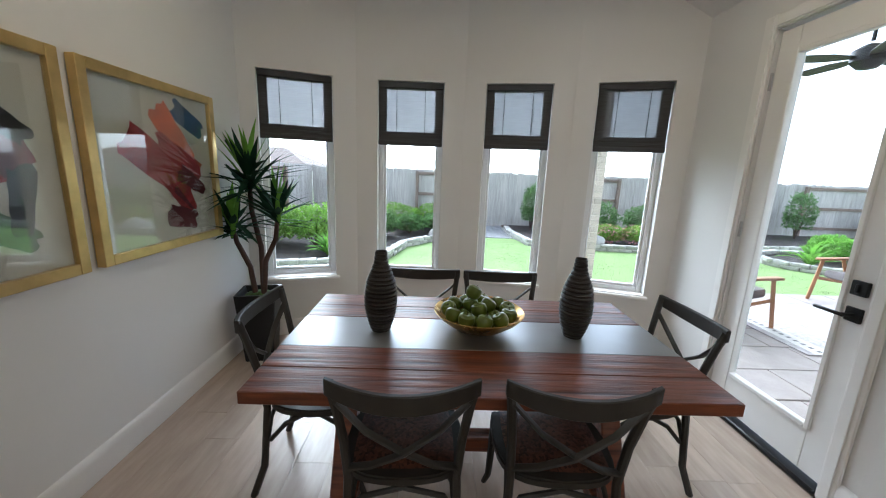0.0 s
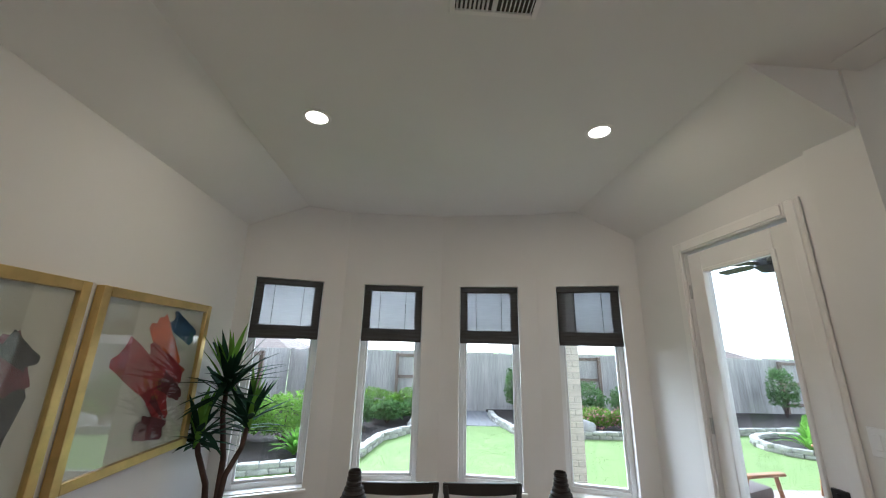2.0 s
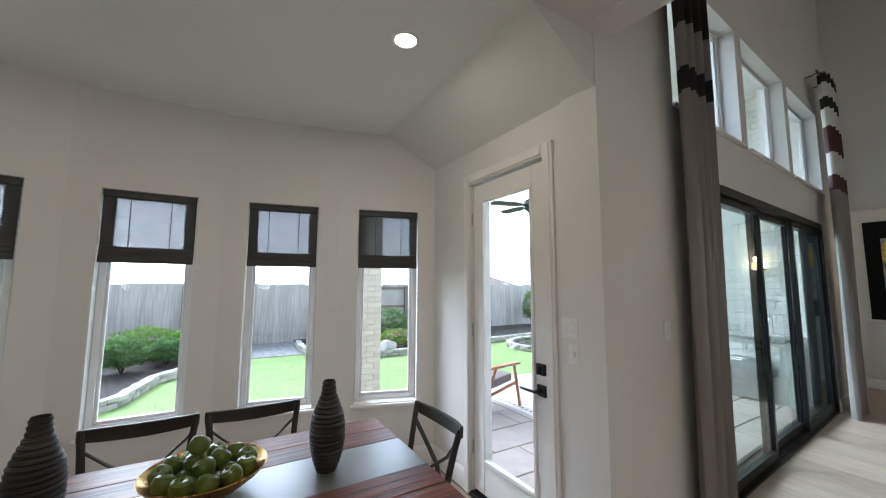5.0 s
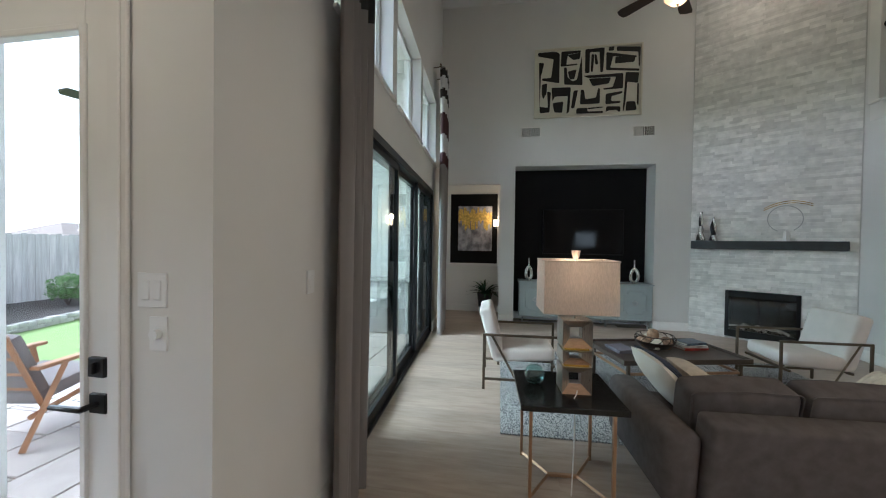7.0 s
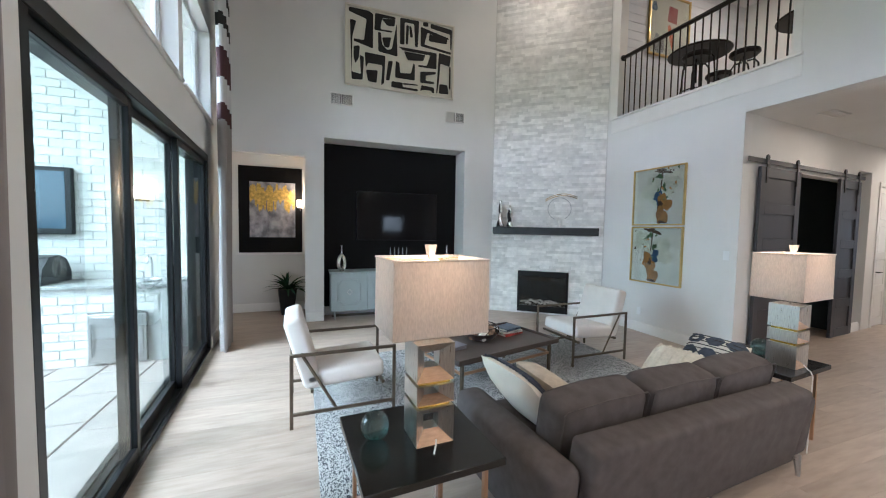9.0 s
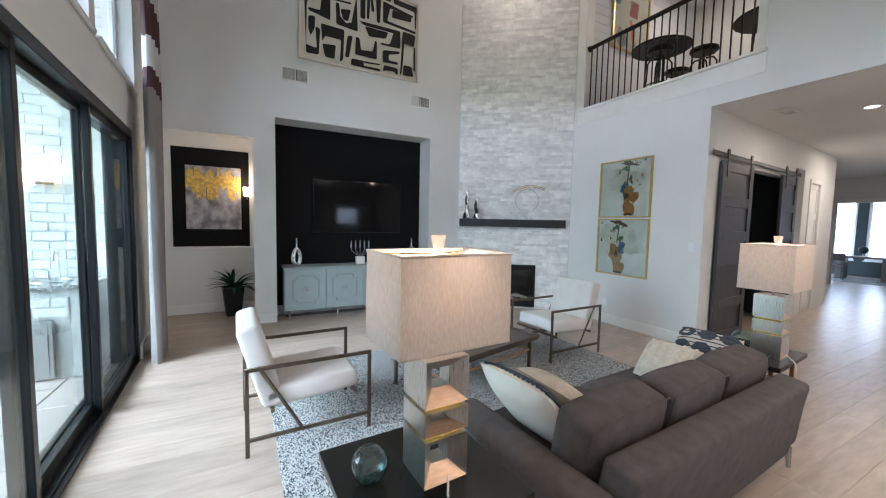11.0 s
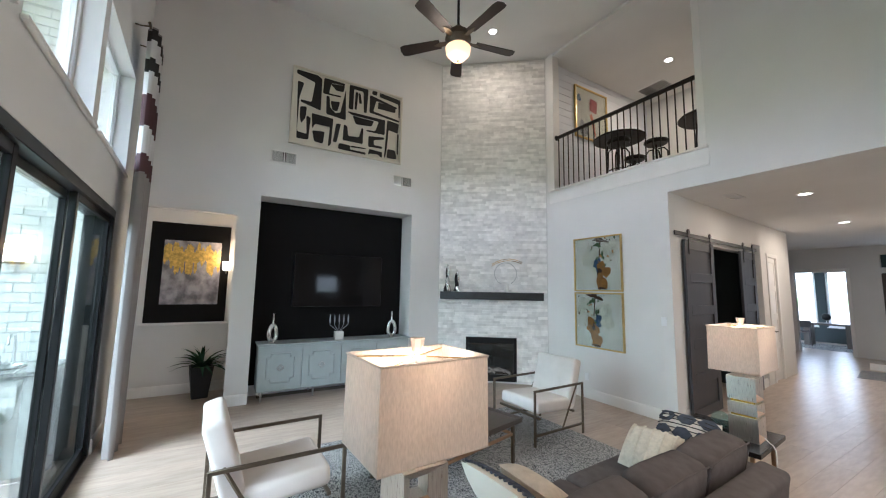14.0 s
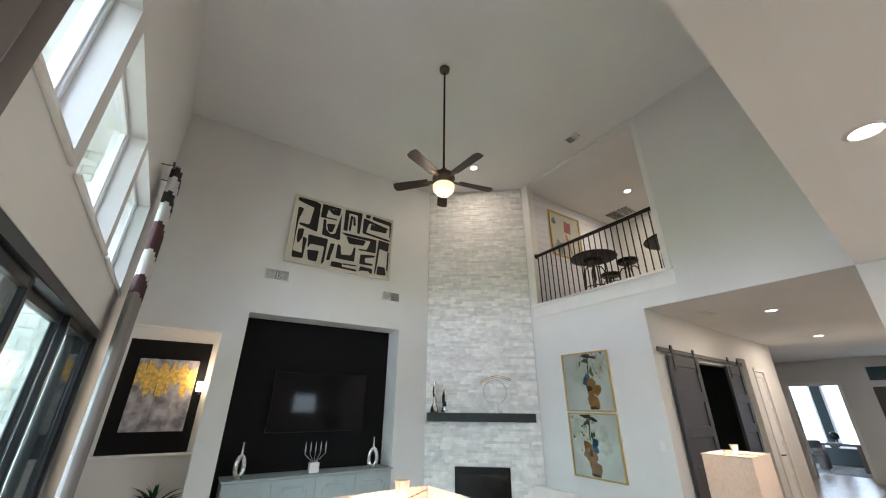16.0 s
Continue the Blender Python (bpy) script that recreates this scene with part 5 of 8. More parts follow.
def table_lamp(m, sx0, sy0):
    ob = thing("table_lamp", m, "lit lamp of stacked silver blocks with rectangular linen shade", "lamp", "table lamps")
    z = 0.0
    for k, hh in enumerate((0.17, 0.085, 0.17)):
        bm = NB()
        hollow_block(bm, z, z + hh, 0.09, 0.05)
        p = part("block", bm, SILVERLEAF, ob, smooth=False)
        p.data.materials.append(WARMFACE)
        z += hh
        if k < 2:
            bm = NB()
            box(bm, -0.075, 0.075, -0.075, 0.075, z, z + 0.018, 0.002)
            part("gold_plate", bm, GOLDPLATE, ob, "gold spacer plate")
            z += 0.018
    bm = NB()
    tube(bm, [(0, 0, z), (0, 0, 0.84)], 0.007, 8)
    part("stem", bm, STEEL, ob)
    zb, zt = 0.51, 0.838
    bm = NB()
    ring = []
    for g, zz in ((0.0, zb), (-0.003, zt), (-0.007, zt), (-0.004, zb)):
        ring.append([bm.verts.new((kx * (sx0 + g), ky * (sy0 + g), zz)) for kx, ky in ((-1, -1), (1, -1), (1, 1), (-1, 1))])
    for a in range(4):
        for k in range(4):
            bm.faces.new((ring[a][k], ring[a][(k + 1) % 4], ring[(a + 1) % 4][(k + 1) % 4], ring[(a + 1) % 4][k]))
    sh_ = part("shade", bm, SHADECLOTH, ob, "rectangular beige linen shade", smooth=False)
    for zz in (zb + 0.003, zt - 0.001):
        bm = NB()
        tube(bm, [(kx * (sx0 - 0.001), ky * (sy0 - 0.001), zz) for kx, ky in ((-1, -1), (1, -1), (1, 1), (-1, 1))], 0.004, 4, closed=True)
        part("shade_binding", bm, SHADECLOTH, sh_)
    bm = NB()
    for kx, ky in ((-1, -1), (1, -1), (1, 1), (-1, 1)):
        tube(bm, [(kx * (sx0 - 0.006), ky * (sy0 - 0.006), 0.825), (0, 0, 0.832)], 0.0025, 6)
    part("spider", bm, BRASS, ob)
    bm = NB()
    lathe(bm, [(0.01, 0.83), (0.014, 0.848), (0.02, 0.85), (0.03, 0.9), (0.0, 0.898)], 8)
    part("finial", bm, surf("crystal_finial", (0.6, 0.5, 0.42), 0.15, var=0.1), ob, "faceted stone finial")
    bm = NB()
    lathe(bm, [(0.0, 0.64), (0.012, 0.645), (0.013, 0.69), (0.03, 0.73), (0.032, 0.75), (0.022, 0.775), (0.0, 0.785)], 14)
    part("bulb", bm, BULB, ob)
    bm = NB()
    tube(bm, [(-0.1, 0.0, 0.03), (-0.12, 0.01, 0.015), (-0.135, 0.02, 0.006), (-0.15, 0.03, 0.005), (-0.165, 0.03, -0.03), (-0.165, 0.03, -0.3), (-0.165, 0.04, -0.59)], 0.004, 6)
    part("cord", bm, TRIM, ob)
    return ob


def lamp_glow(m):
    li = bpy.data.lights.new("table_lamp_bulb", "POINT")
    li.energy, li.shadow_soft_size, li.color = 2.2, 0.04, (1.0, 0.72, 0.46)
    o = new("table_lamp_bulb", li)
    o.matrix_world = m @ pose(0, 0, 0.8)


L1, L2 = ET1 @ pose(-0.015, -0.057, 0.6), ET2 @ pose(-0.157, 0.008, 0.6)
copy_thing(table_lamp(L1, 0.158, 0.222), L2)
lamp_glow(L1)
lamp_glow(L2)
for base, x, y in ((ET1, 0.035, 0.185), (ET2, 0.035, -0.06)):
    bm = NB()
    bmesh.ops.create_uvsphere(bm, u_segments=28, v_segments=18, radius=0.066)
    ball = part("glass_float", bm, BALLGLASS, at=base @ pose(x, y, 0.668))
    tagged(ball, "aqua blown glass float on the end table", "glass ball", "glass floats")
    bm = NB()
    lathe(bm, [(0.0, -0.0655), (0.014, -0.0645), (0.015, -0.061), (0.0, -0.0595)], 12)
    part("seal", bm, BALLGLASS, ball)


def armchair(m):
    ob = thing("armchair", m, "cream upholstered armchair in a thin dark bronze frame", "armchair", "armchairs")
    # faces +y
    bm = NB()
    box(bm, -0.3, 0.3, -0.3, 0.34, 0.29, 0.43, 0.04, 3, Matrix.Translation((0, 0, 0)) @ Matrix.Rotation(0.06, 4, "X"))
    part("seat", bm, WHITECLOTH, ob)
    bm = NB()
    box(bm, -0.3, 0.3, -0.06, 0.08, 0.0, 0.56, 0.035, 3, Matrix.Translation((0, -0.26, 0.3)) @ Matrix.Rotation(0.28, 4, "X"))
    part("backrest", bm, WHITECLOTH, ob)
    for s in (-1, 1):
        x = s * 0.335
        for a, b in (((x, 0.39, 0), (x, 0.39, 0.58)), ((x, -0.41, 0), (x, -0.41, 0.58))):
            bm = NB()
            box(bm, a[0] - 0.009, a[0] + 0.009, a[1] - 0.013, a[1] + 0.013, 0.0, 0.58, 0.002)
            part("leg", bm, BRONZE, ob)
        bm = NB()
        box(bm, x - 0.009, x + 0.009, -0.423, 0.403, 0.56, 0.585, 0.002)
        part("armrest", bm, BRONZE, ob)
        bm = NB()
        box(bm, x - 0.009, x + 0.009, -0.4, 0.38, 0.1, 0.125, 0.002)
        part("side_rail", bm, BRONZE, ob)
        bm = NB()
        tube(bm, [(s * 0.315, -0.34, 0.58), (s * 0.315, -0.08, 0.115)], 0.012, 4)
        part("diagonal_brace", bm, BRONZE, ob)
    for y in (0.3, -0.26):
        bm = NB()
        box(bm, -0.326, 0.326, y - 0.012, y + 0.012, 0.26, 0.285, 0.002)
        part("cross_rail", bm, BRONZE, ob)
    return ob


ac = armchair(pose(5.635, 0.48, 0.015, 0, 0, 182))
copy_thing(ac, pose(6.03, -2.47, 0.015, 0, 0, 2))

# coffee table
CT = pose(5.72, -1.0, 0.015, 0, 0, 14)
ct = thing("coffee_table", CT, "dark wood tray coffee table on bronze legs", "coffee table")
bm = NB()
box(bm, -0.38, 0.38, -0.64, 0.64, 0.385, 0.4, 0.003)
part("tabletop", bm, DARKWOOD, ct)
bm = NB()
for q in ((-0.4, -0.38, -0.66, 0.66), (0.38, 0.4, -0.66, 0.66), (-0.38, 0.38, -0.66, -0.64), (-0.38, 0.38, 0.64, 0.66)):
    box(bm, q[0], q[1], q[2], q[3], 0.375, 0.425, 0.003)
part("tray_rim", bm, DARKWOOD, ct)
for sx in (-1, 1):
    for sy in (-1, 1):
        bm = NB()
        box(bm, sx * 0.34 - 0.014, sx * 0.34 + 0.014, sy * 0.58 - 0.014, sy * 0.58 + 0.014, 0.0, 0.375, 0.002)
        part("leg", bm, BRONZE, ct)
    bm = NB()
    box(bm, sx * 0.34 - 0.01, sx * 0.34 + 0.01, -0.566, 0.566, 0.26, 0.285, 0.002)
    part("rail", bm, ROSEGOLD, ct)
for sy in (-1, 1):
    bm = NB()
    box(bm, -0.326, 0.326, sy * 0.58 - 0.01, sy * 0.58 + 0.01, 0.26, 0.285, 0.002)
    part("rail", bm, ROSEGOLD, ct)
wb = thing("wire_bowl", CT @ pose(0.05, 0.05, 0.401), "dark wire bowl holding rattan balls", "bowl")
bm = NB()
lathe(bm, [(0.06, 0.0), (0.062, 0.004), (0.16, 0.04), (0.2, 0.1), (0.197, 0.102), (0.155, 0.046), (0.06, 0.008), (0.0, 0.007)], 26)
part("bowl_body", bm, SMOKEGLASS, wb)
for k in range(14):
    a = 2 * math.pi * k / 14
    bm = NB()
    tube(bm, [(r * math.cos(a + t), r * math.sin(a + t), z) for r, z, t in ((0.19, 0.09, 0), (0.2, 0.115, 0.1), (0.197, 0.135, 0.2), (0.18, 0.155, 0.3))], 0.004, 5)
    part("wire", bm, SMOKEGLASS, wb)
bm = NB()
tube(bm, [(0.18 * math.cos(t), 0.18 * math.sin(t), 0.156) for t in [2 * math.pi * k / 30 for k in range(30)]], 0.005, 6, closed=True)
part("rim", bm, SMOKEGLASS, wb)
rng = random.Random(3)
for k in range(9):
    a = 2 * math.pi * k / 7 if k < 7 else 0
    r = 0.118 if k < 7 else 0.035
    bm = NB()
    bmesh.ops.create_icosphere(bm, subdivisions=3, radius=0.06)
    for v in bm.verts:
        v.co *= 1 + 0.05 * noise.noise(v.co * 60)
    b = part("rattan_ball", bm, WICKER if k % 3 else CREAM, at=CT @ pose(0.05 + r * math.cos(a), 0.05 + r * math.sin(a), 0.401 + (0.08 if k < 7 else 0.135 + 0.02 * (k - 7))))
    tagged(b, "small rattan ball in the wire bowl", "decor ball", "rattan balls")
for k, (w, h, col, r) in enumerate(((0.28, 0.21, (0.35, 0.04, 0.03), 4), (0.27, 0.2, (0.5, 0.48, 0.45), -5), (0.25, 0.19, (0.06, 0.09, 0.14), 8))):
    bk = thing("book", CT @ pose(0.08, -0.37, 0.402 + 0.026 * k, 0, 0, r), "large glossy book stacked on the coffee table", "book", "stacked books")
    bm = NB()
    box(bm, -h / 2, h / 2, -w / 2, w / 2, 0.0, 0.003, 0.001)
    box(bm, -h / 2, h / 2, -w / 2, w / 2, 0.022, 0.025, 0.001)
    box(bm, -h / 2, -h / 2 + 0.003, -w / 2, w / 2, 0.003, 0.022)
    part("cover", bm, surf("book_cover", col, 0.3, var=0.5, scale=14, bump=0.0), bk)
    bm = NB()
    box(bm, -h / 2 + 0.003, h / 2 - 0.006, -w / 2 + 0.006, w / 2 - 0.006, 0.003, 0.022)
    part("pages", bm, PAPER, bk)
tr_ = thing("serving_tray", CT @ pose(0.02, 0.45, 0.402), "stack of grey folders on the coffee table", "folder")
for k in range(3):
    bm = NB()
    box(bm, -0.13, 0.13, -0.1, 0.1, 0.012 * k, 0.012 * k + 0.01, 0.002, 1, Matrix.Rotation(0.06 * k, 4, "Z"))
    part("folder_sheet", bm, surf("grey_folder", (0.2, 0.2, 0.24), 0.5, var=0.1), tr_)

# console cabinet in the niche; front at x = 8.68
cab = thing("console_cabinet", pose(8.9, -0.79, 0), "grey-blue lacquered four-door console with fretwork panels", "cabinet")
bm = NB()
box(bm, -0.2, 0.22, -1.2, 1.2, 0.14, 0.8, 0.004)
part("body", bm, LACQUER, cab)
bm = NB()
box(bm, -0.23, 0.22, -1.22, 1.22, 0.8, 0.822, 0.003)
part("top", bm, LACQUER, cab)
for k in range(4):
    y0, y1 = -1.19 + k * 0.596, -1.19 + (k + 1) * 0.596 - 0.008
    yc = (y0 + y1) / 2
    bm = NB()
    box(bm, -0.222, -0.201, y0, y1, 0.155, 0.79, 0.003)
    dr = part("door", bm, LACQUER, cab)
    q = 0.19
    e, c = 0.21, 0.055
    ring = [(-q + c, -e), (q - c, -e), (q - c, -e + c), (q, -e + c), (q, e - c), (q - c, e - c), (q - c, e), (-q + c, e), (-q + c, e - c), (-q, e - c), (-q, -e + c), (-q + c, -e + c)]
    bm = NB()
    tube(bm, [(-0.224, yc + y, 0.475 + z) for y, z in ring], 0.008, 4, closed=True)
    part("fret_moulding", bm, LACQUER, dr)
    bm = NB()
    tube(bm, [(-0.23, yc + (0.036 + 0.008 * math.cos(4 * t)) * math.cos(t), 0.475 + (0.036 + 0.008 * math.cos(4 * t)) * math.sin(t)) for t in [2 * math.pi * j / 24 for j in range(24)]], 0.008, 6, closed=True)
    part("handle", bm, STEEL, dr, "silver quatrefoil ring pull")
for x in (-0.17, 0.18):
    for y in (-1.13, -0.4, 0.4, 1.13):
        bm = NB()
        tube(bm, [(x, y, 0.14), (x, y, 0.0)], 0.02, 10, 0.011)
        part("leg", bm, STEEL, cab)


def loop_vase(m):
    """Chrome bottle with an open loop body."""
    ob = thing("loop_vase", m, "polished chrome bottle vase with an open loop", "vase", "chrome vases")
    bm = NB()
    n = 24
    tube(bm, [(0, 0.062 * math.sin(t) * (1 + 0.15 * math.cos(t)), 0.15 - 0.12 * math.cos(t)) for t in [2 * math.pi * k / n for k in range(n)]], 0.031, 12, closed=True)
    part("loop", bm, CHROME, ob)
    bm = NB()
    lathe(bm, [(0.028, 0.255), (0.02, 0.29), (0.013, 0.33), (0.012, 0.43), (0.016, 0.44), (0.0, 0.438)], 16)
    part("neck", bm, CHROME, ob)
    bm = NB()
    lathe(bm, [(0.04, 0.0), (0.042, 0.004), (0.028, 0.03), (0.0, 0.032)], 16)
    part("foot", bm, CHROME, ob)
    return ob


lv = loop_vase(pose(8.83, 0.22, 0.823, 0, 0, 30))
copy_thing(lv, pose(8.83, -1.71, 0.823, 0, 0, -20))
cd = thing("feather_sculpture", pose(8.84, -0.78, 0.823), "silver feather sculpture on a white block", "sculpture")
bm = NB()
box(bm, -0.05, 0.05, -0.07, 0.07, 0.0, 0.13, 0.004)
part("block", bm, TRIM, cd)
for k in range(5):
    y = (k - 2) * 0.075
    bm = NB()
    tube(bm, [(0, y * 0.15, 0.13), (0, y * 0.6, 0.19), (0, y, 0.24), (0, y, 0.27)], 0.004, 6)
    part("stalk", bm, STEEL, cd)
    bm = NB()
    lathe(bm, [(0.004, 0.26), (0.022, 0.29), (0.02, 0.34), (0.006, 0.4), (0.0, 0.41)], 10, Matrix.Translation((0, y, 0)), 0.5)
    part("feather", bm, STEEL, cd)

# television
tv = thing("television", pose(9.1, -0.82, 1.79), "large black flat television on the black niche wall", "television")
bm = NB()
box(bm, -0.03, 0.055, -0.76, 0.76, -0.445, 0.445, 0.006)
part("housing", bm, BLACKMETAL, tv)
bm = NB()
box(bm, -0.033, -0.029, -0.75, 0.75, -0.43, 0.435)
part("screen", bm, SCREEN, tv, smooth=False)

EASTF = Matrix.Rotation(-math.pi / 2, 4, "Z")
# big black and cream abstract
W_, H_ = 1.92, 1.3
shapes = []


def dab(*outline):
    """One black brush shape on the cream ground, its corners worn round."""
    soft = []
    n = len(outline)
    for i in range(n):
        a, b, c = Vector(outline[i - 1]), Vector(outline[i]), Vector(outline[(i + 1) % n])
        ra, rc = min(0.022, (a - b).length * 0.45), min(0.022, (c - b).length * 0.45)
        p, q = b + (a - b).normalized() * ra, b + (c - b).normalized() * rc
        soft += [tuple(p), tuple(p * 0.25 + b * 0.5 + q * 0.25), tuple(q)]
    shapes.append((BLACKINK, soft))


dab((-0.90, 0.60), (-0.58, 0.60), (-0.50, 0.56), (-0.50, -0.00), (-0.82, 0.07), (-0.82, 0.11), (-0.65, 0.11), (-0.61, 0.46), (-0.90, 0.53))
dab((-0.88, 0.41), (-0.78, 0.40), (-0.84, 0.14), (-0.85, -0.43), (-0.70, -0.45), (-0.72, -0.14), (-0.65, -0.16), (-0.67, -0.54), (-0.85, -0.55))
dab((-0.82, -0.01), (-0.72, 0.01), (-0.73, -0.18), (-0.79, -0.29), (-0.82, -0.19))
dab((-0.47, 0.59), (-0.12, 0.59), (-0.12, 0.55), (-0.35, 0.53), (-0.38, 0.34), (-0.18, 0.35), (-0.18, 0.32), (-0.48, 0.31))
dab((-0.37, 0.52), (-0.12, 0.55), (-0.14, 0.43), (-0.26, 0.42))
dab((-0.42, 0.29), (-0.37, 0.29), (-0.35, 0.10), (-0.26, 0.02), (-0.18, 0.05), (-0.10, 0.49), (-0.08, -0.06), (-0.41, -0.03))
dab((-0.35, 0.21), (-0.19, 0.24), (-0.23, 0.06), (-0.31, 0.06))
dab((-0.04, 0.60), (0.30, 0.61), (0.28, 0.16), (0.23, 0.16), (0.21, 0.54), (0.04, 0.54), (0.04, 0.16), (-0.04, 0.16))
dab((0.07, 0.50), (0.12, 0.50), (0.10, 0.17), (0.06, 0.18))
dab((0.12, 0.50), (0.16, 0.49), (0.19, 0.31), (0.14, 0.30))
dab((0.37, 0.61), (0.47, 0.62), (0.46, 0.54), (0.37, 0.54))
dab((0.51, 0.61), (0.92, 0.58), (0.91, 0.22), (0.89, 0.23), (0.88, 0.49), (0.51, 0.53))
dab((0.33, 0.52), (0.86, 0.42), (0.85, 0.39), (0.45, 0.44), (0.40, 0.23), (0.91, 0.18), (0.90, 0.14), (0.33, 0.19))
dab((0.49, 0.43), (0.83, 0.40), (0.82, 0.31), (0.48, 0.30))
dab((-0.07, 0.11), (0.63, 0.12), (0.63, -0.16), (0.29, -0.17), (0.29, -0.14), (0.45, -0.13), (0.51, 0.06), (0.02, 0.06))
dab((0.03, 0.05), (0.42, 0.05), (0.38, -0.06), (0.10, -0.09))
dab((-0.64, -0.08), (-0.29, -0.09), (-0.31, -0.54), (-0.36, -0.59), (-0.34, -0.25), (-0.58, -0.25), (-0.62, -0.34))
dab((-0.62, -0.37), (-0.42, -0.35), (-0.44, -0.56), (-0.58, -0.55))
dab((-0.24, -0.16), (-0.16, -0.15), (-0.22, -0.49), (-0.28, -0.49))
dab((-0.11, -0.14), (-0.05, -0.16), (-0.03, -0.33), (0.16, -0.31), (0.20, -0.13), (0.23, -0.14), (0.23, -0.42), (-0.12, -0.42))
dab((-0.18, -0.49), (0.02, -0.49), (0.01, -0.56), (0.29, -0.56), (0.29, -0.60), (-0.19, -0.59))
dab((0.02, -0.49), (0.29, -0.48), (0.29, -0.50), (0.02, -0.52))
dab((0.33, -0.25), (0.62, -0.21), (0.62, -0.25), (0.43, -0.30), (0.43, -0.39), (0.59, -0.39), (0.59, -0.43), (0.33, -0.44))
dab((0.35, -0.48), (0.59, -0.49), (0.59, -0.59), (0.55, -0.59), (0.53, -0.55), (0.37, -0.56), (0.33, -0.59))
dab((0.67, 0.13), (0.90, 0.11), (0.88, -0.08), (0.70, -0.05), (0.68, -0.38), (0.65, -0.58), (0.63, -0.58))
dab((0.87, -0.08), (0.90, -0.08), (0.90, -0.49), (0.87, -0.47))
dab((0.69, -0.41), (0.84, -0.41), (0.87, -0.57), (0.68, -0.58))
picture("framed_painting", Matrix.Translation((8.716, -0.77, 4.59)) @ EASTF, W_, H_, 0.03, 0.045, CREAM, CREAM, shapes, "large black and cream maze-like abstract in a cream frame", False)
FACE_UP = Matrix.Rotation(math.pi / 2, 4, "X")
for y, z in ((0.235, 3.69), (-1.79, 3.64)):
    vent(Matrix.Translation((8.718, y, z)) @ EASTF @ FACE_UP, 0.38, 0.2, 13, "grey slatted wall air vent")

# two abstracts on the south wall
SOUTHF = Matrix.Rotation(math.pi, 4, "Z")
for z, sd in ((2.12, 1), (1.23, 2)):
    mir = 1 if sd == 1 else -1
    rng = random.Random(40 + sd)
    c = 0.06 * mir
    sh = [(INK_SAGE, blob(c - 0.14 * mir, 0.08, 0.17, 0.22, 11 + sd, 0, 40, 0.35)), (INK_SAGE, blob(c + 0.15 * mir, 0.2, 0.16, 0.16, 14 + sd, 0, 40, 0.35)),
          (INK_UMBER, blob(c, 0.375, 0.13, 0.035, 9 + sd, -0.15, 40, 0.5)), (INK_UMBER, brush(c + 0.01, 0.36, c - 0.02, 0.06, 0.022, 2)), (INK_GREEN, blob(c - 0.04, 0.3, 0.05, 0.04, 16 + sd, 0.3, 36, 0.5)), (INK_GREEN, blob(c + 0.04, 0.13, 0.035, 0.05, 26 + sd, 0, 36, 0.5)),
          (INK_BLUE, blob(c - 0.05 * mir, -0.02, 0.075, 0.09, 18 + sd, 0, 40, 0.4)), (INK_OCHRE, blob(c + 0.05 * mir, -0.1, 0.11, 0.12, 8 + sd, 0, 40, 0.35)), (INK_UMBER, blob(c - 0.02, -0.12, 0.035, 0.06, 31 + sd, 0, 36, 0.5)), (INK_OCHRE, blob(c + 0.02, -0.29, 0.1, 0.12, 28 + sd, 0, 40, 0.25)), (INK_UMBER, blob(c + 0.02, -0.385, 0.07, 0.018, 33 + sd, 0, 36, 0.4))]
    for k in range(22):
        x, z_ = c + rng.gauss(0.06 * mir, 0.13), rng.gauss(0.18, 0.14)
        sh.append(((INK_SAGE, INK_OCHRE, INK_GREEN, INK_UMBER)[k % 4], blob(x, z_, rng.uniform(0.008, 0.026), rng.uniform(0.008, 0.022), k, rng.uniform(0, 3), 16, 0.4)))
    picture("framed_picture", Matrix.Translation((6.42, -4.196, z)) @ SOUTHF, 0.87, 0.87, 0.022, 0.035, GOLDFRAME, surf("pale_wash", (0.66, 0.68, 0.64), 0.7, var=0.12, scale=4, bump=0.1), sh, "thin gold framed pale abstract with ochre and teal ink")
wall_plate(Matrix.Translation((5.42, -4.198, 1.3)) @ SOUTHF, 0.07, 1, "white rocker light switch on the picture wall")
wall_plate(Matrix.Translation((6.67, -4.198, 0.33)) @ SOUTHF, 0.07, 1, "white wall outlet near the floor")

# ---- fireplace ----
FP = frame_of((7.48, -4.2), (8.72, -2.6))
FPL = (Vector((8.72, -2.6)) - Vector((7.48, -4.2))).length
u_c = FPL / 2
fire = thing("fireplace", FP, "black gas fireplace insert set into the stone", "fireplace")
F0, F1, FZ0, FZ1 = 0.57, 1.49, 0.04, 0.81
bm = NB()
for q in ((F0, F0 + 0.05, FZ0, FZ1), (F1 - 0.05, F1, FZ0, FZ1), (F0 + 0.05, F1 - 0.05, FZ1 - 0.1, FZ1), (F0 + 0.05, F1 - 0.05, FZ0, FZ0 + 0.12)):
    box(bm, q[0], q[1], -0.055, -0.002, q[2], q[3], 0.004)
part("surround", bm, BLACKMETAL, fire)
bm = NB()
box(bm, F0 + 0.05, F1 - 0.05, -0.01, -0.003, FZ0 + 0.12, FZ1 - 0.1)
part("firebox", bm, BLACKPAINT, fire)
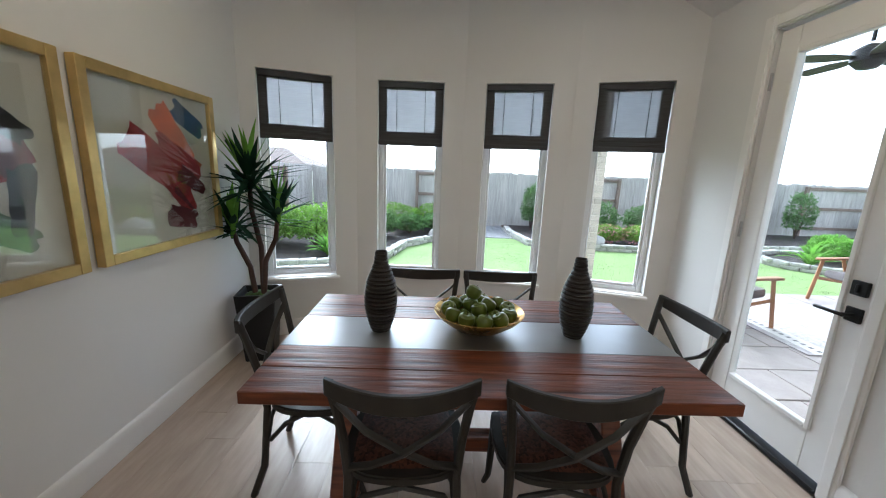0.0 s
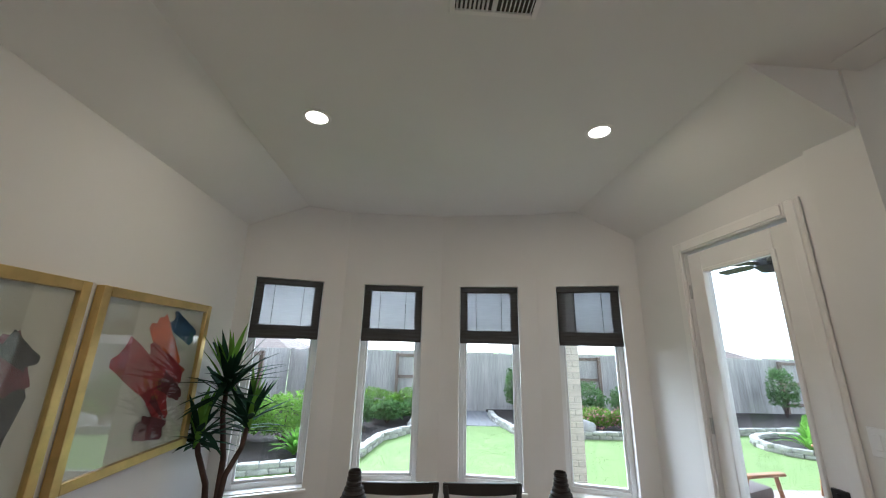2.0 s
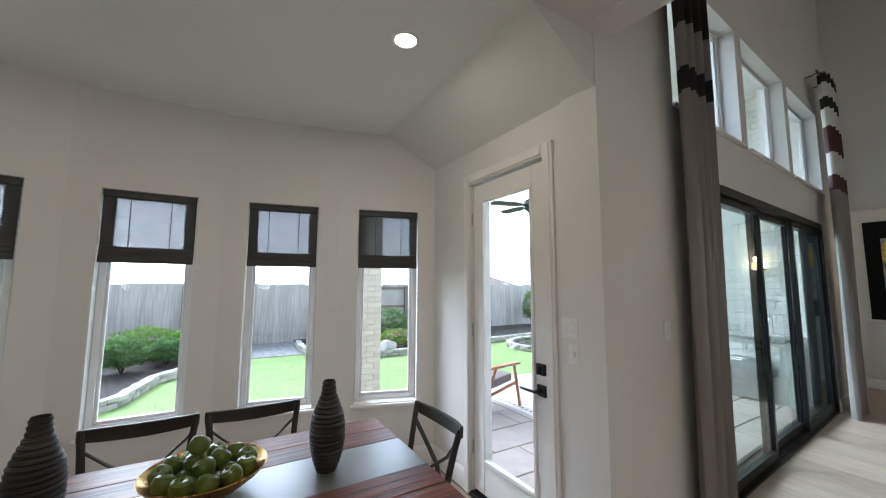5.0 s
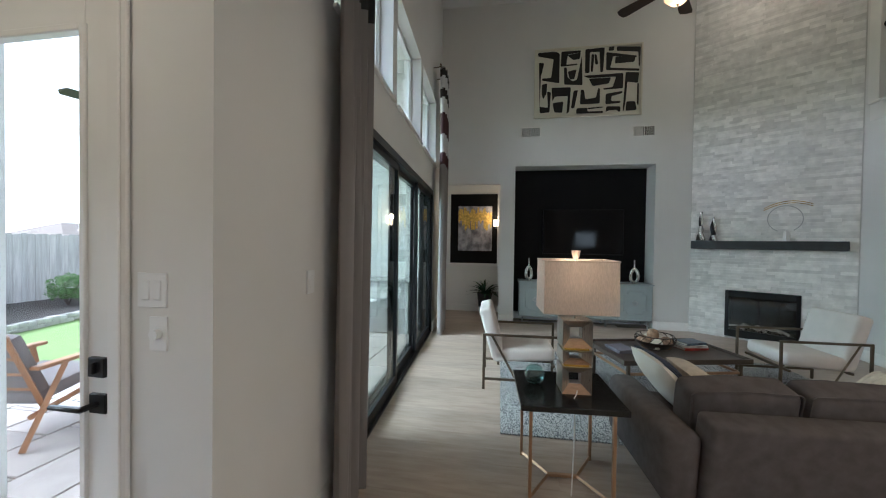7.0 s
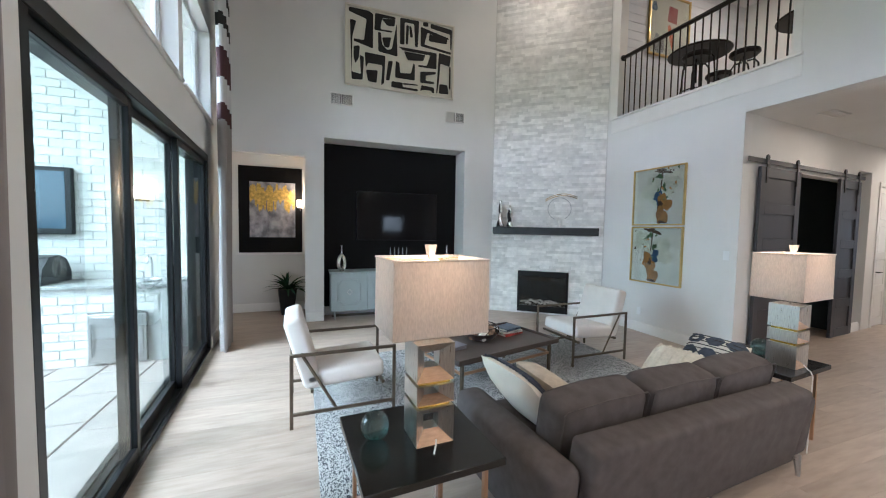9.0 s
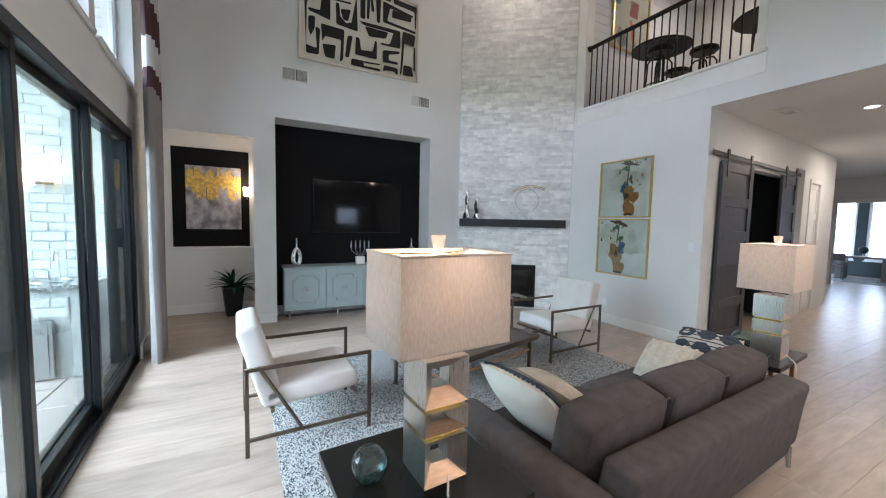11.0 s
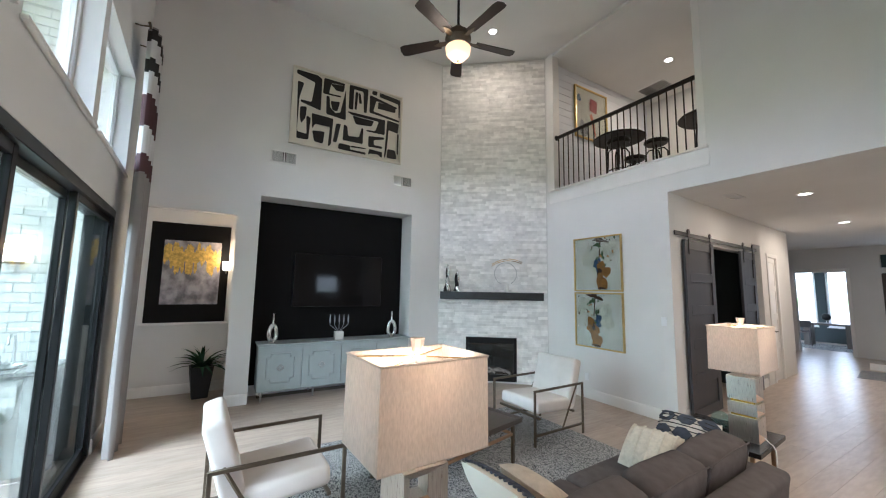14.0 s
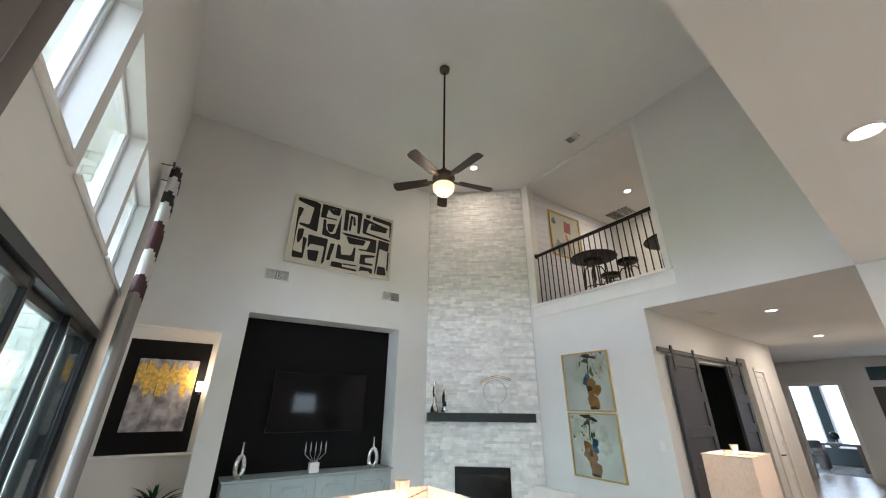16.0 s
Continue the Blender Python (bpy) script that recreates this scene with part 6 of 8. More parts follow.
for k in range(7):
    bm = NB()
    u = F0 + 0.22 + k * 0.09
    tube(bm, [(u - 0.1, -0.02, FZ0 + 0.14 + 0.02 * (k % 3)), (u, -0.028, FZ0 + 0.2 + 0.03 * (k % 2)), (u + 0.1, -0.02, FZ0 + 0.15 + 0.03 * ((k + 1) % 3))], 0.022, 7, 0.014)
    part("log", bm, surf("ceramic_log", (0.34, 0.31, 0.29), 0.9, var=0.4, scale=20, bump=0.6), fire)
bm = NB()
box(bm, F0 + 0.05, F1 - 0.05, -0.046, -0.042, FZ0 + 0.12, FZ1 - 0.1)
part("glass", bm, PICGLASS, fire, smooth=False)
bm = NB()
box(bm, 0.1, FPL - 0.06, -0.21, -0.03, 1.5, 1.635, 0.006)
tagged(part("mantel_shelf", bm, MANTEL, at=FP), "charcoal wooden beam mantel on the stone wall", "mantel")
for u, h, sd in ((1.84, 0.5, 0), (1.66, 0.4, 1)):
    vs = thing("twisted_vase", FP @ pose(u, -0.12, 1.636), "black and silver twisted vase on the mantel", "vase", "mantel vases")
    for mt, ph in ((BLACKMETAL, 0.0), (CHROME, math.pi)):
        bm = NB()
        pts = []
        for k in range(15):
            t = k / 14
            r = 0.03 * math.sin(math.pi * (0.25 + 0.75 * t) * 1.6 + sd) * (1 - 0.4 * t)
            pts.append((r * math.cos(ph + 5 * t), r * math.sin(ph + 5 * t), h * t + 0.002))
        tube(bm, pts, 0.046, 10, 0.014)
        part("twist", bm, mt, vs)
rs = thing("ring_sculpture", FP @ pose(0.75, -0.12, 1.636), "thin silver ring sculpture on a white block", "sculpture")
bm = NB()
lathe(bm, [(0.05, 0.0), (0.045, 0.004), (0.035, 0.15), (0.0, 0.15)], 4)
part("block", bm, TRIM, rs)
bm = NB()
tube(bm, [(0.2 * math.cos(t) + 0.02, 0, 0.34 + 0.2 * math.sin(t)) for t in [-1.2 + 5.4 * k / 36 for k in range(37)]], 0.007, 6)
part("ring", bm, STEEL, rs)
for a in (0.0, 0.03):
    bm = NB()
    tube(bm, [(-0.28 + 0.55 * t, 0.012, 0.56 + a - 0.08 * (2 * t - 1) ** 2 + 0.04 * (1 - t)) for t in [k / 12 for k in range(13)]], 0.006, 6)
    part("arc", bm, BRASS, rs)

# ---- ceiling fan ----
fan = thing("ceiling_fan", pose(5.72, -1.07, 0), "five-blade walnut ceiling fan with lit bowl", "ceiling fan")
bm = NB()
lathe(bm, [(0.0, 6.198), (0.075, 6.195), (0.07, 6.15), (0.03, 6.11), (0.0, 6.108)], 20)
part("canopy", bm, BRONZE, fan)
bm = NB()
tube(bm, [(0, 0, 6.12), (0, 0, 4.46)], 0.014, 10)
part("downrod", bm, BLACKMETAL, fan)
bm = NB()
lathe(bm, [(0.0, 4.47), (0.04, 4.465), (0.06, 4.42), (0.13, 4.38), (0.14, 4.32), (0.1, 4.26), (0.11, 4.24), (0.0, 4.238)], 24)
part("motor", bm, BRONZE, fan)
bm = NB()
lathe(bm, [(0.115, 4.238), (0.135, 4.22), (0.125, 4.16), (0.07, 4.1), (0.0, 4.085)], 24)
part("light_bowl", bm, glow("fan_bowl", (1.0, 0.62, 0.3), 0.4), fan, "lit frosted bowl")
bm = NB()
lathe(bm, [(0.0, 4.06), (0.01, 4.065), (0.014, 4.085), (0.0, 4.09)], 10)
part("bowl_finial", bm, BRONZE, fan)
for k in range(5):
    m = Matrix.Rotation(radians(42 + 72 * k), 4, "Z") @ Matrix.Translation((0, 0, 4.31)) @ Matrix.Rotation(0.2, 4, "X")
    bm = NB()
    prism(bm, [(0.2, -0.055), (0.6, -0.07), (0.645, -0.06), (0.66, 0.0), (0.645, 0.06), (0.6, 0.07), (0.2, 0.055)], -0.004, 0.004, m)
    bl = part("blade", bm, FANWOOD, fan)
    bm = NB()
    prism(bm, [(0.1, -0.02), (0.2, -0.03), (0.27, 0.0), (0.2, 0.03), (0.1, 0.02)], -0.012, -0.005, m)
    part("blade_iron", bm, BRONZE, bl)
li = bpy.data.lights.new("fan_bulb", "POINT")
li.energy, li.shadow_soft_size, li.color = 3, 0.1, (1.0, 0.74, 0.5)
fo = new("fan_bulb", li)
fo.matrix_world = pose(5.72, -1.07, 3.98)
can_light(7.4, -2.85, TALL, 4)
vent(Matrix.Translation((5.7, -3.8, TALL - 0.001)) @ DOWN, 0.3, 0.2, 6, "white slatted ceiling air vent")

# ---- back hallway seen past the television wall ----
panel = thing("canvas_painting", Matrix.Translation((9.745, 1.37, 1.87)) @ EASTF, "gold and grey abstract canvas on a black panel", "painting")
bm = NB()
box(bm, -0.56, 0.5, -0.014, -0.001, -0.78, 0.78, 0.002)
part("black_panel", bm, BLACKPAINT, panel)
bm = NB()
box(bm, -0.38, 0.38, -0.045, -0.015, -0.5, 0.5, 0.003)
part("canvas", bm, INK_GREY, panel)
rng = random.Random(5)
for k in range(26):
    x = -0.37 + 0.74 * (k + 0.5) / 26
    z1, z0 = 0.34 + rng.uniform(-0.04, 0.12), 0.02 + rng.uniform(-0.1, 0.16)
    bm = NB()
    f = [bm.verts.new((px, -0.046 - 0.0004 * (k % 3), pz)) for px, pz in ((x - 0.022, z0 + 0.05), (x, z0), (x + 0.02, z0 + 0.06), (x + 0.022, z1), (x - 0.004, z1 + 0.03), (x - 0.022, z1 - 0.02))]
    bm.faces.new(f)
    part("gold_stroke", bm, INK_GOLD, panel, smooth=False)
bm = NB()
box(bm, 9.7, 9.748, 0.8, 1.98, 1.05, 1.085, 0.006)
tagged(part("ledge", bm, TRIM), "white ledge moulding under the painting", "trim", kind="structure")
sc = thing("wall_sconce", pose(9.6, 0.9, 2.0), "lit wall sconce with a frosted glass shade", "wall lamp")
bm = NB()
lathe(bm, [(0.045, -0.08), (0.055, -0.07), (0.06, 0.06), (0.056, 0.06), (0.05, -0.07), (0.0, -0.075)], 16)
part("shade", bm, glow("sconce_glass", (1.0, 0.72, 0.42), 2.5), sc)
bm = NB()
tube(bm, [(0, 0, -0.08), (0, 0, -0.12), (0.06, 0.0, -0.12), (0.14, 0, -0.08)], 0.01, 8)
part("arm", bm, BRONZE, sc)
li = bpy.data.lights.new("sconce_bulb", "POINT")
li.energy, li.shadow_soft_size, li.color = 2, 0.05, (1.0, 0.7, 0.42)
so = new("sconce_bulb", li)
so.matrix_world = pose(9.5, 0.95, 2.12)
BR = planter("bromeliad_plant", pose(9.42, 1.12, 0, 0, 0, 8), 0.46, 0.15, 0.1, "spiky dark green plant in a black tapered pot")
bm = NB()
rng = random.Random(9)
for k in range(38):
    az, el = rng.uniform(0, 6.283), rng.uniform(0.15, 1.35)
    ln = rng.uniform(0.42, 0.58)
    leaf_blade(bm, (0, 0, 0.42), Vector((math.cos(az) * math.cos(el), math.sin(az) * math.cos(el), math.sin(el))) * ln + Vector((0, 0, 0.42)), 0.055, 0.25)
part("leaves", bm, LEAF, BR)


# ---- hall with barn doors ----
HM = frame_of((5.76, -9.9), (5.3, -4.2))
br_ = thing("barn_door_rail", HM, "black steel barn door rail on the hallway wall", "door rail")
bm = NB()
box(bm, 2.38, 5.7, -0.055, -0.042, 2.46, 2.52, 0.003)
part("rail_bar", bm, BLACKMETAL, br_)
for u in (2.5, 3.3, 4.1, 4.9, 5.6):
    bm = NB()
    tube(bm, [(u, -0.045, 2.49), (u, -0.001, 2.49)], 0.014, 8)
    part("spacer", bm, BLACKMETAL, br_)
for u0, u1 in ((4.43, 5.42), (2.52, 3.24)):
    bd = thing("barn_door", HM, "slate grey five-panel sliding barn door, partly open", "door", "barn doors")
    bm = NB()
    zt, rail = 2.42, 0.13
    box(bm, u0, u0 + 0.12, -0.062, -0.022, 0.02, zt, 0.003)
    box(bm, u1 - 0.12, u1, -0.062, -0.022, 0.02, zt, 0.003)
    hgt = (zt - 0.02 - 6 * rail) / 5
    for k in range(6):
        z = 0.02 + k * (hgt + rail)
        box(bm, u0 + 0.12, u1 - 0.12, -0.062, -0.022, z, z + rail, 0.003)
    part("stiles", bm, BARN, bd)
    for k in range(5):
        z = 0.02 + rail + k * (hgt + rail)
        bm = NB()
        box(bm, u0 + 0.115, u1 - 0.115, -0.046, -0.032, z - 0.005, z + hgt + 0.005)
        part("panel", bm, BARN, bd)
    for u in (u0 + 0.12, u1 - 0.12):
        bm = NB()
        box(bm, u - 0.022, u + 0.022, -0.072, -0.063, 2.22, 2.5, 0.002)
        lathe(bm, [(0.0, -0.008), (0.036, -0.008), (0.04, 0.0), (0.036, 0.008), (0.0, 0.008)], 16, pose(u, -0.064, 2.535, 90))
        part("hanger", bm, BLACKMETAL, bd)
bm = NB()
for u in (1.0, 1.56):
    box(bm, u - 0.07 if u < 1.2 else u, u if u < 1.2 else u + 0.07, -0.018, -0.001, 0.0, 2.49, 0.004)
box(bm, 0.93, 1.63, -0.018, -0.001, 2.42, 2.49, 0.004)
d2 = tagged(part("door_2", bm, TRIM, at=HM), "white panelled hallway door in a white casing", "door", kind="structure")
bm = NB()
box(bm, 1.002, 1.558, 0.02, 0.06, 0.01, 2.418, 0.003)
sl_ = part("door_slab", bm, TRIM, d2)
for k in range(4):
    bm = NB()
    z = 0.16 + k * 0.57
    tube(bm, [(1.1, 0.018, z), (1.46, 0.018, z), (1.46, 0.018, z + 0.45), (1.1, 0.018, z + 0.45)], 0.012, 4, closed=True)
    part("panel_moulding", bm, TRIM, sl_)
bm = NB()
tube(bm, [(1.48, 0.02, 0.96), (1.48, -0.04, 0.96), (1.38, -0.045, 0.96)], 0.01, 8)
part("door_handle", bm, BLACKMETAL, sl_)
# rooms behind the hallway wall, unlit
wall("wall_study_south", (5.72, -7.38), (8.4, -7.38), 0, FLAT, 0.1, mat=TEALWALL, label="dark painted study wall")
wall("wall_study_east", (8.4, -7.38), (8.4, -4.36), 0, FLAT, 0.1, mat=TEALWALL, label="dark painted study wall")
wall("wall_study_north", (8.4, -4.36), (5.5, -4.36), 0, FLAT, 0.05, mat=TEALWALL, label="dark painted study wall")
wall("wall_passage_east", (6.9, -7.5), (6.9, -10.0), 0, FLAT, 0.1, label="white passage wall")
bm = NB()
prism(bm, [(5.5, -4.36), (8.5, -4.36), (8.5, -9.85), (5.86, -9.85)], FLAT + 0.002, FLAT + 0.1)
tagged(part("ceiling_study", bm, CEIL, smooth=False), "study ceiling", "ceiling", kind="structure")
sdt = thing("study_cabinet", pose(6.5, -6.6, 0), "small cream cabinet on legs inside the dark study", "cabinet")
bm = NB()
box(bm, -0.3, 0.3, -0.2, 0.2, 0.12, 0.7, 0.01)
part("body", bm, CREAM, sdt)
for sx in (-1, 1):
    for sy in (-1, 1):
        bm = NB()
        tube(bm, [(sx * 0.26, sy * 0.16, 0.12), (sx * 0.27, sy * 0.17, 0)], 0.014, 6, 0.009)
        part("leg", bm, BRASS, sdt)

can_light(4.35, -5.79, FLAT, 5)
can_light(4.66, -8.98, FLAT, 9)
can_light(2.6, -1.62, FLAT, 6)
# two unseen cans, added to warm and brighten the kitchen side
can_light(0.6, -1.62, FLAT, 7)
can_light(1.5, -3.3, FLAT, 7)
vent(Matrix.Translation((4.93, -5.2, FLAT - 0.001)) @ DOWN @ Matrix.Rotation(math.pi / 2, 4, "Z"), 0.36, 0.16, 7, "white slatted ceiling air vent in the hall")

bm = NB()
box(bm, -40, 60, -60, -20, -0.2, -0.09)
tagged(part("road", bm, surf("pale_concrete", (0.42, 0.41, 0.39), 0.9, var=0.1, scale=2, bump=0.3), smooth=False), "pale concrete street in front of the house", "road", kind="structure")
# office beyond the hall
bm = NB()
for q in ((5.72, 5.8, 0.0, 2.35), (6.9, 6.98, 0.0, 2.35), (5.72, 6.98, 2.35, 2.45)):
    box(bm, q[0], q[1], -14.200, -14.175, q[2], q[3], 0.005)
tagged(part("trim_office_opening", bm, TRIM), "white casing of the office opening", "trim", kind="structure")
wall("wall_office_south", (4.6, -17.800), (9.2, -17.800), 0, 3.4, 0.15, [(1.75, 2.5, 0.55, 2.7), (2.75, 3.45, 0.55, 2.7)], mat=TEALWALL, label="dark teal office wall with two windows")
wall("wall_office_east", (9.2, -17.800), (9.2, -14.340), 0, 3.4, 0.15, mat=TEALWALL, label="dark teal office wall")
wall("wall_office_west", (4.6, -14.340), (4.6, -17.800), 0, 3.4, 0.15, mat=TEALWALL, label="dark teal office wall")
bm = NB()
box(bm, 3.5, 9.4, -18.000, -14.200, 3.4, 3.5)
tagged(part("ceiling_office", bm, CEIL, smooth=False), "white office ceiling", "ceiling", kind="structure")
for i, (u0, u1) in enumerate(((1.75, 2.5), (2.75, 3.45))):
    window_unit("window_%d" % (8 + i), (4.6, -17.800), (9.2, -17.800), u0, u1, 0.55, 2.7, 0.06, "tall white office window", bar=0.06)
dk = thing("writing_desk", pose(6.75, -16.400, 0), "dark wooden writing desk in the office", "desk")
bm = NB()
box(bm, -0.6, 0.6, -0.3, 0.3, 0.7, 0.76, 0.006)
part("desktop", bm, DARKWOOD, dk)
for sx in (-1, 1):
    bm = NB()
    box(bm, sx * 0.5 - 0.08, sx * 0.5 + 0.08, -0.25, 0.25, 0.0, 0.7, 0.006)
    part("pedestal", bm, DARKWOOD, dk)
gl_ = thing("desk_globe", pose(6.80, -16.400, 0.761), "dark globe on a small stand", "globe")
bm = NB()
bmesh.ops.create_uvsphere(bm, u_segments=20, v_segments=14, radius=0.12)
for v in bm.verts:
    v.co.z += 0.2
part("sphere", bm, BLACKMETAL, gl_)
bm = NB()
lathe(bm, [(0.07, 0.0), (0.06, 0.012), (0.012, 0.02), (0.012, 0.085), (0.0, 0.085)], 14)
part("stand", bm, STEEL, gl_)
oc = thing("office_chair", pose(7.30, -15.900, 0, 0, 0, 200), "dark wooden office side chair", "chair")
bm = NB()
box(bm, -0.22, 0.22, -0.22, 0.22, 0.42, 0.48, 0.02, 2)
part("seat", bm, CHARCLOTH, oc)
bm = NB()
box(bm, -0.22, 0.22, -0.23, -0.2, 0.62, 0.84, 0.01)
part("backrest", bm, CHARWOOD, oc)
for sx in (-1, 1):
    for sy, top in ((1, 0.42), (-1, 0.84)):
        bm = NB()
        tube(bm, [(sx * 0.2, sy * 0.2, 0), (sx * 0.2, sy * 0.2, top)], 0.016, 6)
        part("leg", bm, CHARWOOD, oc)
bm = NB()
box(bm, -1.1, 1.1, -0.9, 0.9, 0.0, 0.012, 0.004)
tagged(part("office_rug", bm, RUG, at=pose(6.60, -16.100, 0.001)), "grey bordered rug under the office desk", "rug")
bm = NB()
box(bm, -0.9, 0.9, -0.6, 0.6, 0.0, 0.01, 0.004)
tagged(part("entry_rug", bm, RUG, at=pose(4.2, -11.2, 0.001, 0, 0, 8)), "faded patterned entry rug", "rug")
OP = planter("office_plant", pose(5.95, -16.800, 0), 0.5, 0.17, 0.14, "green plant in a dark square pot in the office")
bm = NB()
rng = random.Random(21)
for k in range(30):
    az, el = rng.uniform(0, 6.283), rng.uniform(0.3, 1.4)
    leaf_blade(bm, (0, 0, 0.46), Vector((math.cos(az) * math.cos(el), math.sin(az) * math.cos(el), math.sin(el))) * rng.uniform(0.35, 0.6) + Vector((0, 0, 0.46)), 0.05, 0.2)
part("leaves", bm, LEAF, OP)
fd = thing("door_3", pose(4.305, -14.25, 0), "dark front door with stacked glass lites", "door", kind="structure")
bm = NB()
for q in ((0.0, 0.2, 0.0, 2.28), (0.62, 0.84, 0.0, 2.28)):
    box(bm, q[0], q[1], -0.03, 0.03, q[2], q[3], 0.004)
for k in range(6):
    box(bm, 0.2, 0.62, -0.03, 0.03, k * 0.44, k * 0.44 + (0.14 if k < 5 else 0.08), 0.004)
part("door_slab", bm, DARKWOOD, fd)
for k in range(5):
    bm = NB()
    box(bm, 0.2, 0.62, -0.004, 0.004, k * 0.44 + 0.14, (k + 1) * 0.44)
    p = part("pane", bm, GLASS, fd, smooth=False)
    p.visible_shadow = False

# ---- loft ----
bm = NB()
box(bm, 3.4, 7.6, -8.2, -4.35, 3.3, 3.5)
tagged(part("floor_loft", bm, OAK, smooth=False), "pale oak loft floor", "floor", kind="structure")
wall("wall_loft_south", (3.4, -7.6), (7.5, -7.6), 3.5, 6.3, 0.1, label="white loft back wall")
wall("wall_loft_west", (4.3, -4.35), (4.3, -7.6), 3.5, 6.3, 0.1, label="white loft side wall")
bm = NB()
box(bm, 3.3, 7.7, -8.2, -4.36, 6.17, 6.3)
tagged(part("ceiling_loft", bm, CEIL, smooth=False), "white loft ceiling", "ceiling", kind="structure")
LE = thing("wall_loft_east", pose(7.46, 0, 0), "white shiplap loft wall", "wall", kind="structure")
for k in range(18):
    bm = NB()
    box(bm, 0.0, 0.04, -7.6, -4.36, 3.5 + k * 0.15, 3.5 + k * 0.15 + 0.146, 0.003)
    part("board", bm, SHIPLAP, LE)
bm = NB()
box(bm, 0.04, 0.1, -7.7, -4.36, 3.5, 6.3)
part("backing", bm, SHIPLAP, LE)
bm = NB()
box(bm, 7.28, 7.44, -4.36, -4.19, 3.52, 6.2, 0.006)
box(bm, 4.8, 4.89, -4.36, -4.196, 3.52, 6.2, 0.006)
tagged(part("trim_loft_jamb", bm, TRIM), "white jamb casing of the loft opening", "trim", kind="structure")
bm = NB()
box(bm, 4.78, 7.4, -4.37, -4.165, 3.50, 3.535, 0.006)
box(bm, 4.78, 7.4, -4.2, -4.192, 3.28, 3.5, 0.002)
tagged(part("trim_loft_sill", bm, TRIM), "white capping board under the loft railing", "trim", kind="structure")
rl = thing("loft_railing", pose(0, -4.27, 0), "black iron loft railing with thin balusters", "railing")
bm = NB()
box(bm, 4.9, 7.27, -0.03, 0.03, 4.5, 4.55, 0.012, 2)
part("handrail", bm, BLACKMETAL, rl)
for k in range(22):
    x = 4.96 + k * 0.108
    bm = NB()
    box(bm, x - 0.007, x + 0.007, -0.007, 0.007, 3.53, 4.51)
    part("baluster", bm, BLACKMETAL, rl)
bm = NB()
lathe(bm, [(0.0, -0.01), (0.05, -0.008), (0.05, 0.008), (0.0, 0.01)], 16, pose(7.272, 0, 4.525, 0, 90))
part("rosette", bm, BLACKMETAL, rl)
picture("framed_picture", Matrix.Translation((7.458, -5.5, 5.36)) @ EASTF, 1.02, 1.1, 0.03, 0.045, GOLDFRAME, PAPER,
        [(INK_RED, [(-0.05, 0.1), (0.18, 0.08), (0.2, 0.36), (-0.02, 0.38)]), (INK_SAGE, blob(-0.05, -0.25, 0.25, 0.2, 5)), (INK_ORANGE, streak(-0.02, 0.05, 0.12, -0.4, 0.05, 9)), (INK_BLUE, blob(-0.38, 0.3, 0.06, 0.09, 3)), (INK_GREY, blob(-0.25, -0.35, 0.12, 0.2, 7))], "framed abstract print with a red square")


def bistro_table(m):
    ob = thing("bistro_table", m, "round black iron bar table in the loft", "table", "loft tables")
    bm = NB()
    lathe(bm, [(0.0, 0.95), (0.43, 0.95), (0.44, 0.965), (0.43, 0.98), (0.0, 0.98)], 36)
    part("tabletop", bm, BLACKMETAL, ob)
    for k in range(4):
        a = k * math.pi / 2 + 0.4
        bm = NB()
        tube(bm, [(r * math.cos(a), r * math.sin(a), z) for r, z in ((0.12, 0.95), (0.2, 0.86), (0.22, 0.6), (0.22, 0.3), (0.26, 0.0))], 0.013, 7)
        part("leg", bm, BLACKMETAL, ob)
    bm = NB()
    tube(bm, [(0.23 * math.cos(t), 0.23 * math.sin(t), 0.25) for t in [2 * math.pi * k / 28 for k in range(28)]], 0.01, 6, closed=True)
    part("foot_ring", bm, BLACKMETAL, ob)
    return ob


def bar_stool(m):
    ob = thing("bar_stool", m, "black iron swivel bar stool", "stool", "loft stools")
    bm = NB()
    lathe(bm, [(0.0, 0.7), (0.16, 0.7), (0.19, 0.73), (0.185, 0.765), (0.0, 0.775)], 24)
    part("seat", bm, BLACKMETAL, ob)
    bm = NB()
    tube(bm, [(0, 0, 0.7), (0, 0, 0.35)], 0.018, 8)
    part("screw_post", bm, BLACKMETAL, ob)
    for k in range(4):
        a = k * math.pi / 2 + 0.2
        bm = NB()
        tube(bm, [(r * math.cos(a), r * math.sin(a), z) for r, z in ((0.03, 0.62), (0.12, 0.62), (0.17, 0.55), (0.18, 0.3), (0.22, 0.0))], 0.012, 7)
        part("leg", bm, BLACKMETAL, ob)
    bm = NB()
    tube(bm, [(0.19 * math.cos(t), 0.19 * math.sin(t), 0.22) for t in [2 * math.pi * k / 24 for k in range(24)]], 0.009, 6, closed=True)
    part("foot_ring", bm, BLACKMETAL, ob)
    return ob


can_light(6.2, -6.2, 6.17, 8)
bt = bistro_table(pose(6.6, -5.15, 3.501))
copy_thing(bt, pose(5.3, -5.55, 3.501, 0, 0, 30))
bs = bar_stool(pose(6.02, -5.3, 3.501))
copy_thing(bs, pose(6.35, -4.75, 3.501, 0, 0, 40))
copy_thing(bs, pose(6.68, -5.75, 3.501, 0, 0, 15))
vent(Matrix.Translation((6.9, -7.0, 6.169)) @ DOWN, 0.6, 0.5, 7, "large slatted return air vent in the loft ceiling")

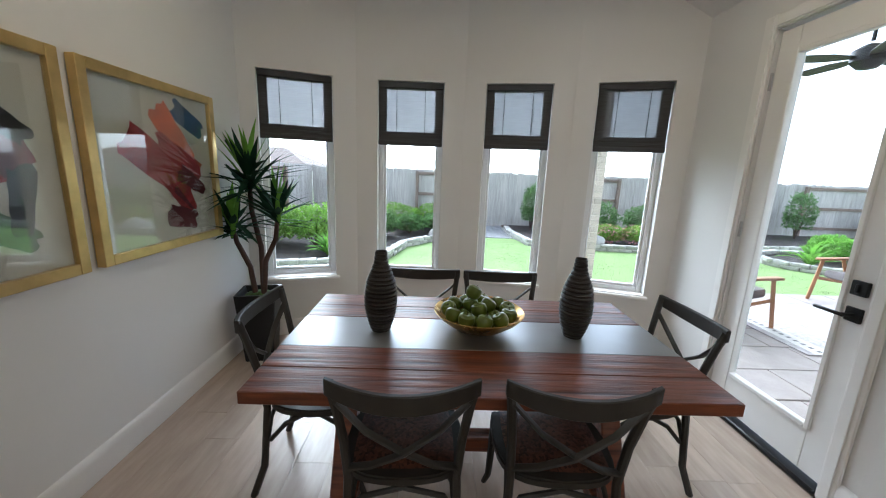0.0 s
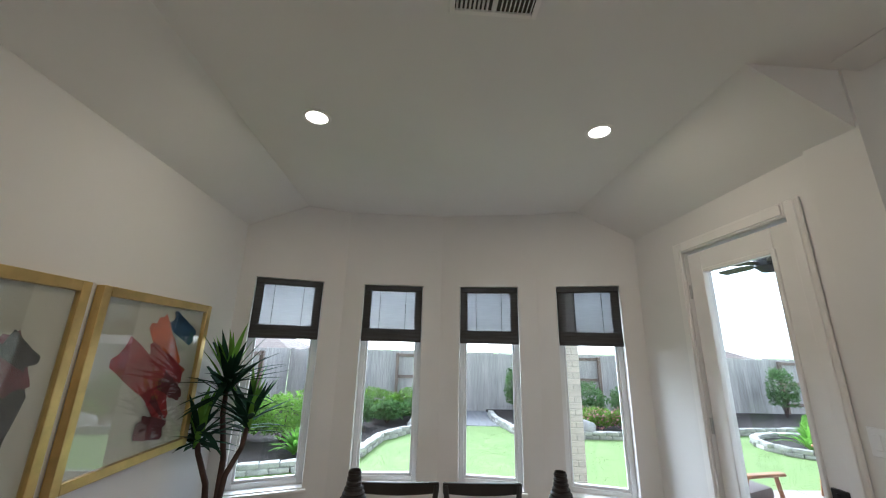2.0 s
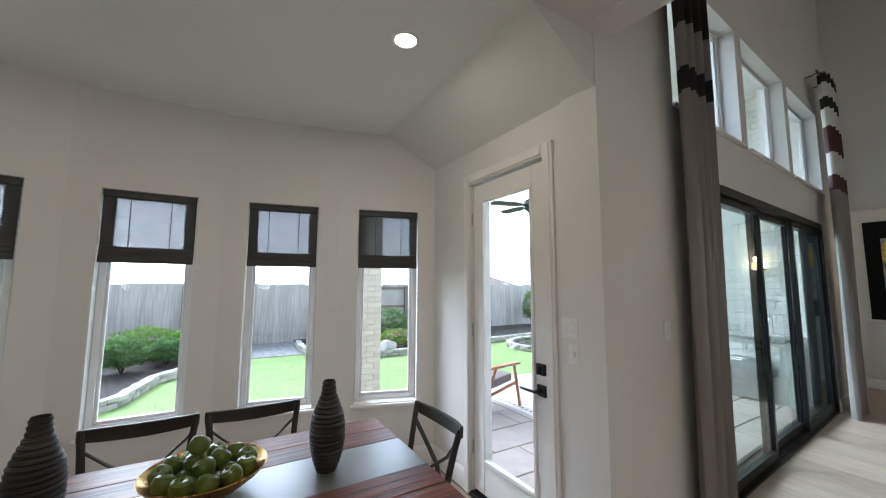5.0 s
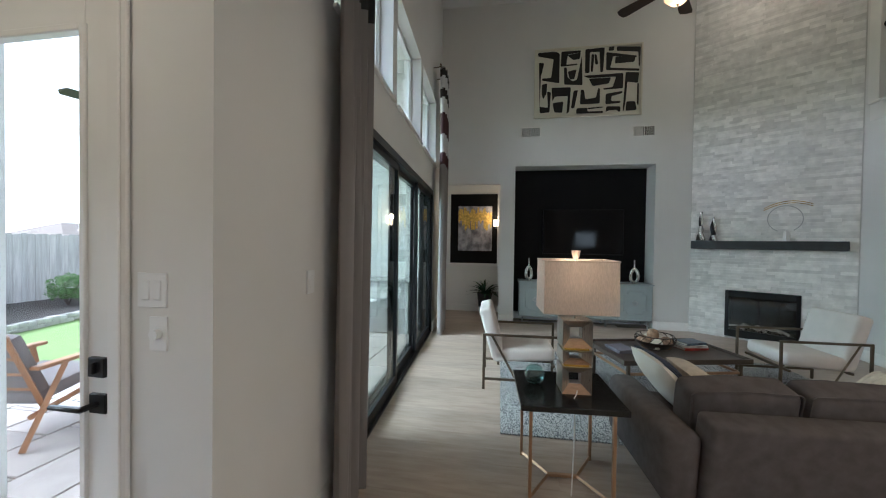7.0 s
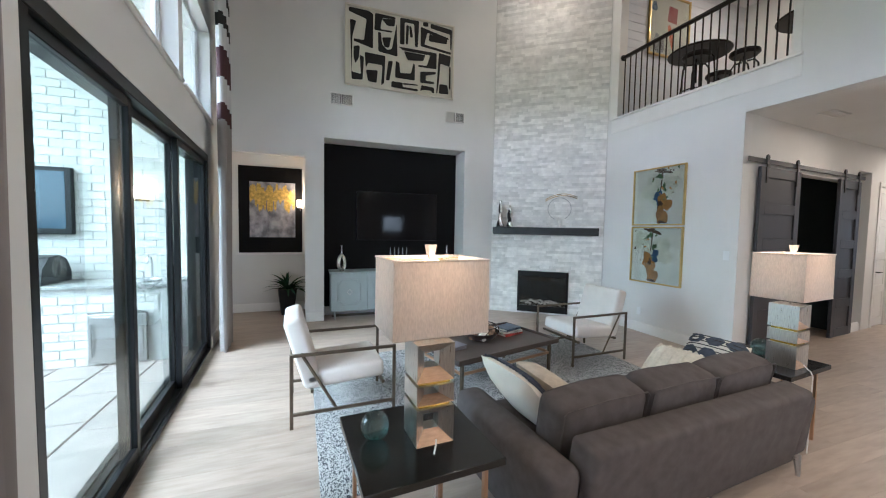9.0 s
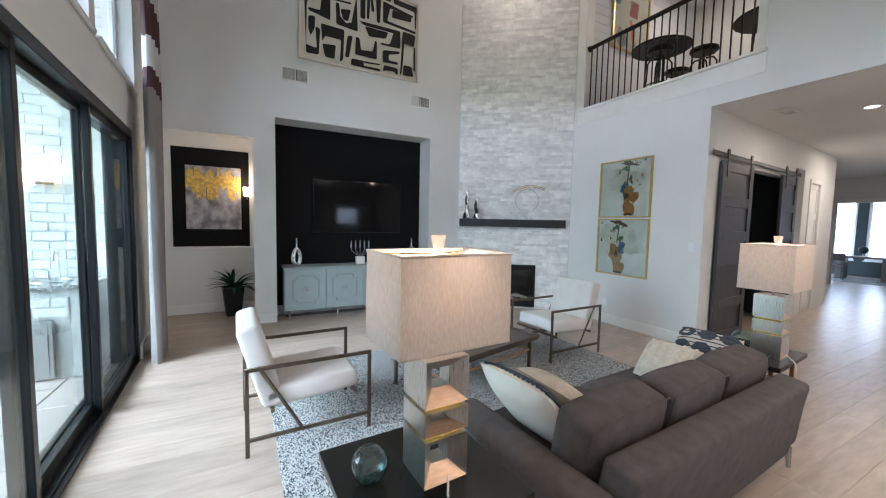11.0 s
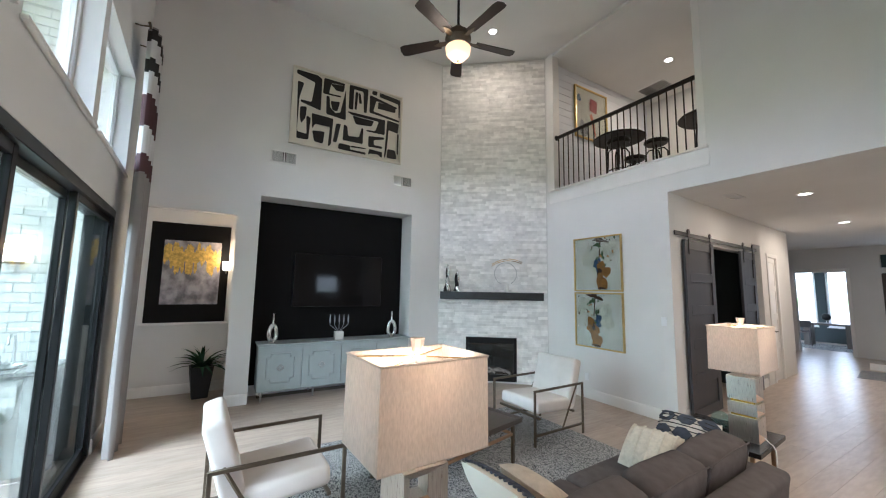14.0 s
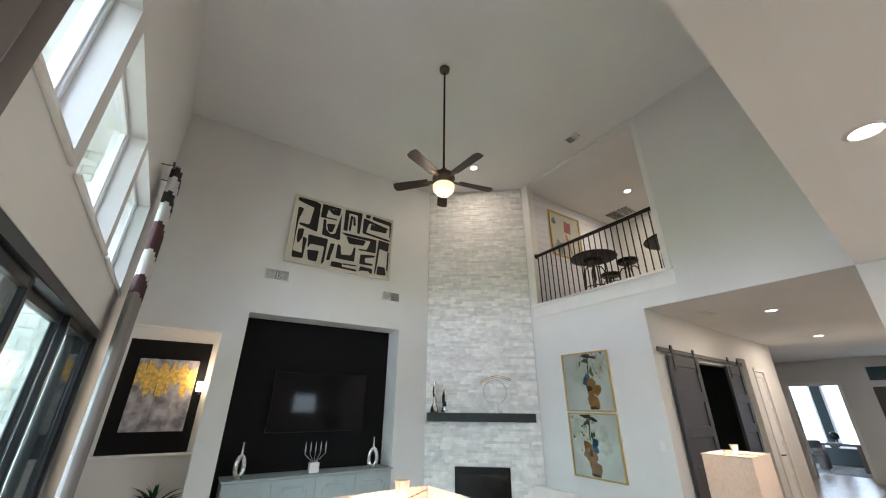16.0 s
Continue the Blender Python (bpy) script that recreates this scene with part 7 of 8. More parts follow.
# ---- patio ----
GZ = -0.1
bm = NB()
lim = 400
prism(bm, [(-lim, -lim), (lim, -lim), (lim, lim), (-lim, lim)], GZ - 0.4, GZ - 0.06)
tagged(part("ground", bm, GRASS, smooth=False), "green lawn reaching to the horizon", "ground", kind="structure")
bm = NB()
n, mth = 60, 34
vs = [[bm.verts.new((-3.6 + 16 * i / n, 3.6 + 8.9 * j / mth, GZ + 0.012 * noise.noise(Vector((i * 0.7, j * 0.7, 0))))) for j in range(mth + 1)] for i in range(n + 1)]
for i in range(n):
    for j in range(mth):
        bm.faces.new((vs[i][j], vs[i + 1][j], vs[i + 1][j + 1], vs[i][j + 1]))
bmesh.ops.delete(bm, geom=[f for f in bm.faces if f.calc_center_median().x > 2.6 and f.calc_center_median().y < 5.6], context="FACES")
tagged(part("lawn", bm, GRASS), "mown green lawn of the back yard", "lawn", kind="structure")
rng = random.Random(31)
bm = NB()
for _ in range(26000):
    x, y = rng.uniform(-2.6, 8.5), rng.uniform(4.1, 9.6)
    if x > 2.5 and y < 5.7:
        continue
    h, a = rng.uniform(0.01, 0.021), rng.uniform(0, 6.28)
    w = 0.005
    b = Vector((x, y, GZ - 0.005))
    s = Vector((math.cos(a) * w, math.sin(a) * w, 0))
    t = b + Vector((rng.uniform(-0.025, 0.025), rng.uniform(-0.025, 0.025), h))
    bm.faces.new([bm.verts.new(b - s), bm.verts.new(b + s), bm.verts.new(t)])
tagged(part("grass_blades", bm, GRASS, smooth=False), "short grass blades over the lawn", "grass", kind="stuff")


def bed(name, poly, mat, z, label):
    bm = NB()
    prism(bm, poly, GZ - 0.1, z)
    tagged(part(name, bm, mat, smooth=False), label, "garden bed", kind="structure")


def edging(pts, label):
    """A low dry-stone border along a line, block by block, two courses."""
    ob = thing("stone_border", pose(0, 0, GZ), label, "garden border", kind="structure")
    rng = random.Random(len(pts) * 7 + int(pts[0][0] * 10))
    me_cache = []
    for k in range(4):
        bm = NB()
        box(bm, -0.14, 0.14, -0.075, 0.075, 0, 0.075, 0.014, 2)
        for v in bm.verts:
            v.co += Vector((noise.noise(v.co * 9 + Vector((k, 0, 0))), noise.noise(v.co * 9 + Vector((0, k, 0))), noise.noise(v.co * 9 + Vector((0, 0, k))))) * 0.016
        me_cache.append(finish("block", bm, EDGING))
    for course in range(2):
        d = 0.14 * course
        for a, b in zip(pts, pts[1:]):
            a_, b_ = Vector(a), Vector(b)
            seg = (b_ - a_).length
            ang = math.atan2(b_.y - a_.y, b_.x - a_.x)
            while d < seg:
                p = a_ + (b_ - a_) * (d / seg)
                o = new("block", rng.choice(me_cache))
                o.parent = ob
                o.matrix_basis = pose(p.x, p.y, 0.0 + 0.078 * course, rng.uniform(-2, 2), rng.uniform(-2, 2), math.degrees(ang) + rng.uniform(-5, 5))
                d += 0.285
            d -= seg


E1 = [(-3.4, 6.3), (-2.4, 6.25), (-1.9, 6.3), (-1.2, 6.52), (-0.75, 6.8), (-0.4, 7.25), (-0.15, 8.4), (0.35, 9.1), (1.1, 9.6)]
bed("bed_left", [*E1, (1.1, 12.2), (-3.4, 12.2)], MULCH, GZ + 0.06, "dark mulched flower bed by the fence")
edging(E1, "grey dry-stone border of the flower bed")
bed("bed_gravel", [(1.15, 10.0), (2.6, 9.95), (2.8, 12.2), (1.15, 12.2)], GRAVEL, GZ + 0.012, "grey gravel strip by the fence")
E3 = [(2.65, 11.4), (2.6, 10.5), (2.8, 9.1), (3.3, 8.75), (4.3, 8.75), (5.2, 8.7), (6.3, 8.9), (7.5, 9.2), (9.5, 9.4), (12, 9.4), (19.9, 9.6)]
bed("bed_back", [*E3, (19.9, 12.2), (2.66, 12.2)], MULCH, GZ + 0.06, "dark mulched back flower bed")
edging(E3, "grey dry-stone border of the back bed")
E5 = [(8.75 + 1.15 * math.cos(t), 7.9 + 0.95 * math.sin(t)) for t in [2 * math.pi * k / 18 for k in range(19)]]
bed("bed_round", E5[:-1], MULCH, GZ + 0.06, "dark mulched round bed")
edging(E5, "grey dry-stone border of the round bed")

# fence
FZ = 1.62


def fence(p0, p1, label):
    a, b = Vector(p0), Vector(p1)
    L = (b - a).length
    ob = thing("fence", frame_of(p0, p1), label, "fence", kind="structure")
    meshes = []
    for k in range(4):
        bm = NB()
        h = FZ - GZ + 0.02 * math.sin(k * 2.3)
        prism(bm, [(-0.0692, 0), (0.0692, 0), (0.0692, h - 0.03), (0.045, h), (-0.045, h), (-0.0692, h - 0.03)], -0.009, 0.009, Matrix.Rotation(math.pi / 2, 4, "X"))
        meshes.append(finish("picket", bm, FENCE, False))
    rng = random.Random(int(L * 100))
    for k in range(int(L / 0.14)):
        o = new("picket", meshes[rng.randrange(4)])
        o.parent = ob
        o.matrix_basis = pose(0.07 + k * 0.14, rng.uniform(-0.006, 0.006), GZ + rng.uniform(-0.01, 0.01), 0, rng.uniform(-0.04, 0.04), 0)
    return ob


def fence_bay(m, w, label):
    ob = thing("fence_frame", m, label, "fence rail")
    for z in (0.28, 0.92, 1.55):
        bm = NB()
        box(bm, 0, w, -0.06, -0.02, z + GZ, z + 0.09 + GZ, 0.004)
        part("rail", bm, FENCERAIL, ob)
    for x in (0, w):
        bm = NB()
        box(bm, x - 0.045, x + 0.045, -0.11, -0.02, GZ - 0.05, 1.66 + GZ, 0.004)
        part("post", bm, FENCERAIL, ob)


fence((20, 12.2), (-3.4, 12.2), "weathered grey cedar picket fence")
fence((-3.4, 12.2), (-3.4, 3.4), "weathered grey cedar side fence")
fence((20, 3.0), (20, 12.2), "weathered grey cedar far fence")
FBM = frame_of((20, 12.2), (-3.4, 12.2))
for u, w in ((18.5, 1.6), (13.7, 2.4), (5.2, 2.4)):
    fence_bay(FBM @ pose(u, 0, 0), w, "cedar fence posts and rails facing the yard")
fence_bay(frame_of((-3.4, 12.2), (-3.4, 3.4)) @ pose(2.2, 0, 0), 2.3, "cedar side fence posts and rails")


def bush(x, y, z, r, count, mat, seed, label, name="bush", size=0.045, petals=0):
    ob = thing(name, pose(x, y, z), label, "bush")
    bm = NB()
    leaf_cloud(bm, (0, 0, r[2] * 0.9), r, count, size, seed, 0.6)
    part("foliage", bm, mat, ob, smooth=False)
    bm = NB()
    rng = random.Random(seed)
    for k in range(5):
        a = k * 1.26
        tube(bm, [(0, 0, -0.02), (r[0] * 0.3 * math.cos(a), r[1] * 0.3 * math.sin(a), r[2] * 0.7), (r[0] * 0.6 * math.cos(a), r[1] * 0.6 * math.sin(a), r[2] * 1.3)], 0.014, 5, 0.005)
    part("branches", bm, BARK, ob)
    if petals:
        bm = NB()
        leaf_cloud(bm, (0, 0, r[2] * 0.95), (r[0] * 1.03, r[1] * 1.03, r[2] * 1.05), petals, 0.035, seed + 1)
        part("blossoms", bm, PINK, ob, smooth=False)
    return ob


BZ = GZ + 0.06
bush(-1.95, 7.95, BZ, (0.85, 0.6, 0.47), 3200, BUSH, 1, "rounded bright green boxwood hedge")
bush(-2.8, 8.0, BZ, (0.6, 0.6, 0.42), 1900, BUSH, 2, "rounded bright green boxwood hedge")
bush(-0.75, 9.3, BZ, (0.4, 0.4, 0.36), 1300, BUSHDARK, 3, "dark green shrub in the mulch bed")
bush(-0.15, 9.9, BZ, (0.45, 0.4, 0.28), 1400, BUSHDARK, 4, "grey-green shrub in the mulch bed")
bush(0.55, 10.3, BZ, (0.45, 0.4, 0.28), 1400, BUSHDARK, 5, "grey-green shrub in the mulch bed")
bush(-0.6, 10.8, BZ, (0.8, 0.4, 0.38), 1800, BUSH, 6, "bright green hedge by the fence")
bush(0.6, 11.0, BZ, (0.8, 0.4, 0.4), 1800, BUSH, 7, "bright green hedge by the fence")
bush(3.35, 11.2, BZ, (0.32, 0.32, 0.75), 1800, BUSHDARK, 8, "upright clipped evergreen shrub")
bush(5.0, 10.6, BZ, (0.7, 0.5, 0.55), 2000, BUSHDARK, 9, "dark green rounded shrub")
bush(6.4, 10.7, BZ, (0.6, 0.5, 0.5), 1800, BUSHDARK, 10, "dark green rounded shrub")
bush(4.75, 9.45, BZ, (0.6, 0.35, 0.26), 1400, BUSH, 11, "low shrub with pink blossoms", petals=420)
bush(5.7, 9.4, BZ, (0.7, 0.35, 0.26), 1400, BUSH, 12, "low shrub with pink blossoms", petals=420)
bush(11.6, 11.4, BZ, (0.42, 0.42, 0.8), 1800, BUSHDARK, 13, "upright clipped evergreen shrub")
bush(8.4, 10.8, BZ, (0.4, 0.4, 0.4), 1000, BUSHDARK, 14, "dark green rounded shrub")
bush(14.6, 11.5, BZ, (0.7, 0.5, 0.5), 1600, BUSHDARK, 15, "dark green rounded shrub")
bush(9.2, 8.1, BZ, (0.55, 0.45, 0.32), 1600, FERN, 16, "light green shrub in the round bed")


def fern(x, y, r, seed, label):
    ob = thing("fern", pose(x, y, BZ), label, "plant")
    rng = random.Random(seed)
    bm = NB()
    for k in range(46):
        az, el = rng.uniform(0, 6.283), rng.uniform(0.35, 1.4)
        leaf_blade(bm, (0, 0, 0), Vector((math.cos(az) * math.cos(el), math.sin(az) * math.cos(el), math.sin(el))) * r * rng.uniform(0.8, 1.1), 0.07, 0.25)
    part("fronds", bm, FERN, ob)


fern(-1.45, 7.12, 0.6, 3, "spiky bright green fern in the flower bed")
fern(8.2, 7.6, 0.75, 4, "spiky bright green fern in the round bed")
for x, y, r, sd in ((4.3, 8.95, 0.26, 1), (0.5, 9.5, 0.17, 2)):
    bm = NB()
    bmesh.ops.create_icosphere(bm, subdivisions=3, radius=r)
    for v in bm.verts:
        v.co = v.co * (1 + 0.35 * noise.noise(v.co * 4 + Vector((sd, 0, 0))))
        v.co.z *= 0.75
    tagged(part("boulder", bm, EDGING, at=pose(x, y, BZ + r * 0.4)), "weathered tan boulder in the bed", "rock")

# patio slab, pavers
bm = NB()
box(bm, 2.55, 8.0, 1.9, 5.6, GZ - 0.3, -0.05)
PAT = tagged(part("patio_slab", bm, MORTAR, smooth=False), "covered patio of stamped tan pavers", "patio", kind="structure")
pm = []
for w in (0.6, 0.9):
    bm = NB()
    box(bm, 0.006, w - 0.006, 0.006, 0.444, 0, 0.022, 0.006)
    pm.append((w, finish("paver", bm, PAVER)))
rng = random.Random(12)
for j in range(8):
    x, y = 2.56 - 0.15 * (j % 3), 1.98 + j * 0.45
    while x < 7.9:
        w, me = pm[rng.randrange(2)]
        o = new("paver", me)
        o.parent = PAT
        o.matrix_basis = pose(x, y, -0.05 + rng.uniform(-0.001, 0.001))
        x += w
bm = NB()
box(bm, -1.2, 1.2, -0.75, 0.75, 0.0, 0.01, 0.003)
ORUG = tagged(part("outdoor_rug", bm, surf("patio_rug", (0.4, 0.37, 0.37), 0.95, var=0.3, scale=30, bump=0.5, bscale=60), at=pose(5.3, 4.35, -0.026)), "grey patterned outdoor rug with pale dotted bands", "rug")
PALEYARN = surf("pale_yarn", (0.62, 0.59, 0.57), 0.95, var=0.1, bump=0.4, bscale=90)
for x in (-1.12, -0.6, -0.1, 0.4, 0.9):
    bm = NB()
    box(bm, x, x + (0.2 if x < -1 else 0.02), -0.74, 0.74, 0.0101, 0.0125)
    part("woven_band", bm, PALEYARN, ORUG, smooth=False)
for k in range(18):
    bm = NB()
    box(bm, -1.045, -1.005, -0.7 + k * 0.08, -0.67 + k * 0.08, 0.0126, 0.014)
    part("woven_dot", bm, surf("dark_yarn", (0.1, 0.095, 0.1), 0.95) if k == 0 else bpy.data.materials["dark_yarn"], ORUG, smooth=False)
# patio roof, beam and column
bm = NB()
box(bm, 2.0, 8.6, 2.3, 5.8, 4.7, 4.9)
tagged(part("ceiling_patio", bm, CEIL, smooth=False), "white boarded patio ceiling", "ceiling", kind="structure")
bm = NB()
box(bm, 2.0, 8.6, 5.3, 5.6, 4.45, 4.698, 0.01)
box(bm, 2.0, 8.6, 5.602, 5.85, 4.55, 4.698, 0.01)
tagged(part("trim_patio_beam", bm, surf("brown_fascia", (0.09, 0.075, 0.065), 0.7, var=0.15)), "dark fascia beam along the patio roof", "beam", kind="structure")


def brick_face(parent, m, w, h, skip=None, keep=10 ** 6, bw=0.26, bh=0.1, mat=None):
    """Running-bond bricks on the local plane y=0, x to the right, z up, faces towards -y."""
    full = []
    for width in (bw - 0.012, bw / 2 - 0.012):
        bm = NB()
        box(bm, 0, width, -0.012, 0.0, 0, bh - 0.012, 0.003)
        full.append(finish("brick", bm, mat or BRICK, False))
    n, rest = 0, NB()
    for j in range(int(h / bh)):
        if j % 2:
            cells = [(0.0, 1)] + [(bw / 2 + k * bw, 0) for k in range(int((w - bw / 2) / bw))]
        else:
            cells = [(k * bw, 0) for k in range(int(w / bw))]
        end = cells[-1][0] + (bw if cells[-1][1] == 0 else bw / 2)
        if w - end > bw / 2 - 0.01:
            cells.append((end, 1))
        for x, kind in cells:
            if skip and skip(x, j * bh):
                continue
            q = m @ Matrix.Translation((x + 0.006, 0, j * bh + 0.006))
            if n < keep:
                o = new("brick", full[kind])
                o.parent = parent
                o.matrix_basis = q
                n += 1
            else:
                wd = (bw if kind == 0 else bw / 2) - 0.012
                box(rest, 0, wd, -0.012, 0, 0, bh - 0.012, 0, 1, q)
    if len(rest.verts):
        o = part("upper_bricks", rest, BRICK, parent, smooth=False)
        tagged(o, kind="stuff")
    else:
        rest.free()


KX = 8.1
bm = NB()
box(bm, KX, KX + 0.25, 2.0, 5.6, GZ - 0.1, 4.7)
KW = tagged(part("wall_patio_kitchen", bm, MORTAR, smooth=False), "white painted brick patio wall", "wall", kind="structure")
brick_face(KW, Matrix.Translation((KX, 5.6, -0.03)) @ EASTF, 3.6, 4.7, None, 290)
bm = NB()
box(bm, 7.47, KX - 0.014, 2.3, 5.0, -0.05, 0.84)
IS = tagged(part("outdoor_counter", bm, MORTAR, smooth=False), "white brick outdoor kitchen counter base", "counter")
brick_face(IS, Matrix.Translation((7.47, 5.0, -0.03)) @ EASTF, 2.7, 0.86, lambda x, z: 1.85 < x < 2.5 and z < 0.53)
bm = NB()
box(bm, 7.42, KX - 0.014, 2.26, 5.02, 0.842, 0.88, 0.006)
tagged(part("granite_countertop", bm, GRANITE), "speckled grey granite countertop on the outdoor counter", "countertop")
fr = thing("outdoor_fridge", pose(7.45, 2.78, 0), "stainless steel undercounter fridge door", "fridge")
bm = NB()
box(bm, -0.04, 0.0, -0.27, 0.27, 0.0, 0.56, 0.006)
part("fridge_door", bm, STEEL, fr)
bm = NB()
box(bm, -0.05, -0.038, -0.24, 0.24, 0.03, 0.53, 0.004)
part("door_skin", bm, STEEL, fr)
bm = NB()
tube(bm, [(-0.08, 0.22, 0.1), (-0.08, 0.22, 0.46)], 0.01, 8)
part("handle", bm, STEEL, fr)
snk = thing("bar_sink", pose(7.75, 2.62, 0.881), "small round steel bar sink with faucet", "sink")
bm = NB()
tube(bm, [(0.15 * math.cos(t), 0.15 * math.sin(t), 0.004) for t in [2 * math.pi * k / 28 for k in range(28)]], 0.008, 6, closed=True)
part("rim", bm, STEEL, snk)
bm = NB()
lathe(bm, [(0.0, 0.001), (0.15, 0.002), (0.15, 0.004), (0.0, 0.003)], 28)
part("basin", bm, STEEL, snk)
bm = NB()
tube(bm, [(0.2, 0, 0), (0.2, 0, 0.22), (0.17, 0, 0.28), (0.1, 0, 0.29), (0.06, 0, 0.25), (0.06, 0, 0.2)], 0.013, 10)
part("faucet", bm, CHROME, snk)
bm = NB()
tube(bm, [(0.2, 0.09, 0), (0.2, 0.09, 0.08), (0.2, 0.14, 0.1)], 0.011, 8)
part("tap_handle", bm, CHROME, snk)
gr = thing("gas_grill", pose(7.78, 3.85, 0.881), "dark built-in gas grill with a domed hood", "grill")
bm = NB()
prism(bm, [(-0.28, 0.0), (0.28, 0.0), (0.28, 0.12), (0.2, 0.26), (0.05, 0.32), (-0.12, 0.3), (-0.24, 0.18)], -0.38, 0.38, Matrix.Rotation(math.pi / 2, 4, "X"))
part("hood", bm, BLACKMETAL, gr)
bm = NB()
tube(bm, [(-0.3, -0.3, 0.14), (-0.3, 0.3, 0.14)], 0.013, 8)
part("handle", bm, STEEL, gr)
ot = thing("outdoor_television", pose(8.06, 3.98, 1.83), "black outdoor television on the brick wall", "television")
bm = NB()
box(bm, -0.05, 0.02, -0.56, 0.56, -0.4, 0.4, 0.008)
part("housing", bm, BLACKFRAME, ot)
bm = NB()
box(bm, -0.054, -0.049, -0.5, 0.5, -0.33, 0.35)
part("screen", bm, surf("outdoor_screen", (0.05, 0.09, 0.13), 0.12, var=0.1, bump=0.0), ot)
ws = thing("patio_sconce", pose(8.04, 2.76, 1.95), "lit patio wall sconce with two frosted shades", "wall lamp")
for y in (-0.07, 0.07):
    bm = NB()
    lathe(bm, [(0.035, -0.06), (0.055, 0.06), (0.05, 0.06), (0.03, -0.055), (0.0, -0.056)], 14, pose(-0.06, y, 0))
    part("shade", bm, glow("patio_sconce_glass", (1.0, 0.86, 0.66), 3), ws)
bm = NB()
box(bm, -0.06, 0.03, -0.09, 0.09, -0.09, -0.065, 0.006)
part("bracket", bm, BRONZE, ws)
# brick pier beside the nook
bm = NB()
box(bm, 2.29, 2.71, 5.29, 5.71, GZ - 0.1, 4.45)
PI_ = tagged(part("patio_column", bm, TANMORTAR, smooth=False), "tan brick patio column", "column", kind="structure")
brick_face(PI_, Matrix.Translation((2.29, 5.29, -0.06)), 0.42, 4.5, None, 160, 0.21, 0.075, TANBRICK)
brick_face(PI_, Matrix.Translation((2.29, 5.71, -0.06)) @ EASTF, 0.42, 4.5, None, 160, 0.21, 0.075, TANBRICK)


def patio_chair(m):
    ob = thing("patio_chair", m, "teak patio lounge chair with mauve-grey cushions", "patio chair", "patio chairs")
    for s in (-1, 1):
        bm = NB()
        tube(bm, [(s * 0.34, 0.36, 0), (s * 0.34, 0.24, 0.58)], 0.026, 4)
        part("front_leg", bm, TEAK, ob)
        bm = NB()
        tube(bm, [(s * 0.34, -0.44, 0), (s * 0.34, -0.12, 0.58)], 0.026, 4)
        part("back_leg", bm, TEAK, ob)
        bm = NB()
        box(bm, s * 0.34 - 0.04, s * 0.34 + 0.04, -0.36, 0.34, 0.57, 0.6, 0.008)
        part("armrest", bm, TEAK, ob)
        bm = NB()
        tube(bm, [(s * 0.31, 0.3, 0.32), (s * 0.31, -0.36, 0.22)], 0.022, 4)
        part("side_rail", bm, TEAK, ob)
        bm = NB()
        tube(bm, [(s * 0.29, -0.24, 0.24), (s * 0.29, -0.5, 0.86)], 0.022, 4)
        part("back_stile", bm, TEAK, ob)
    for k in range(4):
        bm = NB()
        z = 0.4 + 0.13 * k
        y = -0.3 - 0.055 * k
        box(bm, -0.28, 0.28, y - 0.012, y + 0.012, z, z + 0.06, 0.004)
        part("back_slat", bm, TEAK, ob)
    bm = NB()
    box(bm, -0.28, 0.28, -0.25, 0.32, 0.31, 0.42, 0.03, 2, Matrix.Rotation(0.12, 4, "X"))
    part("seat_cushion", bm, PATIOCLOTH, ob)
    bm = NB()
    box(bm, -0.28, 0.28, -0.06, 0.05, 0.0, 0.52, 0.03, 2, Matrix.Translation((0, -0.22, 0.36)) @ Matrix.Rotation(0.4, 4, "X"))
    part("back_cushion", bm, PATIOCLOTH, ob)
    return ob


pc = patio_chair(pose(3.9, 4.5, -0.026, 0, 0, -80))
copy_thing(pc, pose(6.3, 5.1, -0.026, 0, 0, 100))
pf = thing("patio_fan", pose(4.5, 4.1, 0), "dark patio ceiling fan under the roof", "ceiling fan")
bm = NB()
tube(bm, [(0, 0, 4.7), (0, 0, 2.88)], 0.016, 8)
part("downrod", bm, BLACKMETAL, pf)
bm = NB()
lathe(bm, [(0.0, 2.86), (0.05, 2.85), (0.13, 2.8), (0.13, 2.7), (0.07, 2.64), (0.0, 2.63)], 20)
part("motor", bm, BLACKMETAL, pf)
for k in range(5):
    bm = NB()
    prism(bm, [(0.12, -0.03), (0.3, -0.07), (0.62, -0.07), (0.65, 0.0), (0.62, 0.07), (0.3, 0.07), (0.12, 0.03)], -0.004, 0.004, Matrix.Rotation(radians(20 + 72 * k), 4, "Z") @ Matrix.Translation((0, 0, 2.74)) @ Matrix.Rotation(0.2, 4, "X"))
    part("blade", bm, FANWOOD, pf)

# neighbours' roofs above the fence
for x, y, w, h, rot in ((-14, 34, 9, 3.3, 0), (34, 46, 12, 3.2, 10)):
    hs = thing("neighbour_house", pose(x, y, GZ, 0, 0, rot), "distant brick house with a low shingle roof", "house")
    bm = NB()
    box(bm, -w / 2, w / 2, -4, 4, 0, h - 1.9, 0.02)
    part("wall", bm, BRICK, hs)
    bm = NB()
    v = [bm.verts.new(c) for c in ((-w / 2 - 0.4, -4.4, h - 1.9), (w / 2 + 0.4, -4.4, h - 1.9), (w / 2 + 0.4, 4.4, h - 1.9), (-w / 2 - 0.4, 4.4, h - 1.9), (-w / 2 + 3.5, 0, h), (w / 2 - 3.5, 0, h))]
    for q in ((0, 1, 5, 4), (1, 2, 5), (2, 3, 4, 5), (3, 0, 4), (0, 3, 2, 1)):
        bm.faces.new([v[i] for i in q])
    part("roof", bm, ROOF, hs, smooth=False)

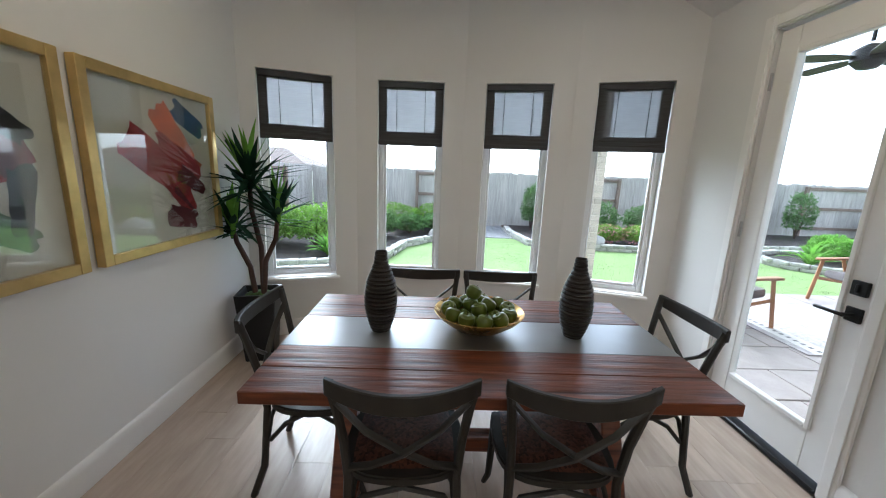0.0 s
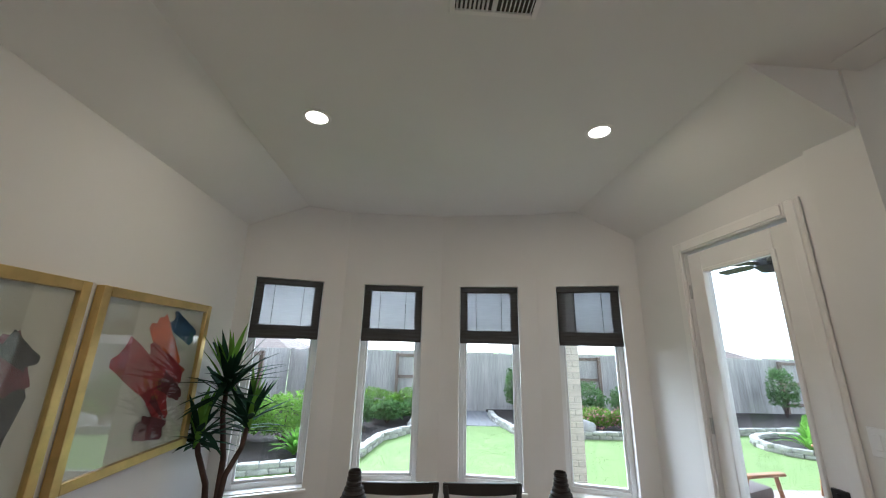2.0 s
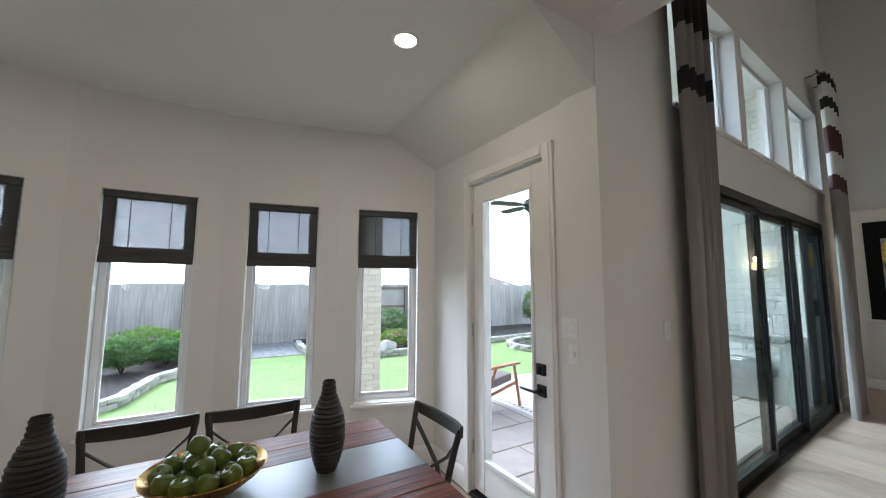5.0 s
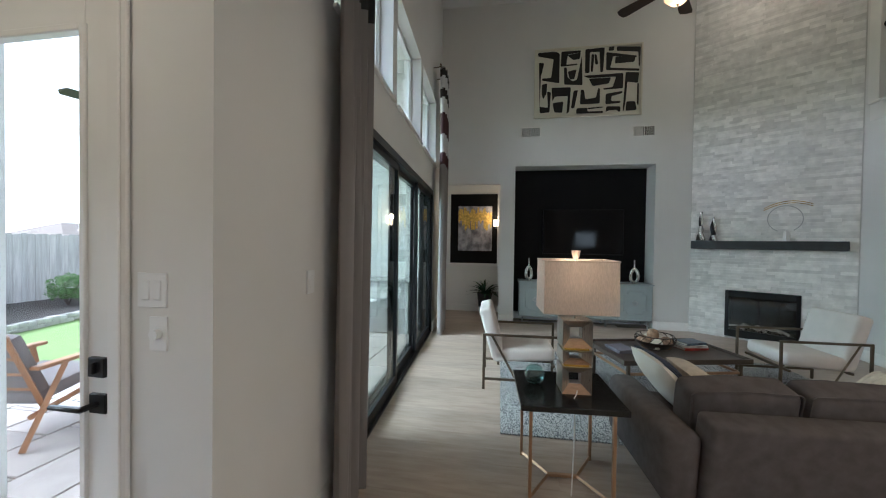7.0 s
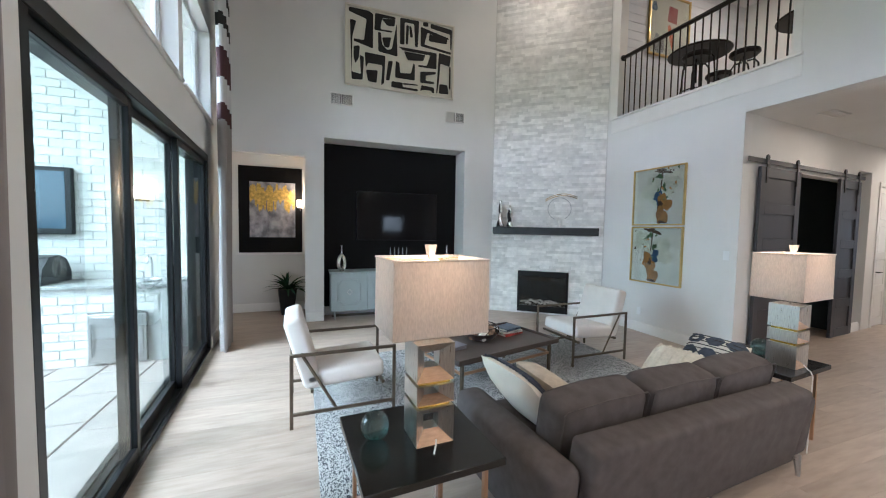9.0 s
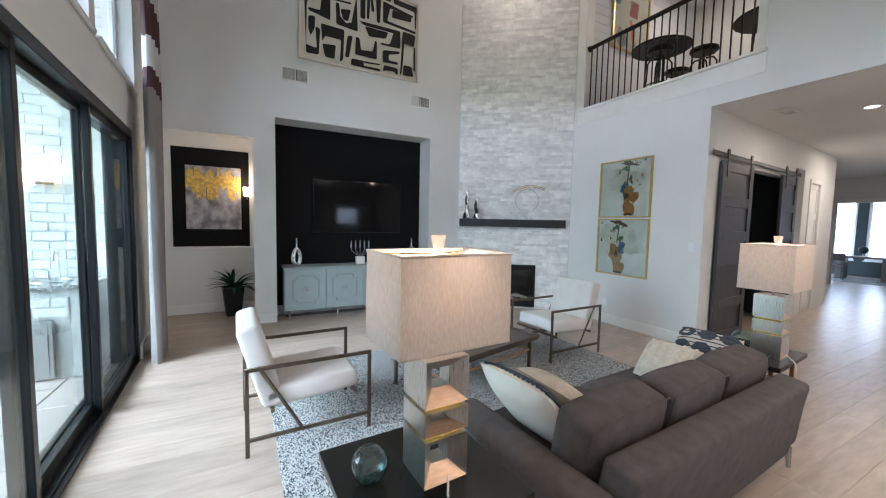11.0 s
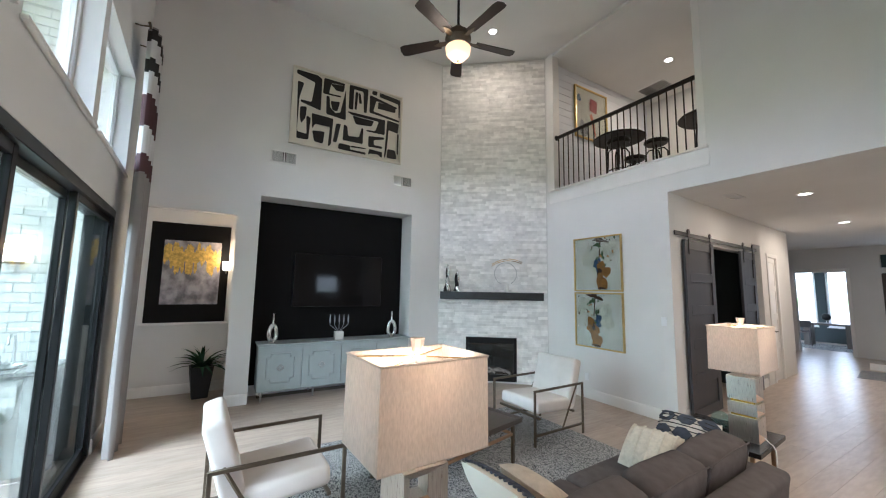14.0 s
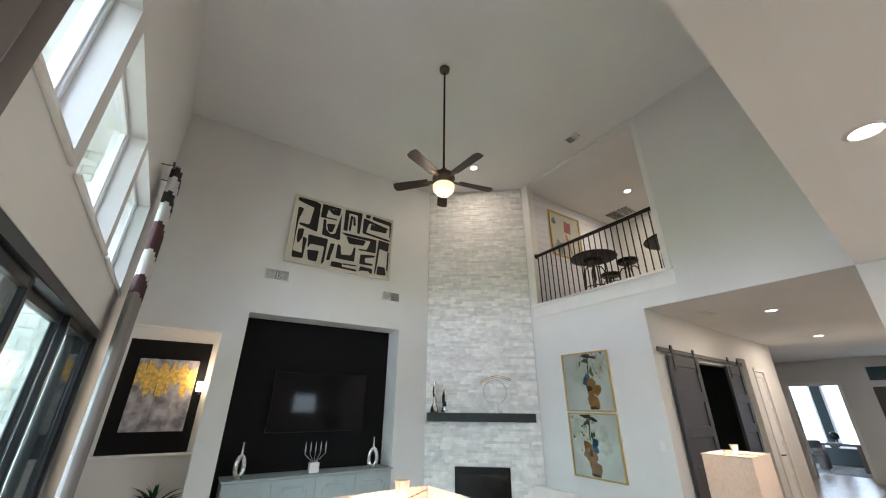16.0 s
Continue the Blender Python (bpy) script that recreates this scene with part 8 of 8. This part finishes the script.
# ---- stone cladding of the fireplace wall, piece by piece ----
CL = thing("stone_cladding", FP, "stacked white ledgestone cladding on the corner wall", "stone wall", kind="structure")
sm = []
for k in range(10):
    w, d = (0.12, 0.17, 0.22, 0.28, 0.36)[k % 5], 0.014 + 0.002 * (k // 2)
    bm = NB()
    box(bm, 0.0006, w - 0.0006, -d, 0.0, 0.0004, 0.0476, 0.0025)
    for v in bm.verts:
        if v.co.y < -0.006:
            v.co.y += 0.006 * noise.noise(v.co * 22 + Vector((k * 3, 0, 0)))
    sm.append((w, finish("stone", bm, STONE, False), d))
rng = random.Random(77)
rest, count = NB(), 0
for row in range(int((TALL - 0.05) / 0.048)):
    z = row * 0.048 + 0.002
    spans = [(0.012, FPL - 0.012)]
    if FZ0 - 0.04 < z < FZ1 - 0.01:
        spans = [(0.012, F0 - 0.002), (F1 + 0.002, FPL - 0.012)]
    for x, stop in spans:
        while x < stop - 0.02:
            w, me, d = sm[rng.randrange(10)]
            k = 1.0
            if x + w > stop - 0.06:
                k = (stop - x) / w
            if 1.66 < z < 2.75 and 0.6 < x + w / 2 and count < 300:
                o = new("stone", me)
                o.parent = CL
                o.matrix_basis = pose(x, -0.001, z) @ Matrix.Diagonal((k, 1, 1, 1))
                count += 1
            else:
                s0 = len(rest.verts)
                rest.from_mesh(me)
                rest.verts.ensure_lookup_table()
                for v in rest.verts[s0:]:
                    v.co = Vector((v.co.x * k + x, v.co.y - 0.001, v.co.z + z))
            x += w * k
tagged(part("stones", rest, STONE, CL, smooth=False), kind="stuff")

# ---- floor planks ----
pk = []
for ln in (1.2, 1.5, 1.8, 2.1):
    bm = NB()
    box(bm, 0.0004, 0.1896, -ln + 0.0004, -0.0004, -0.012, 0.0, 0.0009)
    pk.append((ln, finish("plank", bm, OAK, False)))
rng = random.Random(5)
rest, count = NB(), 0
for k in range(58):
    x = -1.12 + 0.19 * k
    xc = x + 0.095
    if xc < 2.5:
        y, south = (3.95 if -0.3 < xc < 0.9 else 3.62 + 0.3 * min(1, max(0, (xc + 1.1) / 0.8)) if xc < 0 else 3.95 - 0.3 * (xc - 0.8)), -4.2
    elif xc < 8.7:
        y, south = 1.61 + 0.062 * (xc - 2.52) + 0.08, (-17.9 if 3.0 < xc else -4.2)
    else:
        y, south = 2.15, 0.5
    first = True
    while y > south:
        ln, me = pk[rng.randrange(4)]
        if first:
            y += rng.uniform(0, 0.05)
            first = False
        near = y > -4.4 and xc > -1.2
        if near and count < 300:
            o = new("plank", me)
            o.parent = FLOOR
            o.matrix_basis = pose(x, y, 0)
            count += 1
        else:
            s0 = len(rest.verts)
            rest.from_mesh(me)
            rest.verts.ensure_lookup_table()
            for v in rest.verts[s0:]:
                v.co += Vector((x, y, 0))
        y -= ln
tagged(part("planks", rest, OAK, FLOOR, smooth=False), kind="stuff")
